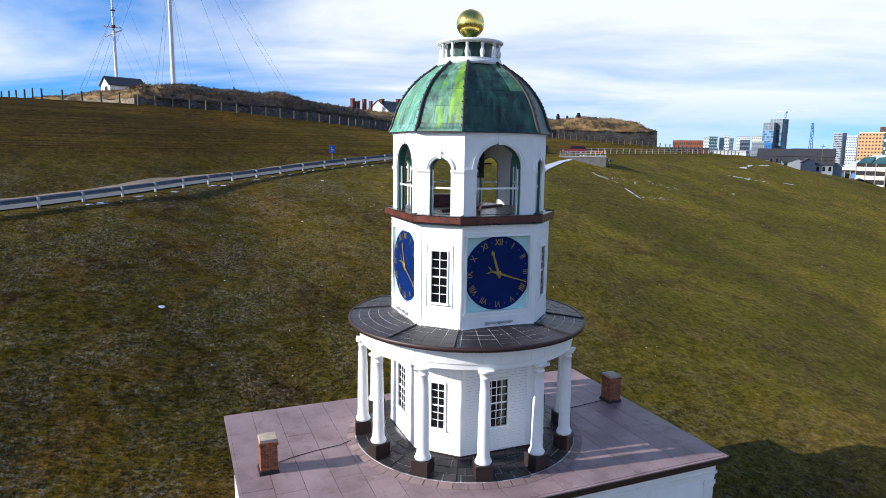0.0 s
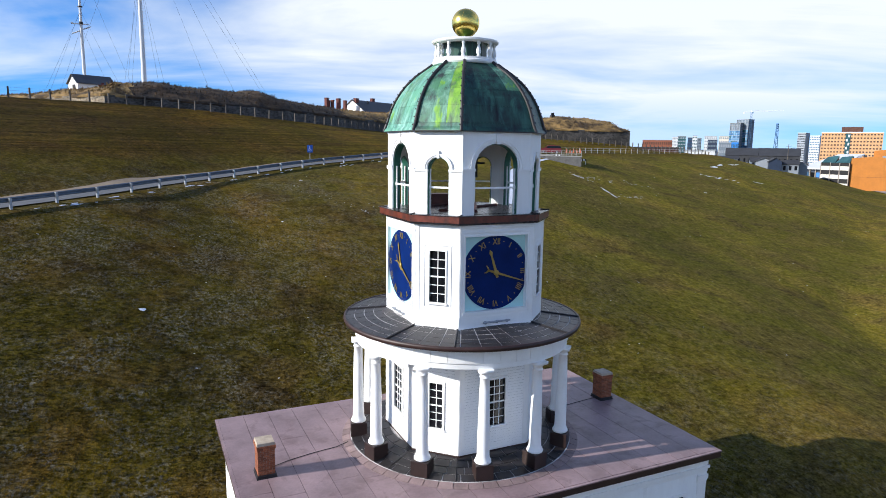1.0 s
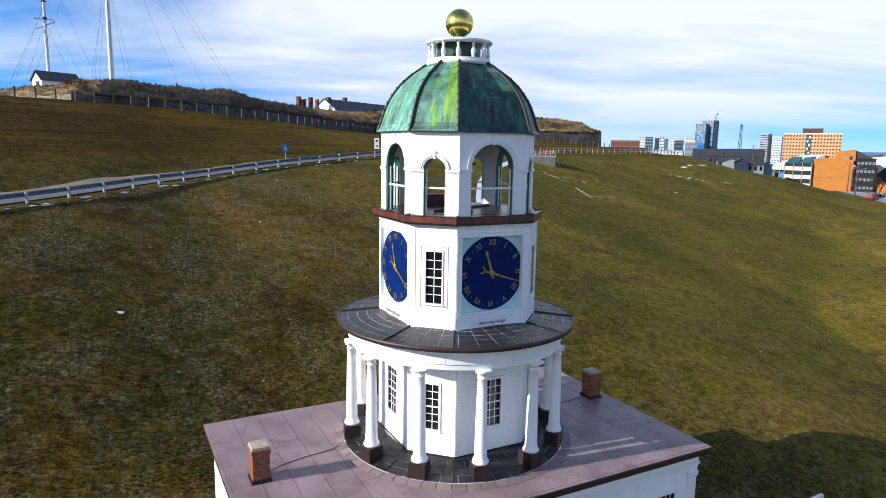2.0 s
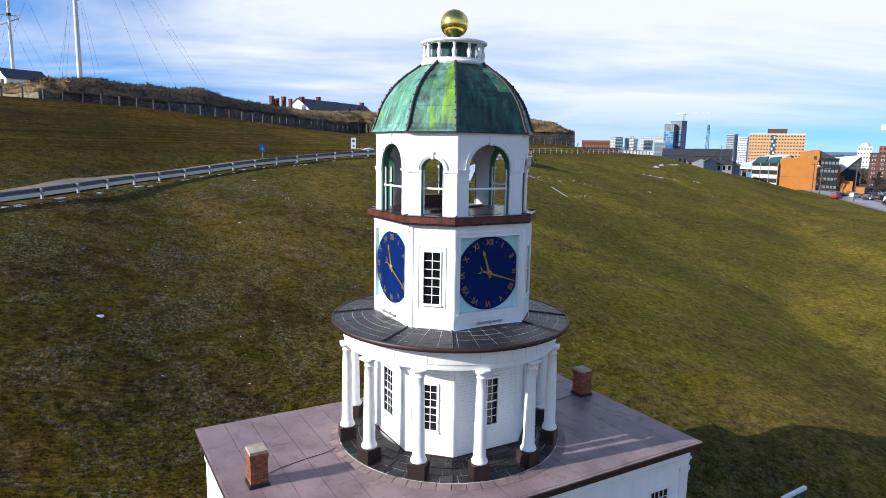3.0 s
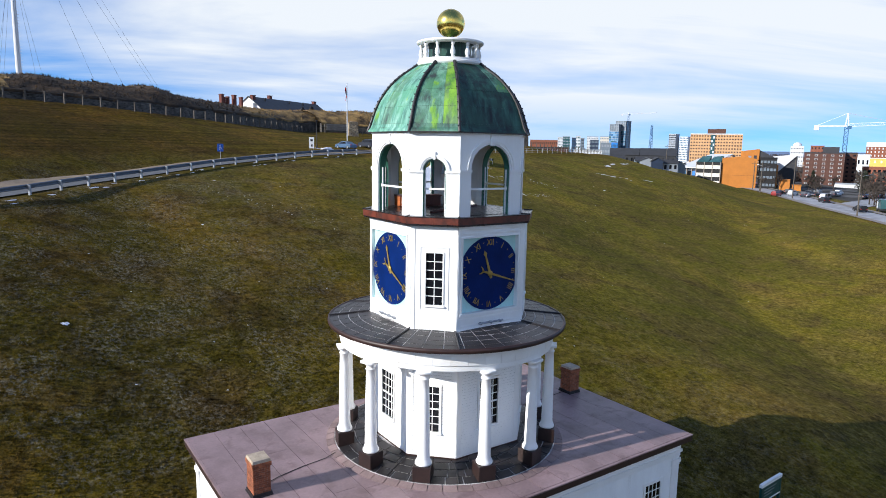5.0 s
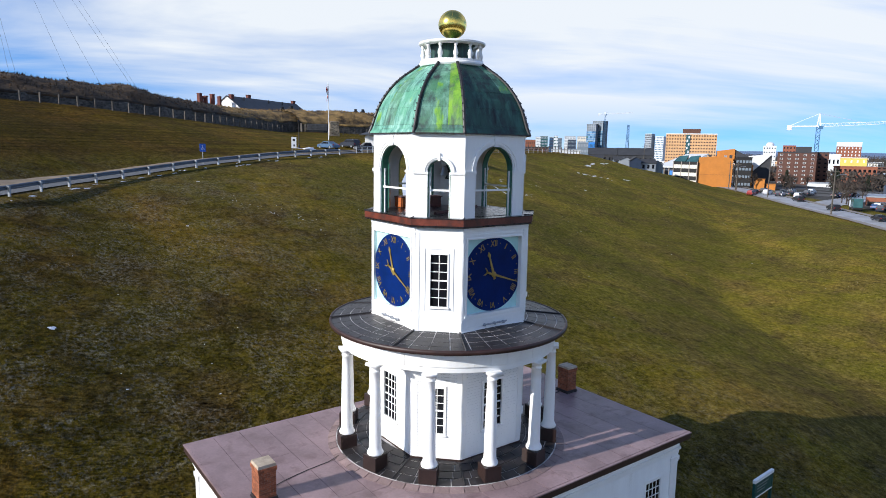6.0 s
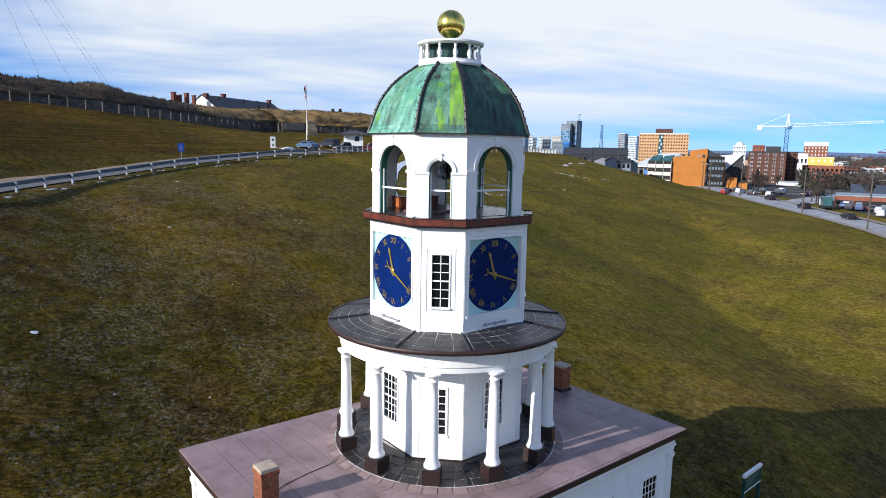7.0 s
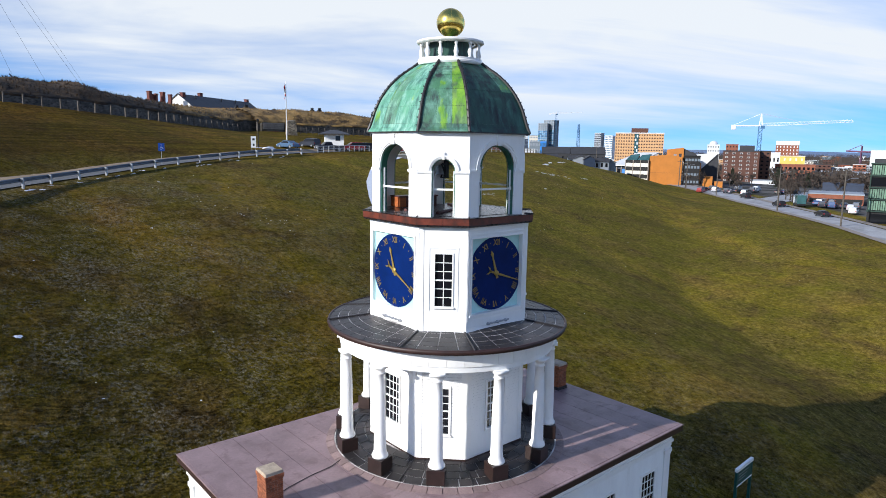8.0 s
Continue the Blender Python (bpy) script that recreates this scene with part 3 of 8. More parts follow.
def strip(name, xs, v0, v1, lift, material, label, category="road", kind="structure", ragged=0.0):
    """A band along the hill road between two offsets uphill of the guard rail."""
    bm = bmesh.new()
    rows = []
    for x in xs:
        dx = 8.0
        t = Vector((dx * 2, float(lookup(ROAD_LINE, x + dx) - lookup(ROAD_LINE, x - dx)), 0)).normalized()
        n = Vector((-t.y, t.x, 0))
        row = []
        for k in range(4):
            off = v0 + (v1 - v0) * k / 3 + (ragged * noise.noise((x * 0.4, k * 7.0, 3.1)) if k in (0, 3) else 0)
            p = Vector((x, float(lookup(ROAD_LINE, x)), 0)) + n * off
            row.append(bm.verts.new((p.x, p.y, float(ground_z(p.x, p.y)) + lift)))
        rows.append(row)
    for a, b in zip(rows, rows[1:]):
        for k in range(3):
            bm.faces.new((a[k], b[k], b[k + 1], a[k + 1]))
    return tagged(part(name, bm, material, smooth=True), label, category, kind=kind)


def lawn():
    """Short winter tussocks over the slopes, as single blades too many to count."""
    rng = np.random.default_rng(3)
    n = 520000
    x, y = rng.uniform(-34, 70, n), rng.uniform(-16, 60, n)
    off = lookup(ROAD_LINE, x) - y
    house = (x > -10.2) & (x < 9.6) & (y < 6.0) | (y < 4) & (x < 5)
    town = (x - 122) * -0.72 + (y - 17) * 0.69 < 0.6
    near = np.hypot(x + 14, y + 22)
    keep = (((off > 1.0) & (y < lookup(ROAD_LINE, x))) | ((off < -11) & (y < lookup(FENCE_LINE, x)) & (x < 45))) & ~house & ~town & (rng.random(n) < np.clip(1.7 - near / 45, 0.0, 1.0) * np.where(y > lookup(ROAD_LINE, x), 0.0, 1.0))
    x, y = x[keep], y[keep]
    n = len(x)
    z = ground_z(x, y) - 0.01
    a, s = rng.uniform(0, 2 * math.pi, n), rng.uniform(0.6, 1.5, n) * np.clip(np.hypot(x + 14, y + 22) / 90, 0.7, 1.2)
    w, h, lean = 0.07 * s, 0.12 * s * np.clip(1.1 - x / 50, 0.22, 1.0) * np.where(y > lookup(ROAD_LINE, x), 0.5, 1.0), rng.normal(0, 0.09, (2, n)) * s
    p = np.stack([x - w * np.cos(a), y - w * np.sin(a), z], 1)
    q = np.stack([x + w * np.cos(a), y + w * np.sin(a), z], 1)
    r = np.stack([x + lean[0], y + lean[1], z + h], 1)
    verts = np.stack([p, q, r], 1).reshape(-1, 3)
    me = bpy.data.meshes.new("grass")
    me.vertices.add(3 * n)
    me.vertices.foreach_set("co", verts.ravel())
    me.loops.add(3 * n)
    me.loops.foreach_set("vertex_index", np.arange(3 * n, dtype=np.int32))
    me.polygons.add(n)
    me.polygons.foreach_set("loop_start", np.arange(0, 3 * n, 3, dtype=np.int32))
    me.update()
    me.materials.append(BLADES)
    tagged(new("grass", me), "short brown and olive winter grass tussocks on the hill", "grass", kind="stuff")


build_ground()
lawn()
strip("road", np.arange(-60, 131, 1.5), 0.5, 6.2, 0.10, ASPHALT, "grey worn asphalt road along the hill behind a guard rail", "road")
strip("road_shoulder", np.arange(-60, 60, 1.0), 6.2, 8.9, 0.13, EARTH, "bare brown earth path along the road", "path", ragged=0.4)

# ---- the town clock: a long white house with a round colonnade, an octagonal clock stage, an open belfry and a copper dome ----
ROOF_Z = 5.43
clock = thing("town_clock", "white wooden octagonal clock tower with a green copper dome", "clock tower")
X0, X1, Y0, Y1 = -9.6, 8.98, -5.97, 5.25      # the roof's edges
WX0, WX1, WY0, WY1 = X0 + 0.38, X1 - 0.38, Y0 + 0.38, Y1 - 0.38


def flat_side(p, q):
    s = Side(1, 1, 0)
    p, q = Vector((*p, 0)), Vector((*q, 0))
    s.mid, s.u = (p + q) / 2, (q - p).normalized()
    s.n, s.half = s.u.cross(Vector((0, 0, 1))), (q - p).length / 2
    return s


def house():
    bm = bmesh.new()
    box(bm, WX0, WX1, WY0, WY1, -5.0, 5.1)
    body = part("wall", bm, WHITE, clock, "white painted clapboard wall")
    sides = [flat_side((WX0, WY0), (WX1, WY0)), flat_side((WX1, WY0), (WX1, WY1)), flat_side((WX0, WY1), (WX0, WY0))]
    spots = [[2.35, 5.6, 7.55], [], []]
    for s, us in zip(sides, spots):
        holes = []
        if us:
            for k in (-8.0, -4.95, -1.9, 1.15, 4.2, 7.26):
                holes.append((k - 0.50, k + 0.50, 1.5, 3.56))
        bm = bmesh.new()
        clapboards(bm, s, -s.half + 0.32, s.half - 0.32, -4.6, 4.5, 0.0, holes, 0.14)
        part("cladding", bm, [WHITE, LAP_SHADE], clock)
        for sg in (-1, 1):
            bm = bmesh.new()
            a, b = sorted((sg * (s.half - 0.46), sg * (s.half + 0.03)))
            s.box(bm, a, b, -4.6, 4.42, -0.02, 0.06)
            s.box(bm, a - 0.05, b + 0.05, 4.12, 4.30, -0.02, 0.11)
            s.box(bm, a - 0.02, b + 0.02, 4.02, 4.07, -0.02, 0.08)
            part("corner_pilaster", bm, WHITE_TRIM, clock)
        bm = bmesh.new()
        s.box(bm, -s.half - 0.06, s.half + 0.06, 4.42, 4.60, -0.02, 0.07)
        s.box(bm, -s.half - 0.12, s.half + 0.12, 4.60, 4.72, -0.02, 0.13)
        s.box(bm, -s.half - 0.06, s.half + 0.06, 4.72, 5.05, -0.02, 0.08)
        s.box(bm, -s.half - 0.22, s.half + 0.22, 5.05, 5.14, -0.02, 0.24)
        part("cornice", bm, WHITE_TRIM, clock)
        for h in holes:
            window(s, *h, 4, 6, clock, d=0.02, casing=0.13, deep=0.03)


def roof_deck():
    bm = bmesh.new()
    box(bm, X0 + 0.05, X1 - 0.05, Y0 + 0.05, Y1 - 0.05, 5.14, ROOF_Z - 0.025)
    deck = part("roof", bm, BROWN, clock, "flat roof of mauve membrane sheets with brown fascia")
    bm = bmesh.new()
    for a, b, c, d in ((X0, X1, Y0, Y0 + 0.05), (X0, X1, Y1 - 0.05, Y1), (X0, X0 + 0.05, Y0 + 0.05, Y1 - 0.05), (X1 - 0.05, X1, Y0 + 0.05, Y1 - 0.05)):
        box(bm, a, b, c, d, 5.12, ROOF_Z - 0.03)
    part("fascia", bm, BROWN, deck)
    # drip edge, a hand wide, round the roof
    bm = bmesh.new()
    for a, b, c, d in ((X0 - 0.02, X1 + 0.02, Y0 - 0.02, Y0 + 0.10), (X0 - 0.02, X1 + 0.02, Y1 - 0.10, Y1 + 0.02), (X0 - 0.02, X0 + 0.10, Y0 + 0.1, Y1 - 0.1), (X1 - 0.10, X1 + 0.02, Y0 + 0.1, Y1 - 0.1)):
        box(bm, a, b, c, d, ROOF_Z - 0.06, ROOF_Z - 0.012)
    part("drip_edge", bm, MAUVE, deck)
    return deck


def roof_sheets(deck):
    """Membrane sheets laid north to south with lapped seams and staggered cross joints."""
    n = 17
    w = (X1 - X0 - 0.2) / n
    rnd = random.Random(4)
    for i in range(n):
        x0 = X0 + 0.1 + i * w
        cut = Y0 + 0.1 + rnd.uniform(0.22, 0.75) * (Y1 - Y0)
        for a, b in ((Y0 + 0.1, cut), (cut, Y1 - 0.1)):
            bm = bmesh.new()
            t = rnd.uniform(-0.003, 0.003)
            box(bm, x0 + 0.009, x0 + w - 0.009, a + 0.007, b - 0.007, ROOF_Z - 0.024, ROOF_Z + t)
            part("roof_sheet", bm, MAUVE, deck)


COLUMN_R, APRON_R = 4.35, 4.68
RING = Vector((-0.04, 0.04, 0))           # the round colonnade stands a little off the octagon's axis


def apron(deck):
    """Slate apron round the foot of the tower inside a ring of curb blocks."""
    bm = bmesh.new()
    lathe(bm, [(APRON_R + 0.03, ROOF_Z - 0.02), (APRON_R + 0.03, ROOF_Z + 0.075), (2.9, ROOF_Z + 0.33), (2.0, ROOF_Z + 0.4), (2.0, ROOF_Z - 0.02)], 96)
    base = part("apron", bm, GROUT, clock, "dark slate apron with pale joints inside a curb ring")
    base.location = RING
    rnd = random.Random(9)
    rings = [3.02, 3.43, 3.85, 4.26, APRON_R]
    for k in range(4):
        r0, r1 = rings[k] + 0.019, rings[k + 1] - 0.019
        n = (30, 34, 38, 42)[k]
        for i in range(n):
            a0, a1 = 2 * math.pi * (i + 0.5 * (k % 2)) / n, 2 * math.pi * (i + 1 + 0.5 * (k % 2)) / n
            g = 0.017 / r0
            z = lambda r: ROOF_Z + 0.09 + (APRON_R - r) * 0.17 + rnd.uniform(-0.002, 0.002)
            bm = bmesh.new()
            sector(bm, r0, r1, a0 + g, a1 - g, z(r0), z(r1), 0.02, 2)
            part("slate", bm, SLATE, base)
    n = 56
    bm = bmesh.new()
    sector(bm, APRON_R + 0.04, APRON_R + 0.36, -math.pi / n + 0.003, math.pi / n - 0.003, ROOF_Z + 0.085, ROOF_Z + 0.012, 0.12, 2)
    me = mesh_from("curb_block", bm, CURB)
    for i in range(n):
        c = part("curb_block", me, CURB, base)
        c.rotation_euler = (0, 0, 2 * math.pi * i / n)
    for i in range(8):
        x, y = octagon(2.86, 1.52)[i]
        a = math.atan2(y, x)
        d = Vector((math.cos(a), math.sin(a), 0))
        bm = bmesh.new()
        tube(bm, [d * 3.1 + Vector((0, 0, ROOF_Z + 0.33)), d * (APRON_R - 0.02) + Vector((0, 0, ROOF_Z + 0.10))], 0.035, 6)
        part("hip_roll", bm, BATTEN, base)


def lower_stage():
    """Octagon behind the colonnade: boards between corner trims, one sash window a side."""
    a, w = 2.86, 1.52
    bm = bmesh.new()
    prism(bm, octagon(a - 0.1, w - 0.04), ROOF_Z + 0.2, 10.2)
    part("wall", bm, WHITE, clock)
    z0, z1 = ROOF_Z + 0.36, 9.72
    for i in range(8):
        s = Side(a, w, i)
        hw, wz0, wz1 = (0.46, 6.82, 8.70) if s.wide else (0.27, 6.82, 8.62)
        hole = (-hw, hw, wz0, wz1)
        for u0, u1, c, d in ((-s.half, -hw, z0, z1), (hw, s.half, z0, z1), (-hw, hw, z0, wz0), (-hw, hw, wz1, z1)):
            bm = bmesh.new()
            s.box(bm, u0, u1, c, d, -0.14, 0.0)
            part("wall_panel", bm, WHITE, clock)
        bm = bmesh.new()
        clapboards(bm, s, -s.half + 0.2, s.half - 0.2, z0 + 0.12, z1 - 0.3, 0.0, [(-hw - 0.1, hw + 0.1, wz0 - 0.09, wz1 + 0.1)], 0.115)
        part("cladding", bm, [WHITE, LAP_SHADE], clock)
        bm = bmesh.new()
        for sg in (-1, 1):
            u0, u1 = sorted((sg * (s.half - 0.2), sg * s.half))
            s.box(bm, u0, u1, z0 + 0.12, z1 - 0.3, -0.05, 0.034)
        s.box(bm, -s.half, s.half, z0 + 0.03, z0 + 0.12, -0.05, 0.045)
        s.box(bm, -s.half, s.half, z1 - 0.3, z1, -0.05, 0.045)
        part("corner_trim", bm, WHITE_TRIM, clock)
        bm = bmesh.new()
        s.box(bm, -s.half - 0.01, s.half + 0.01, z0 - 0.12, z0 + 0.035, -0.05, 0.055)
        part("foot_flashing", bm, BROWN, clock)
        window(s, *hole, 4 if s.wide else 2, 6, clock, d=0.025)


def colonnade():
    shaft = bmesh.new()
    lathe(shaft, [(0.295, 0), (0.312, 0.03), (0.312, 0.09), (0.285, 0.12), (0.280, 0.15), (0.252, 0.20), (0.236, 0.30), (0.228, 0.6), (0.222, 1.3), (0.208, 2.1), (0.188, 2.9), (0.172, 3.36),
                  (0.20, 3.375), (0.20, 3.40), (0.174, 3.415), (0.174, 3.50), (0.225, 3.56), (0.242, 3.585), (0.242, 3.60)], 28)
    box(shaft, -0.275, 0.275, -0.275, 0.275, 3.60, 3.71)
    for v in shaft.verts:
        v.co.z *= 3.58 / 3.71
    me = mesh_from("column", shaft, WHITE_TRIM)
    for p in me.polygons:
        p.use_smooth = len(p.vertices) == 4 and abs(p.normal.z) < 0.9 and p.area < 0.2
    bm = bmesh.new()
    v = box(bm, -0.335, 0.335, -0.335, 0.335, -0.58, 0.0)
    bmesh.ops.bevel(bm, geom=bm.edges[:], offset=0.015, segments=1, affect="EDGES")
    ped = mesh_from("pedestal", bm, PEDESTAL)
    for i in range(12):
        a = radians(15 + 30 * i)
        c = part("column", me, WHITE_TRIM, clock, "white tapered wooden column on a brown block")
        c.location, c.rotation_euler = RING + Vector((COLUMN_R * math.cos(a), COLUMN_R * math.sin(a), 6.12)), (0, 0, a)
        part("pedestal", ped, PEDESTAL, c, "dark brown block")


def entablature():
    bm = bmesh.new()
    lathe(bm, [(4.06, 9.70), (4.43, 9.70), (4.43, 9.88), (4.45, 9.90), (4.45, 10.36), (4.53, 10.39), (4.62, 10.50), (4.06, 10.50)], 128, closed=True)
    ring = part("entablature", bm, WHITE_TRIM, clock, "white curved entablature ring")
    ring.location = RING
    n = 44
    bm = bmesh.new()
    for j, (z0, z1, r) in enumerate(((9.915, 10.35, 4.475),)):
        sector(bm, r - 0.02, r, -math.pi / n + 0.0016, math.pi / n - 0.0016, z1, z1, z1 - z0, 2)
    me = mesh_from("frieze_board", bm, WHITE_TRIM)
    for i in range(n):
        c = part("frieze_board", me, WHITE_TRIM, ring)
        c.rotation_euler = (0, 0, 2 * math.pi * (i + 0.5) / n)
    bm = bmesh.new()
    lathe(bm, [(2.5, 10.05), (4.07, 10.05), (4.07, 10.09), (2.5, 10.09)], 64, closed=True)
    part("soffit", bm, WHITE, clock)


def skirt_roof():
    """Low slate roof over the colonnade."""
    r_out, z_out, z_in = 4.90, 10.66, 10.90
    slope = lambda r: z_out + (r_out - r) / (r_out - 2.7) * (z_in - z_out)
    bm = bmesh.new()
    lathe(bm, [(4.0, 10.50), (r_out - 0.03, 10.50), (r_out - 0.02, z_out - 0.03), (2.75, z_in - 0.03), (2.4, z_in - 0.03), (2.4, 10.50)], 128)
    base = part("skirt_roof", bm, GROUT, clock, "low conical slate roof with pale joints and brown edge")
    base.location = RING
    bm = bmesh.new()
    lathe(bm, [(r_out - 0.06, 10.485), (r_out + 0.02, 10.495), (r_out + 0.045, 10.58), (r_out + 0.03, 10.665), (r_out - 0.05, 10.675)], 128, closed=True)
    part("gutter_edge", bm, BROWN, base, "red-brown metal edge", smooth=True)
    rnd = random.Random(2)
    rings = [2.9, 3.30, 3.70, 4.10, 4.50, r_out - 0.04]
    for k in range(5):
        r0, r1 = rings[k] + 0.017, rings[k + 1] - 0.017
        n = 40
        for i in range(n):
            a0, a1 = 2 * math.pi * i / n, 2 * math.pi * (i + 1) / n
            g = 0.015 / r0
            dz = rnd.uniform(-0.003, 0.003)
            bm = bmesh.new()
            sector(bm, r0, r1, a0 + g, a1 - g, slope(r0) + dz - 0.018, slope(r1) + dz - 0.018, 0.02, 2)
            part("slate", bm, SLATE, base)
    for i in range(8):
        x, y = octagon(2.83, 1.59)[i]
        a = math.atan2(y, x)
        d = Vector((math.cos(a), math.sin(a), 0))
        bm = bmesh.new()
        tube(bm, [d * 2.95 + Vector((0, 0, slope(2.95))), d * (r_out + 0.01) + Vector((0, 0, slope(r_out)))], 0.04, 6)
        part("hip_roll", bm, BATTEN, base)


DIAL_Z, DIAL_R = 12.88, 1.42


def numeral(text, size):
    cu = bpy.data.curves.new("numeral", "FONT")
    cu.body, cu.size, cu.align_x, cu.align_y, cu.extrude = text, size, "CENTER", "CENTER", 0.008
    ob = new("numeral_source", cu)
    me = bpy.data.meshes.new_from_object(ob.evaluated_get(bpy.context.evaluated_depsgraph_get()))
    bpy.data.objects.remove(ob)
    for v in me.vertices:
        v.co.x *= 0.82
    me.materials.append(GILT)
    me.name = "numeral"
    return me


def hand(length, tail, width, leaf):
    """A gilt hand along +y: tapering blade, a hub, and a forked crescent tail or a leaf tip."""
    bm = bmesh.new()
    def flat(pts, z0=0.0, z1=0.018):
        lo, hi = [bm.verts.new((x, y, z0)) for x, y in pts], [bm.verts.new((x, y, z1)) for x, y in pts]
        bm.faces.new(lo[::-1]), bm.faces.new(hi)
        for i in range(len(pts)):
            j = (i + 1) % len(pts)
            bm.faces.new((lo[i], lo[j], hi[j], hi[i]))
    if leaf:
        flat([(-width, 0), (width, 0), (width * 0.55, length * 0.74), (width * 1.25, length * 0.86), (0, length), (-width * 1.25, length * 0.86), (-width * 0.55, length * 0.74)])
        flat([(-width * 0.9, -0.2), (width * 0.9, -0.2), (width, 0), (-width, 0)])
    else:
        flat([(-width, 0), (width, 0), (width * 0.35, length), (-width * 0.35, length)])
        flat([(-width * 0.8, -tail), (width * 0.8, -tail), (width, 0), (-width, 0)])
        flat([(-0.03, -tail + 0.01), (-0.15, -tail - 0.13), (-0.13, -tail - 0.03), (-0.02, -tail + 0.09), (0.02, -tail + 0.09), (0.13, -tail - 0.03), (0.15, -tail - 0.13), (0.03, -tail + 0.01)])
    lathe(bm, [(0.10, -0.006), (0.11, 0.012), (0.07, 0.032), (0.01, 0.036)], 20)
    return mesh_from("clock_hand", bm, GILT)


def clock_faces(sides):
    disc = bmesh.new()
    lathe(disc, [(DIAL_R, 0), (DIAL_R, 0.03), (DIAL_R - 0.012, 0.036)], 96)
    disc = mesh_from("dial", disc, DIAL)
    marks = {t: numeral(t, 0.34) for t in ("I", "II", "III", "IIII", "V", "VI", "VII", "VIII", "IX", "X", "XI", "XII")}
    dot = bmesh.new()
    lathe(dot, [(0.018, 0.03), (0.018, 0.042)], 8)
    dot = mesh_from("minute_dot", dot, GILT)
    short, long_ = hand(0.94, 0.2, 0.058, True), hand(1.28, 0.40, 0.044, False)
    for s, deep, minutes in sides:
        up = Matrix(((s.u.x, 0, s.n.x, 0), (s.u.y, 0, s.n.y, 0), (0, 1, 0, 0), (0, 0, 0, 1)))
        o = s.at(0.0, 0.004 - deep, DIAL_Z)
        d = part("dial", disc, DIAL, clock, "round blue clock dial with gilt numerals and hands")
        d.matrix_basis = Matrix.Translation(o) @ up
        for i, t in enumerate(("XII", "I", "II", "III", "IIII", "V", "VI", "VII", "VIII", "IX", "X", "XI")):
            q = part("numeral", marks[t], GILT, d)
            q.matrix_basis = pose(0, 0, 0, 0, 0, -30 * i) @ pose(0, DIAL_R - 0.235, 0.045)
            b = radians(75 - 30 * i)
            p = part("minute_dot", dot, GILT, d)
            p.location = ((DIAL_R - 0.2) * math.cos(b), (DIAL_R - 0.2) * math.sin(b), 0.004)
        for me, deg, z in ((short, 18.0, 0.06), (long_, minutes, 0.085)):
            h = part("clock_hand", me, GILT, d, "gilt clock hand")
            h.matrix_basis = pose(0, 0, z, 0, 0, deg)


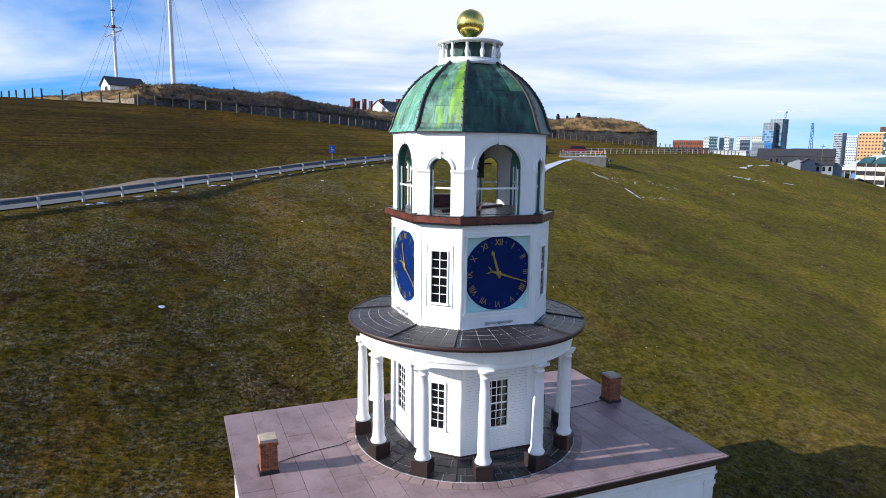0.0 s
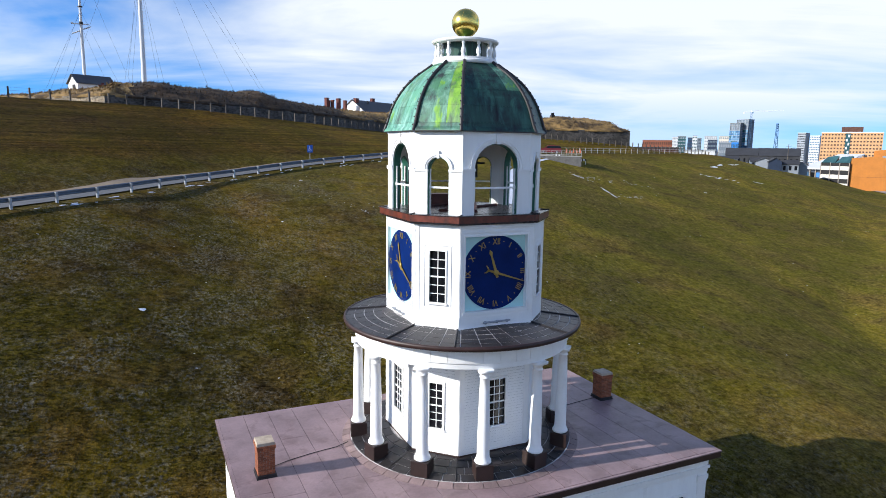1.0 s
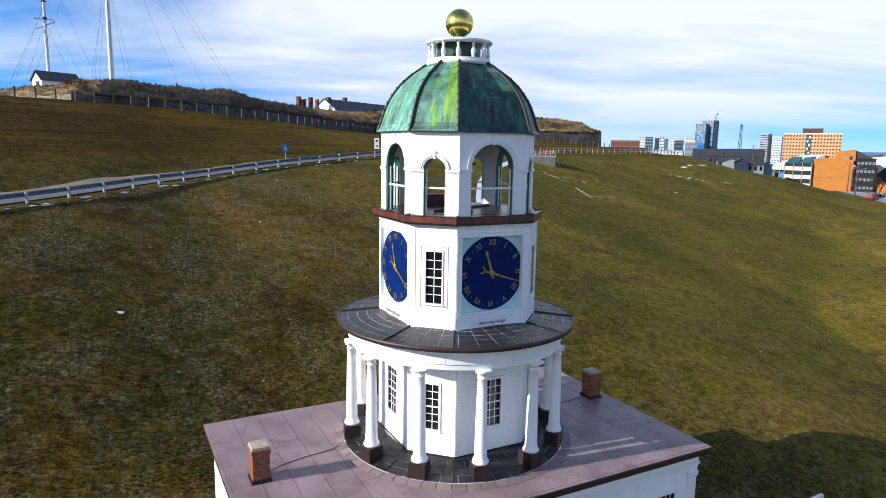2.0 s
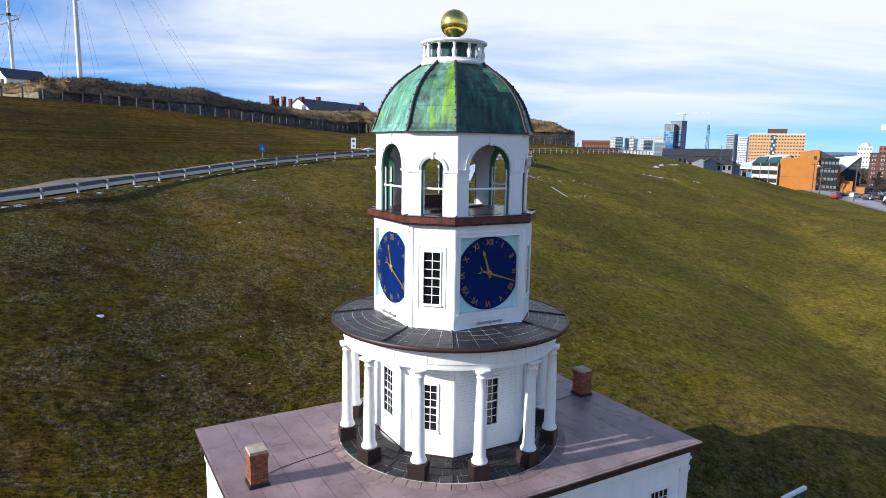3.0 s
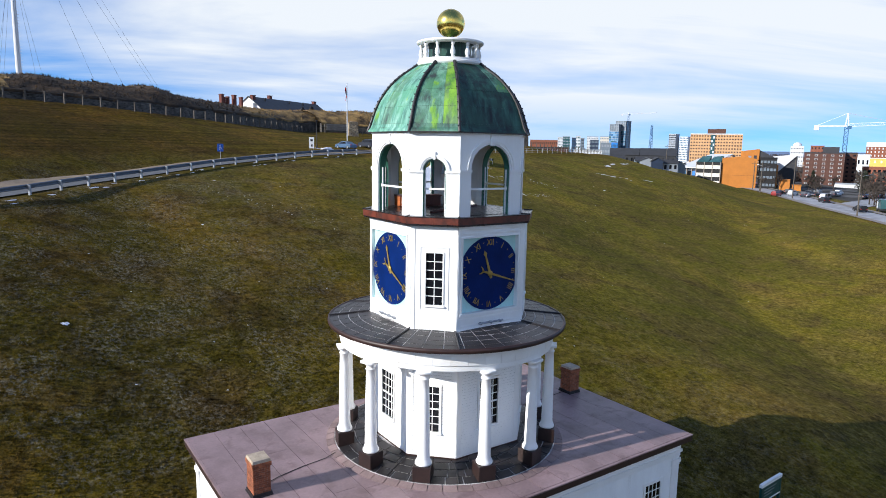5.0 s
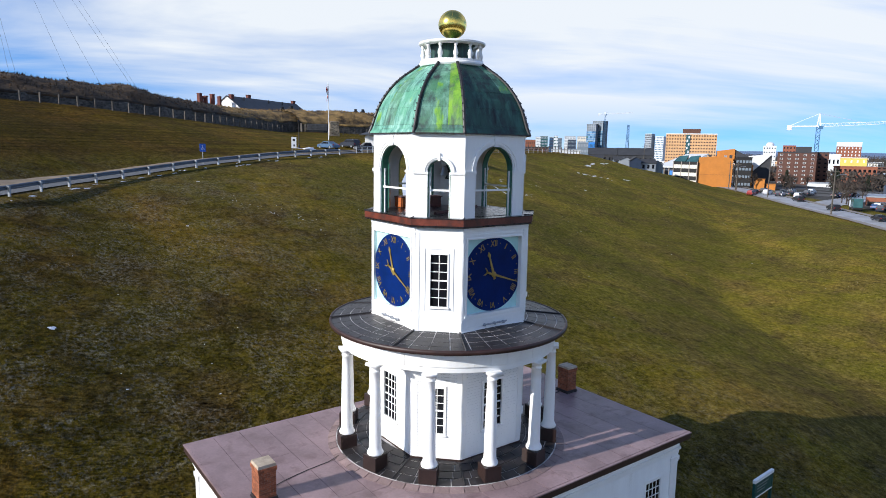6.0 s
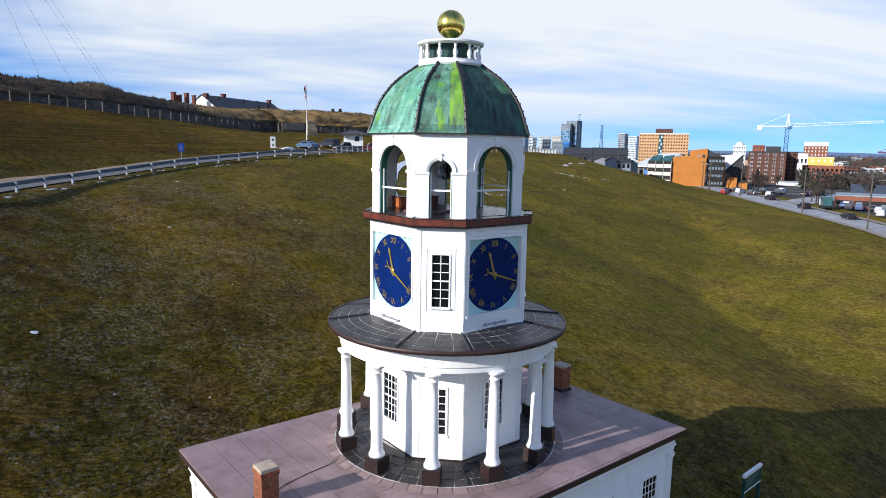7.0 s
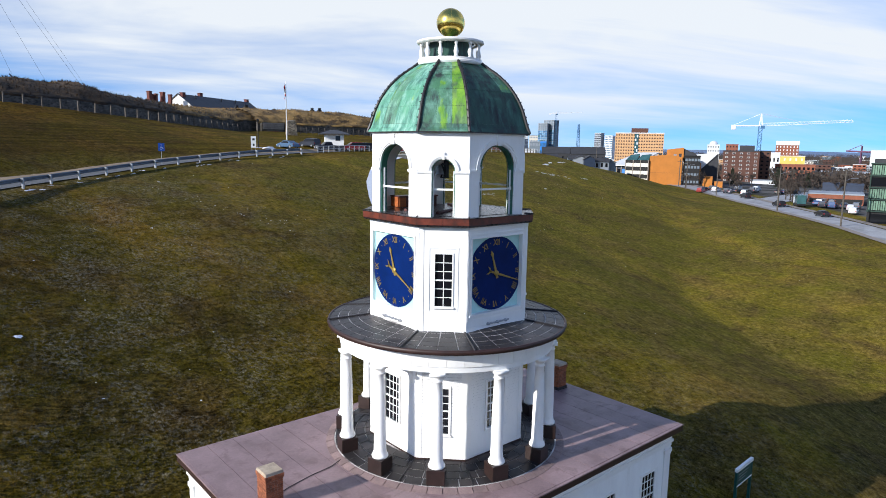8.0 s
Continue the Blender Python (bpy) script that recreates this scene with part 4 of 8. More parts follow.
def clock_stage():
    """The white octagon with the four dials and narrow corner windows."""
    a, w, z0, z1 = 2.83, 1.59, 10.74, 14.82
    bm = bmesh.new()
    prism(bm, octagon(a - 0.25, w - 0.104), z0, z1)
    part("wall", bm, WHITE, clock)
    wide = []
    for i in range(8):
        s = Side(a, w, i)
        if s.wide:
            wide.append((s, 0.08 if i == 6 else 0.165, -118.0 if i == 6 else -108.0))
            oa, oz = -1.38, 1.285        # the opening sits a little off the middle
            deep = 0.08 if i == 6 else 0.165
            for u0, u1, c, d in ((-s.half, oa, z0, z1), (oz, s.half, z0, z1), (oa, oz, z0, 11.46), (oa, oz, 14.31, z1)):
                bm = bmesh.new()
                s.box(bm, u0, u1, c, d, -0.26, 0.0)
                part("wall_panel", bm, WHITE, clock)
            bm = bmesh.new()
            s.box(bm, oa, oz, 11.46, 14.31, -0.26, -deep)
            part("dial_panel", bm, AQUA, clock, "pale aqua painted panel behind the dial")
            bm = bmesh.new()
            for u0, u1, c, d, e in ((-s.half + 0.01, oa - 0.10, 11.30, 14.56, 0.022), (oz + 0.10, s.half - 0.01, 11.30, 14.56, 0.022), (oa - 0.065, oa + 0.004, 11.40, 14.37, 0.04), (oz - 0.004, oz + 0.065, 11.40, 14.37, 0.04), (oa + 0.004, oz - 0.004, 14.305, 14.37, 0.045), (oa - 0.10, oz + 0.10, 11.38, 11.465, 0.06),
                                    (-s.half + 0.01, s.half - 0.01, 14.45, 14.50, 0.03), (-s.half + 0.18, s.half - 0.18, 10.98, 11.00, 0.015),
                                    (-s.half, s.half, 11.22, 11.28, 0.02), (-s.half, s.half, z0 + 0.02, z0 + 0.12, 0.035), (-s.half, s.half, 14.62, z1, 0.035)):
                s.box(bm, u0, u1, c, d, -0.02, e)
            part("panel_moulding", bm, WHITE_TRIM, clock)
            bm = bmesh.new()
            tube(bm, [s.at(-0.62, 0.10, 11.02), s.at(0.55, 0.10, 11.03)], 0.035, 8)
            for u in (-0.5, 0.0, 0.45):
                s.box(bm, u - 0.03, u + 0.03, 10.95, 11.05, 0.0, 0.1)
            part("lamp_tube", bm, STEEL, clock, "slim metal lamp tube under the dial")
        else:
            hw, c, d = 0.315, 11.80, 13.75
            for u0, u1, e, f in ((-s.half, -hw, z0, z1), (hw, s.half, z0, z1), (-hw, hw, z0, c), (-hw, hw, d, z1)):
                bm = bmesh.new()
                s.box(bm, u0, u1, e, f, -0.26, 0.0)
                part("wall_panel", bm, WHITE, clock)
            bm = bmesh.new()
            for sg in (-1, 1):
                u0, u1 = sorted((sg * (s.half - 0.14), sg * (s.half - 0.005)))
                s.box(bm, u0, u1, z0, z1, -0.02, 0.016)
            s.box(bm, -0.56, 0.56, 13.95, 13.99, -0.02, 0.02)
            for sg in (-1, 1):
                s.box(bm, sg * 0.53 - 0.012, sg * 0.53 + 0.012, 11.62, 13.95, -0.02, 0.02)
            part("corner_trim", bm, WHITE_TRIM, clock)
            window(s, -hw, hw, c, d, 2, 6, clock, d=0.0, casing=0.05, deep=0.06)
        bm = bmesh.new()
        s.box(bm, -s.half, s.half, z0 - 0.02, z0 + 0.045, -0.05, 0.03)
        part("foot_flashing", bm, BROWN, clock)
    clock_faces(wide)


def belfry_deck():
    a, w = 3.05, 1.70
    bm = bmesh.new()
    prism(bm, octagon(a - 0.03, w - 0.012), 14.80, 15.09)
    deck = part("belfry_deck", bm, DECK, clock, "dark wet belfry deck with a red-brown copper edge")
    for i in range(8):
        s = Side(a, w, i)
        n = 3 if s.wide else 2
        for k in range(n):
            bm = bmesh.new()
            u0, u1 = -s.half + 2 * s.half * k / n, -s.half + 2 * s.half * (k + 1) / n
            s.box(bm, u0 + 0.003, u1 - 0.003, 14.835, 15.075, -0.04, 0.0)
            part("fascia", bm, RUST, deck)
        bm = bmesh.new()
        s.box(bm, -s.half - 0.01, s.half + 0.01, 15.075, 15.10, -0.12, 0.02)
        s.box(bm, -s.half, s.half, 14.76, 14.835, -0.2, -0.04)
        part("deck_edge", bm, DECK, deck)
        bm = bmesh.new()
        p = Vector((*octagon(2.80, 1.47)[i], 15.115))
        q = Vector((*octagon(a + 0.02, w + 0.01)[i], 15.105))
        tube(bm, [p, q], 0.03, 6)
        part("hip_roll", bm, BATTEN, deck)


def arch_curve(half, spring, n=20):
    return [(half * math.cos(math.pi * k / n), spring + half * math.sin(math.pi * k / n)) for k in range(n + 1)]


def belfry():
    a, w, z0, z1, th = 2.755, 1.43, 15.05, 18.18, 0.30
    for i in range(8):
        s = Side(a, w, i)
        o, spring = (0.92, 16.80) if s.wide else (0.425, 16.76)
        pts = arch_curve(o, spring)
        m = s.m()
        bm = bmesh.new()
        for d, flip in ((0.0, False), (-th, True)):
            grid = []
            for u, z in pts:
                grid.append((bm.verts.new(m @ Vector((u, d, z))), bm.verts.new(m @ Vector((max(-o, min(o, u)), d, z1)))))
            for p, q in zip(grid, grid[1:]):
                f = (p[0], q[0], q[1], p[1])
                bm.faces.new(f[::-1] if flip else f)
        for sg in (-1, 1):
            u0, u1 = sorted((sg * o, sg * s.half))
            s.box(bm, u0, u1, z0, z1, -th, 0.0)
        part("wall", bm, WHITE, clock, "white belfry wall with an open arch")
        # dark green reveal lining
        bm = bmesh.new()
        line = [(o, z0)] + pts + [(-o, z0)]
        prev = None
        for k, (u, z) in enumerate(line):
            if z > spring + 1e-6:
                ln = math.hypot(u, z - spring)
                iu, iz = u * (1 - 0.03 / ln), spring + (z - spring) * (1 - 0.03 / ln)
            else:
                iu, iz = u - math.copysign(0.03, u), z
            row = [bm.verts.new(m @ Vector(p)) for p in ((u, -0.06, z), (iu, -0.06, iz), (iu, -th - 0.01, iz), (u, -th - 0.01, z))]
            if prev:
                for j in range(4):
                    bm.faces.new((prev[j], prev[(j + 1) % 4], row[(j + 1) % 4], row[j]))
            prev = row
        part("arch_lining", bm, GREENPAINT, clock, "dark green lining of the arch")
        # archivolt, keystone and impost bands
        bm = bmesh.new()
        r0, r1 = o + (0.05 if s.wide else 0.03), o + (0.19 if s.wide else 0.13)
        for (ra, rb, d) in ((r0, r1, 0.035), (r1 - 0.045, r1 + 0.01, 0.06)):
            prev = None
            for k in range(25):
                c, sn = math.cos(math.pi * k / 24), math.sin(math.pi * k / 24)
                row = [bm.verts.new(m @ Vector((r * c, e, spring + r * sn))) for r, e in ((ra, -0.01), (ra, d), (rb, d), (rb, -0.01))]
                if prev:
                    for j in range(4):
                        bm.faces.new((prev[j], prev[(j + 1) % 4], row[(j + 1) % 4], row[j]))
                prev = row
        part("archivolt", bm, WHITE_TRIM, clock)
        bm = bmesh.new()
        kw = 0.085 if s.wide else 0.04
        s.box(bm, -kw, kw, spring + o - 0.03, spring + r1 + (0.16 if s.wide else 0.12), -0.01, 0.075)
        part("keystone", bm, WHITE_TRIM, clock)
        for sg in (-1, 1):
            bm = bmesh.new()
            u0, u1 = sorted((sg * (o - 0.02), sg * (s.half + 0.02)))
            s.box(bm, u0, u1, spring - 0.075, spring, -0.05, 0.05)
            s.box(bm, u0, u1, spring - 0.10, spring - 0.075, -0.05, 0.03)
            part("impost", bm, WHITE_TRIM, clock)
        bm = bmesh.new()
        s.box(bm, -o, o, 16.05, 16.12, -0.20, -0.15)
        for sg in (-1, 1):
            s.box(bm, sg * (o - 0.045) - 0.03, sg * (o - 0.045) + 0.03, 15.05, spring, -0.21, -0.16)
            s.box(bm, sg * (o - 0.03) - 0.03, sg * (o - 0.03) + 0.03, 16.02, 16.16, -0.21, -0.12)
        part("rail", bm, WHITE_TRIM, clock)
        bm = bmesh.new()
        s.box(bm, -s.half - 0.01, s.half + 0.01, z1 - 0.10, z1, -0.05, 0.04)
        part("eaves_band", bm, WHITE_TRIM, clock)
    bm = bmesh.new()
    prism(bm, octagon(2.5, 1.3), 18.06, 18.15)
    part("belfry_ceiling", bm, PARCHED, clock)
    bm = bmesh.new()
    prism(bm, octagon(2.46, 1.29), 15.085, 15.105)
    part("belfry_floor", bm, DECK, clock, "dark wet floor")
    # low ribs across the floor
    for p, q in (((-1.6, -1.2), (1.9, 0.6)), ((-0.4, -1.9), (1.5, 1.7)), ((-1.9, 0.4), (0.6, 1.9))):
        bm = bmesh.new()
        tube(bm, [(*p, 15.14), (*q, 15.14)], 0.07, 6)
        part("floor_rib", bm, DARKWOOD, clock)
    bell()


def bell():
    """A small bell on a black iron bracket with a clapper arm."""
    x, y = 1.55, 1.95
    bm = bmesh.new()
    lathe(bm, [(0.02, 0.40), (0.06, 0.39), (0.10, 0.34), (0.13, 0.2), (0.17, 0.08), (0.22, 0.0), (0.20, 0.0), (0.15, 0.09), (0.10, 0.26)], 28, at=(x - 0.34, y + 0.06, 16.44))
    b = part("bell", bm, STEEL, clock, "pale metal bell hung from the belfry ceiling", smooth=True)
    bm = bmesh.new()
    box(bm, x - 0.09, x + 0.09, y - 0.07, y + 0.07, 16.32, 18.06)
    box(bm, x - 0.30, x + 0.42, y - 0.12, y - 0.06, 16.86, 16.94)
    box(bm, x - 0.32, x + 0.12, y - 0.05, y + 0.05, 16.28, 16.34)
    tube(bm, [(x - 0.30, y, 16.32), (x - 0.16, y, 16.66), (x - 0.28, y, 16.90)], 0.04, 6)
    part("bell_bracket", bm, IRON, b, "black iron bracket")


def hatch_box():
    t = thing("hatch_box", "low orange and red-brown wooden hatch box on the belfry floor", "box", (-0.25, 2.05, 15.105), -6)
    bm = bmesh.new()
    box(bm, -0.95, 0.95, -0.30, 0.30, 0.0, 0.42)
    part("body", bm, DARKWOOD, t)
    bm = bmesh.new()
    box(bm, -1.0, 1.0, -0.34, 0.34, 0.42, 0.47)
    part("lid", bm, DARKWOOD, t)
    bm = bmesh.new()
    box(bm, -0.99, -0.95, -0.29, 0.29, 0.02, 0.41)
    box(bm, -0.95, -0.62, -0.335, -0.302, 0.02, 0.41)
    part("end_board", bm, WOOD, t, "orange stained board")


EAVE_A, EAVE_W = 2.84, 1.55
DOME = [(1.0, 18.15), (1.003, 18.20), (0.983, 18.30), (0.964, 18.45), (0.936, 18.74), (0.902, 19.06), (0.856, 19.38), (0.792, 19.70), (0.710, 20.03), (0.602, 20.35), (0.475, 20.63), (0.385, 20.82)]


def dome_scale(z):
    return float(np.interp(z, [p[1] for p in DOME], [p[0] for p in DOME]))


def dome():
    bm = bmesh.new()
    rings = [[bm.verts.new((x * (k - 0.012), y * (k - 0.012), z - 0.01)) for x, y in octagon(EAVE_A, EAVE_W)] for k, z in DOME]
    for p, q in zip(rings, rings[1:]):
        for i in range(8):
            bm.faces.new((p[i], p[(i + 1) % 8], q[(i + 1) % 8], q[i]))
    bm.faces.new(rings[0][::-1]), bm.faces.new(rings[-1])
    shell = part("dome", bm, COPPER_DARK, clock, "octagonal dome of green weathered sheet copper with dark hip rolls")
    bm = bmesh.new()
    prism(bm, [(x * 1.02, y * 1.02) for x, y in octagon(EAVE_A, EAVE_W)], 18.13, 18.165)
    part("eaves_lip", bm, BATTEN, shell)
    rows = [18.30, 18.45, 19.08, 19.70, 20.24, 20.58, 20.80]
    corner = octagon(EAVE_A, EAVE_W)
    # south and east sides darker, west paler: sun and shade set in colour
    kinds = {0: COPPER_DARK, 1: COPPER_DARK, 2: COPPER_DARK, 3: COPPER_MID, 4: COPPER_MID, 5: COPPER_SUNLIT, 6: COPPER_SUNLIT, 7: COPPER_MID}
    rnd = random.Random(5)
    for i in range(8):
        p, q = Vector((*corner[i], 0)), Vector((*corner[(i + 1) % 8], 0))
        n = 4 if i % 2 == 0 else 3
        nrm = ((p + q) / 2).normalized()
        for r in range(len(rows) - 1):
            jit = rnd.uniform(-0.03, 0.03)
            za, zb = rows[r] - (0.0 if r else 0.0), rows[r + 1] + jit * 0
            for c in range(n):
                f0, f1 = c / n, (c + 1) / n
                out = 0.014 + 0.003 * ((r + c) % 2)
                bm = bmesh.new()
                grid = []
                for k in range(3):
                    z = za + (zb - za) * k / 2 + (0.004 if k == 0 else -0.001 if k == 2 else 0)
                    sc = dome_scale(z)
                    grid.append([(p.lerp(q, f) * sc + nrm * out * (1.0 - 0.35 * k / 2) + Vector((0, 0, z))) for f in (f0 + 0.0015, f1 - 0.0015)])
                top = [[bm.verts.new(v) for v in row] for row in grid]
                bot = [[bm.verts.new(v - nrm * 0.02) for v in row] for row in grid]
                for k in range(2):
                    bm.faces.new((top[k][0], top[k][1], top[k + 1][1], top[k + 1][0]))
                    for j, jn in ((0, 0), (1, 1)):
                        bm.faces.new((top[k][j], top[k + 1][j], bot[k + 1][j], bot[k][j]))
                for k in (0, 2):
                    bm.faces.new((top[k][0], top[k][1], bot[k][1], bot[k][0]))
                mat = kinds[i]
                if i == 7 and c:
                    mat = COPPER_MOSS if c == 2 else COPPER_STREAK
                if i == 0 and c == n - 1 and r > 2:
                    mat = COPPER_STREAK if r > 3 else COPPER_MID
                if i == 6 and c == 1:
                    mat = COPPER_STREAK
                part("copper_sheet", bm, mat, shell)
        # flared eaves sheet
        bm = bmesh.new()
        za = [(18.165, 1.02), (18.22, 1.013), (18.32, 0.986), (18.44, 0.971)]
        rws = [[bm.verts.new(e * sc + Vector((0, 0, z))) for e in (p, q)] for z, sc in za]
        for u, v in zip(rws, rws[1:]):
            bm.faces.new((u[0], u[1], v[1], v[0]))
        part("eaves_sheet", bm, COPPER_DARK if i in (0, 1, 2) else COPPER_SUNLIT if i in (5, 6) else COPPER_MID, shell)
        # hip roll
        bm = bmesh.new()
        tube(bm, [Vector((corner[i][0] * (k + 0.012), corner[i][1] * (k + 0.012), z)) for k, z in [(float(dome_scale(zz)), zz) for zz in np.linspace(18.16, 20.84, 22)]], 0.062, 8)
        for j in range(18):
            z = 18.36 + j * 0.14
            k = dome_scale(z) + 0.03
            c = Vector((corner[i][0] * k, corner[i][1] * k, z))
            t = Vector((-c.y, c.x, 0)).normalized()
            side = 1 if j % 2 else -1
            tube(bm, [c + t * 0.05 * side, c + t * 0.075 * side + Vector((0, 0, 0.03))], 0.022, 5)
        part("hip_roll", bm, BATTEN, shell)


def lantern():
    bm = bmesh.new()
    lathe(bm, [(1.12, 20.76), (1.26, 20.78), (1.30, 20.84), (1.30, 20.90), (1.25, 20.93), (1.25, 21.01), (0.9, 21.04), (0.9, 20.8)], 64, closed=True)
    base = part("lantern_base", bm, WHITE_TRIM, clock, "white balustrade ring on the dome", smooth=False)
    bm = bmesh.new()
    lathe(bm, [(0.98, 21.585), (1.27, 21.59), (1.32, 21.63), (1.32, 21.69), (1.26, 21.715), (0.98, 21.715)], 64, closed=True)
    part("top_rail", bm, WHITE_TRIM, base)
    bm = bmesh.new()
    lathe(bm, [(0.075, 0), (0.075, 0.05), (0.055, 0.07), (0.092, 0.15), (0.098, 0.22), (0.055, 0.38), (0.045, 0.46), (0.068, 0.49), (0.068, 0.585)], 12)
    me = mesh_from("baluster", bm, WHITE_TRIM)
    for i in range(12):
        a = radians(30 * i)
        b = part("baluster", me, WHITE_TRIM, base, smooth=True)
        b.location = (1.15 * math.cos(a), 1.15 * math.sin(a), 21.01)
    bm = bmesh.new()
    prism(bm, octagon(0.80, 0.33), 20.75, 21.64)
    drum = part("lantern_drum", bm, COPPER_DARK, clock, "dark green drum inside the balustrade")
    bm = bmesh.new()
    lathe(bm, [(0.92, 21.62), (0.85, 21.66), (0.5, 21.74), (0.22, 21.82), (0.14, 21.88), (0.16, 21.92)], 40)
    part("drum_cap", bm, COPPER_DARK, drum)
    bm = bmesh.new()
    bmesh.ops.create_uvsphere(bm, u_segments=48, v_segments=28, radius=0.548)
    bmesh.ops.translate(bm, vec=(0, 0, 22.425), verts=bm.verts)
    ball = part("ball", bm, GOLD, clock, "large gilded ball finial", smooth=True)
    bm = bmesh.new()
    for a in (0.9, 0.9 + math.pi / 2):
        ring = [(0.549 * math.cos(a) * math.sin(t), 0.549 * math.sin(a) * math.sin(t), 22.425 + 0.549 * math.cos(t)) for t in np.linspace(0, 2 * math.pi, 49)]
        tube(bm, ring, 0.006, 5)
    part("seam", bm, GOLD, ball)


def brick_stack(x, y, w, d, h, turn=0.0):
    """A roof chimney of single bricks on a mortar core under a sloped concrete cap."""
    c = part("chimney", (lambda bm: (box(bm, -w / 2 + 0.012, w / 2 - 0.012, -d / 2 + 0.012, d / 2 - 0.012, 0, h - 0.06), bm)[1])(bmesh.new()), MORTAR, clock, "short red brick chimney with a concrete cap")
    c.location, c.rotation_euler = (x, y, ROOF_Z - 0.005), (0, 0, radians(turn))
    course, n = 0.075, int((h - 0.30) / 0.075)
    kinds = {}
    def brick(length):
        if length not in kinds:
            bm = bmesh.new()
            box(bm, -length / 2 + 0.005, length / 2 - 0.005, -0.05, 0.05, 0.005, course - 0.005)
            kinds[length] = mesh_from("brick", bm, BRICK)
        return kinds[length]
    for i in range(n + 2):
        proud = 0.0 if i < n else 0.035
        z = 0.06 + i * course
        for k, (a, b, ang) in enumerate(((w, d, 0), (d, w, 90), (w, d, 180), (d, w, 270))):
            per = 3
            ln = round((a + 2 * proud - 0.0) / per, 4)
            for j in range(per):
                u = -a / 2 - proud + (j + 0.5) * ln
                if i % 2:
                    u += ln / 2 if j < per - 1 else 0
                    if j == per - 1:
                        continue
                m = Matrix.Rotation(radians(ang), 4, "Z") @ Matrix.Translation((u, -b / 2 - proud + 0.05, z))
                q = part("brick", brick(ln), BRICK, c)
                q.matrix_basis = m
            if i % 2:
                q = part("brick", brick(round(ln / 2, 4)), BRICK, c)
                q.matrix_basis = Matrix.Rotation(radians(ang), 4, "Z") @ Matrix.Translation((-a / 2 - proud + ln / 4, -b / 2 - proud + 0.05, z))
                q = part("brick", brick(round(ln / 2, 4)), BRICK, c)
                q.matrix_basis = Matrix.Rotation(radians(ang), 4, "Z") @ Matrix.Translation((a / 2 + proud - ln / 4, -b / 2 - proud + 0.05, z))
    top = 0.06 + (n + 2) * course
    bm = bmesh.new()
    e = 0.02
    lo = [(-w / 2 - e, -d / 2 - e), (w / 2 + e, -d / 2 - e), (w / 2 + e, d / 2 + e), (-w / 2 - e, d / 2 + e)]
    prism(bm, lo, top, top + 0.10, [(px * 0.93, py * 0.93) for px, py in lo])
    part("cap", bm, CONCRETE, c, "weathered concrete cap")
    bm = bmesh.new()
    for k in range(2):
        prism(bm, [(px * (1.12 - 0.06 * k), py * (1.12 - 0.06 * k)) for px, py in lo], 0.0 + 0.05 * k, 0.05 + 0.09 * k)
    part("flashing", bm, BATTEN, c)
    return c


def raised(build, x, y):
    """Builds an upper stage, whose axis has settled a hand's width off the one below."""
    known = set(clock.children)
    build()
    for ob in set(clock.children) - known:
        ob.location = ob.location + Vector((x, y, 0))


house()
deck = roof_deck()
lower_stage()
colonnade()
entablature()
clock_stage()
raised(belfry_deck, -0.05, 0.02)
raised(belfry, -0.07, 0.035)
raised(dome, -0.07, 0.035)
raised(lantern, -0.095, 0.048)
hatch_box()
brick_stack(-8.42, -0.58, 0.62, 0.68, 1.38)
brick_stack(8.12, 0.62, 0.62, 0.68, 1.36)
# lightning cable across the roof
bm = bmesh.new()
tube(bm, [(-8.1, -0.2, ROOF_Z + 0.03), (-7.4, 0.1, ROOF_Z + 0.02), (-6.4, 0.35, ROOF_Z + 0.02), (-5.4, 0.5, ROOF_Z + 0.02), (-4.75, 0.75, ROOF_Z + 0.05)], 0.014, 5)
part("roof_cable", bm, IRON, clock)
bm = bmesh.new()
tube(bm, [(7.8, 0.7, ROOF_Z + 0.03), (6.6, 0.55, ROOF_Z + 0.02), (5.4, 0.4, ROOF_Z + 0.02), (4.75, 0.45, ROOF_Z + 0.05)], 0.014, 5)
part("roof_cable", bm, IRON, clock)

# ---- the fort on the hill, the road and what stands along it ----
def ground_at(x, y):
    return float(ground_z(x, y))


SLATE_ROOF = surface("grey_slate_roof", (0.060, 0.064, 0.072), 0.6, vary=0.2, scale=0.5, fine=4)
OLDBRICK = surface("dark_red_chimney_brick", (0.15, 0.045, 0.034), 0.85, vary=0.35, scale=1.5, fine=6)
POSTWOOD = surface("weathered_grey_post", (0.105, 0.090, 0.074), 0.85, vary=0.35, scale=3)
# darker copy of the galvanised steel: the rail beams' shade set in colour
RAILSTEEL = surface("shaded_blue_grey_steel", (0.13, 0.16, 0.20), 0.45, 0.5, vary=0.15, scale=2)
SCRUB = surface("dark_brown_scrub", (0.070, 0.040, 0.017), 0.95, vary=0.5, scale=0.5, fine=1.8, stain=(0.016, 0.011, 0.007), stain_at=(0.44, 0.60), stain_scale=0.45, bump=0.9, bump_scale=1.6, bump_dist=0.3)
BLUE_SIGN = surface("blue_sign", (0.005, 0.11, 0.55), 0.35, vary=0.05)
MASTPAINT = surface("white_mast_paint", (0.72, 0.73, 0.74), 0.5, vary=0.06, scale=0.6)
WIRE = surface("dark_wire", (0.10, 0.11, 0.12), 0.5, 0.4)
RED = surface("red_paint", (0.45, 0.02, 0.02), 0.5, vary=0.1)
DARKGAP = surface("dark_recess", (0.012, 0.012, 0.013), 0.8, vary=0.2)
TEAL = surface("dark_green_sign_paint", (0.010, 0.075, 0.065), 0.4, vary=0.15)
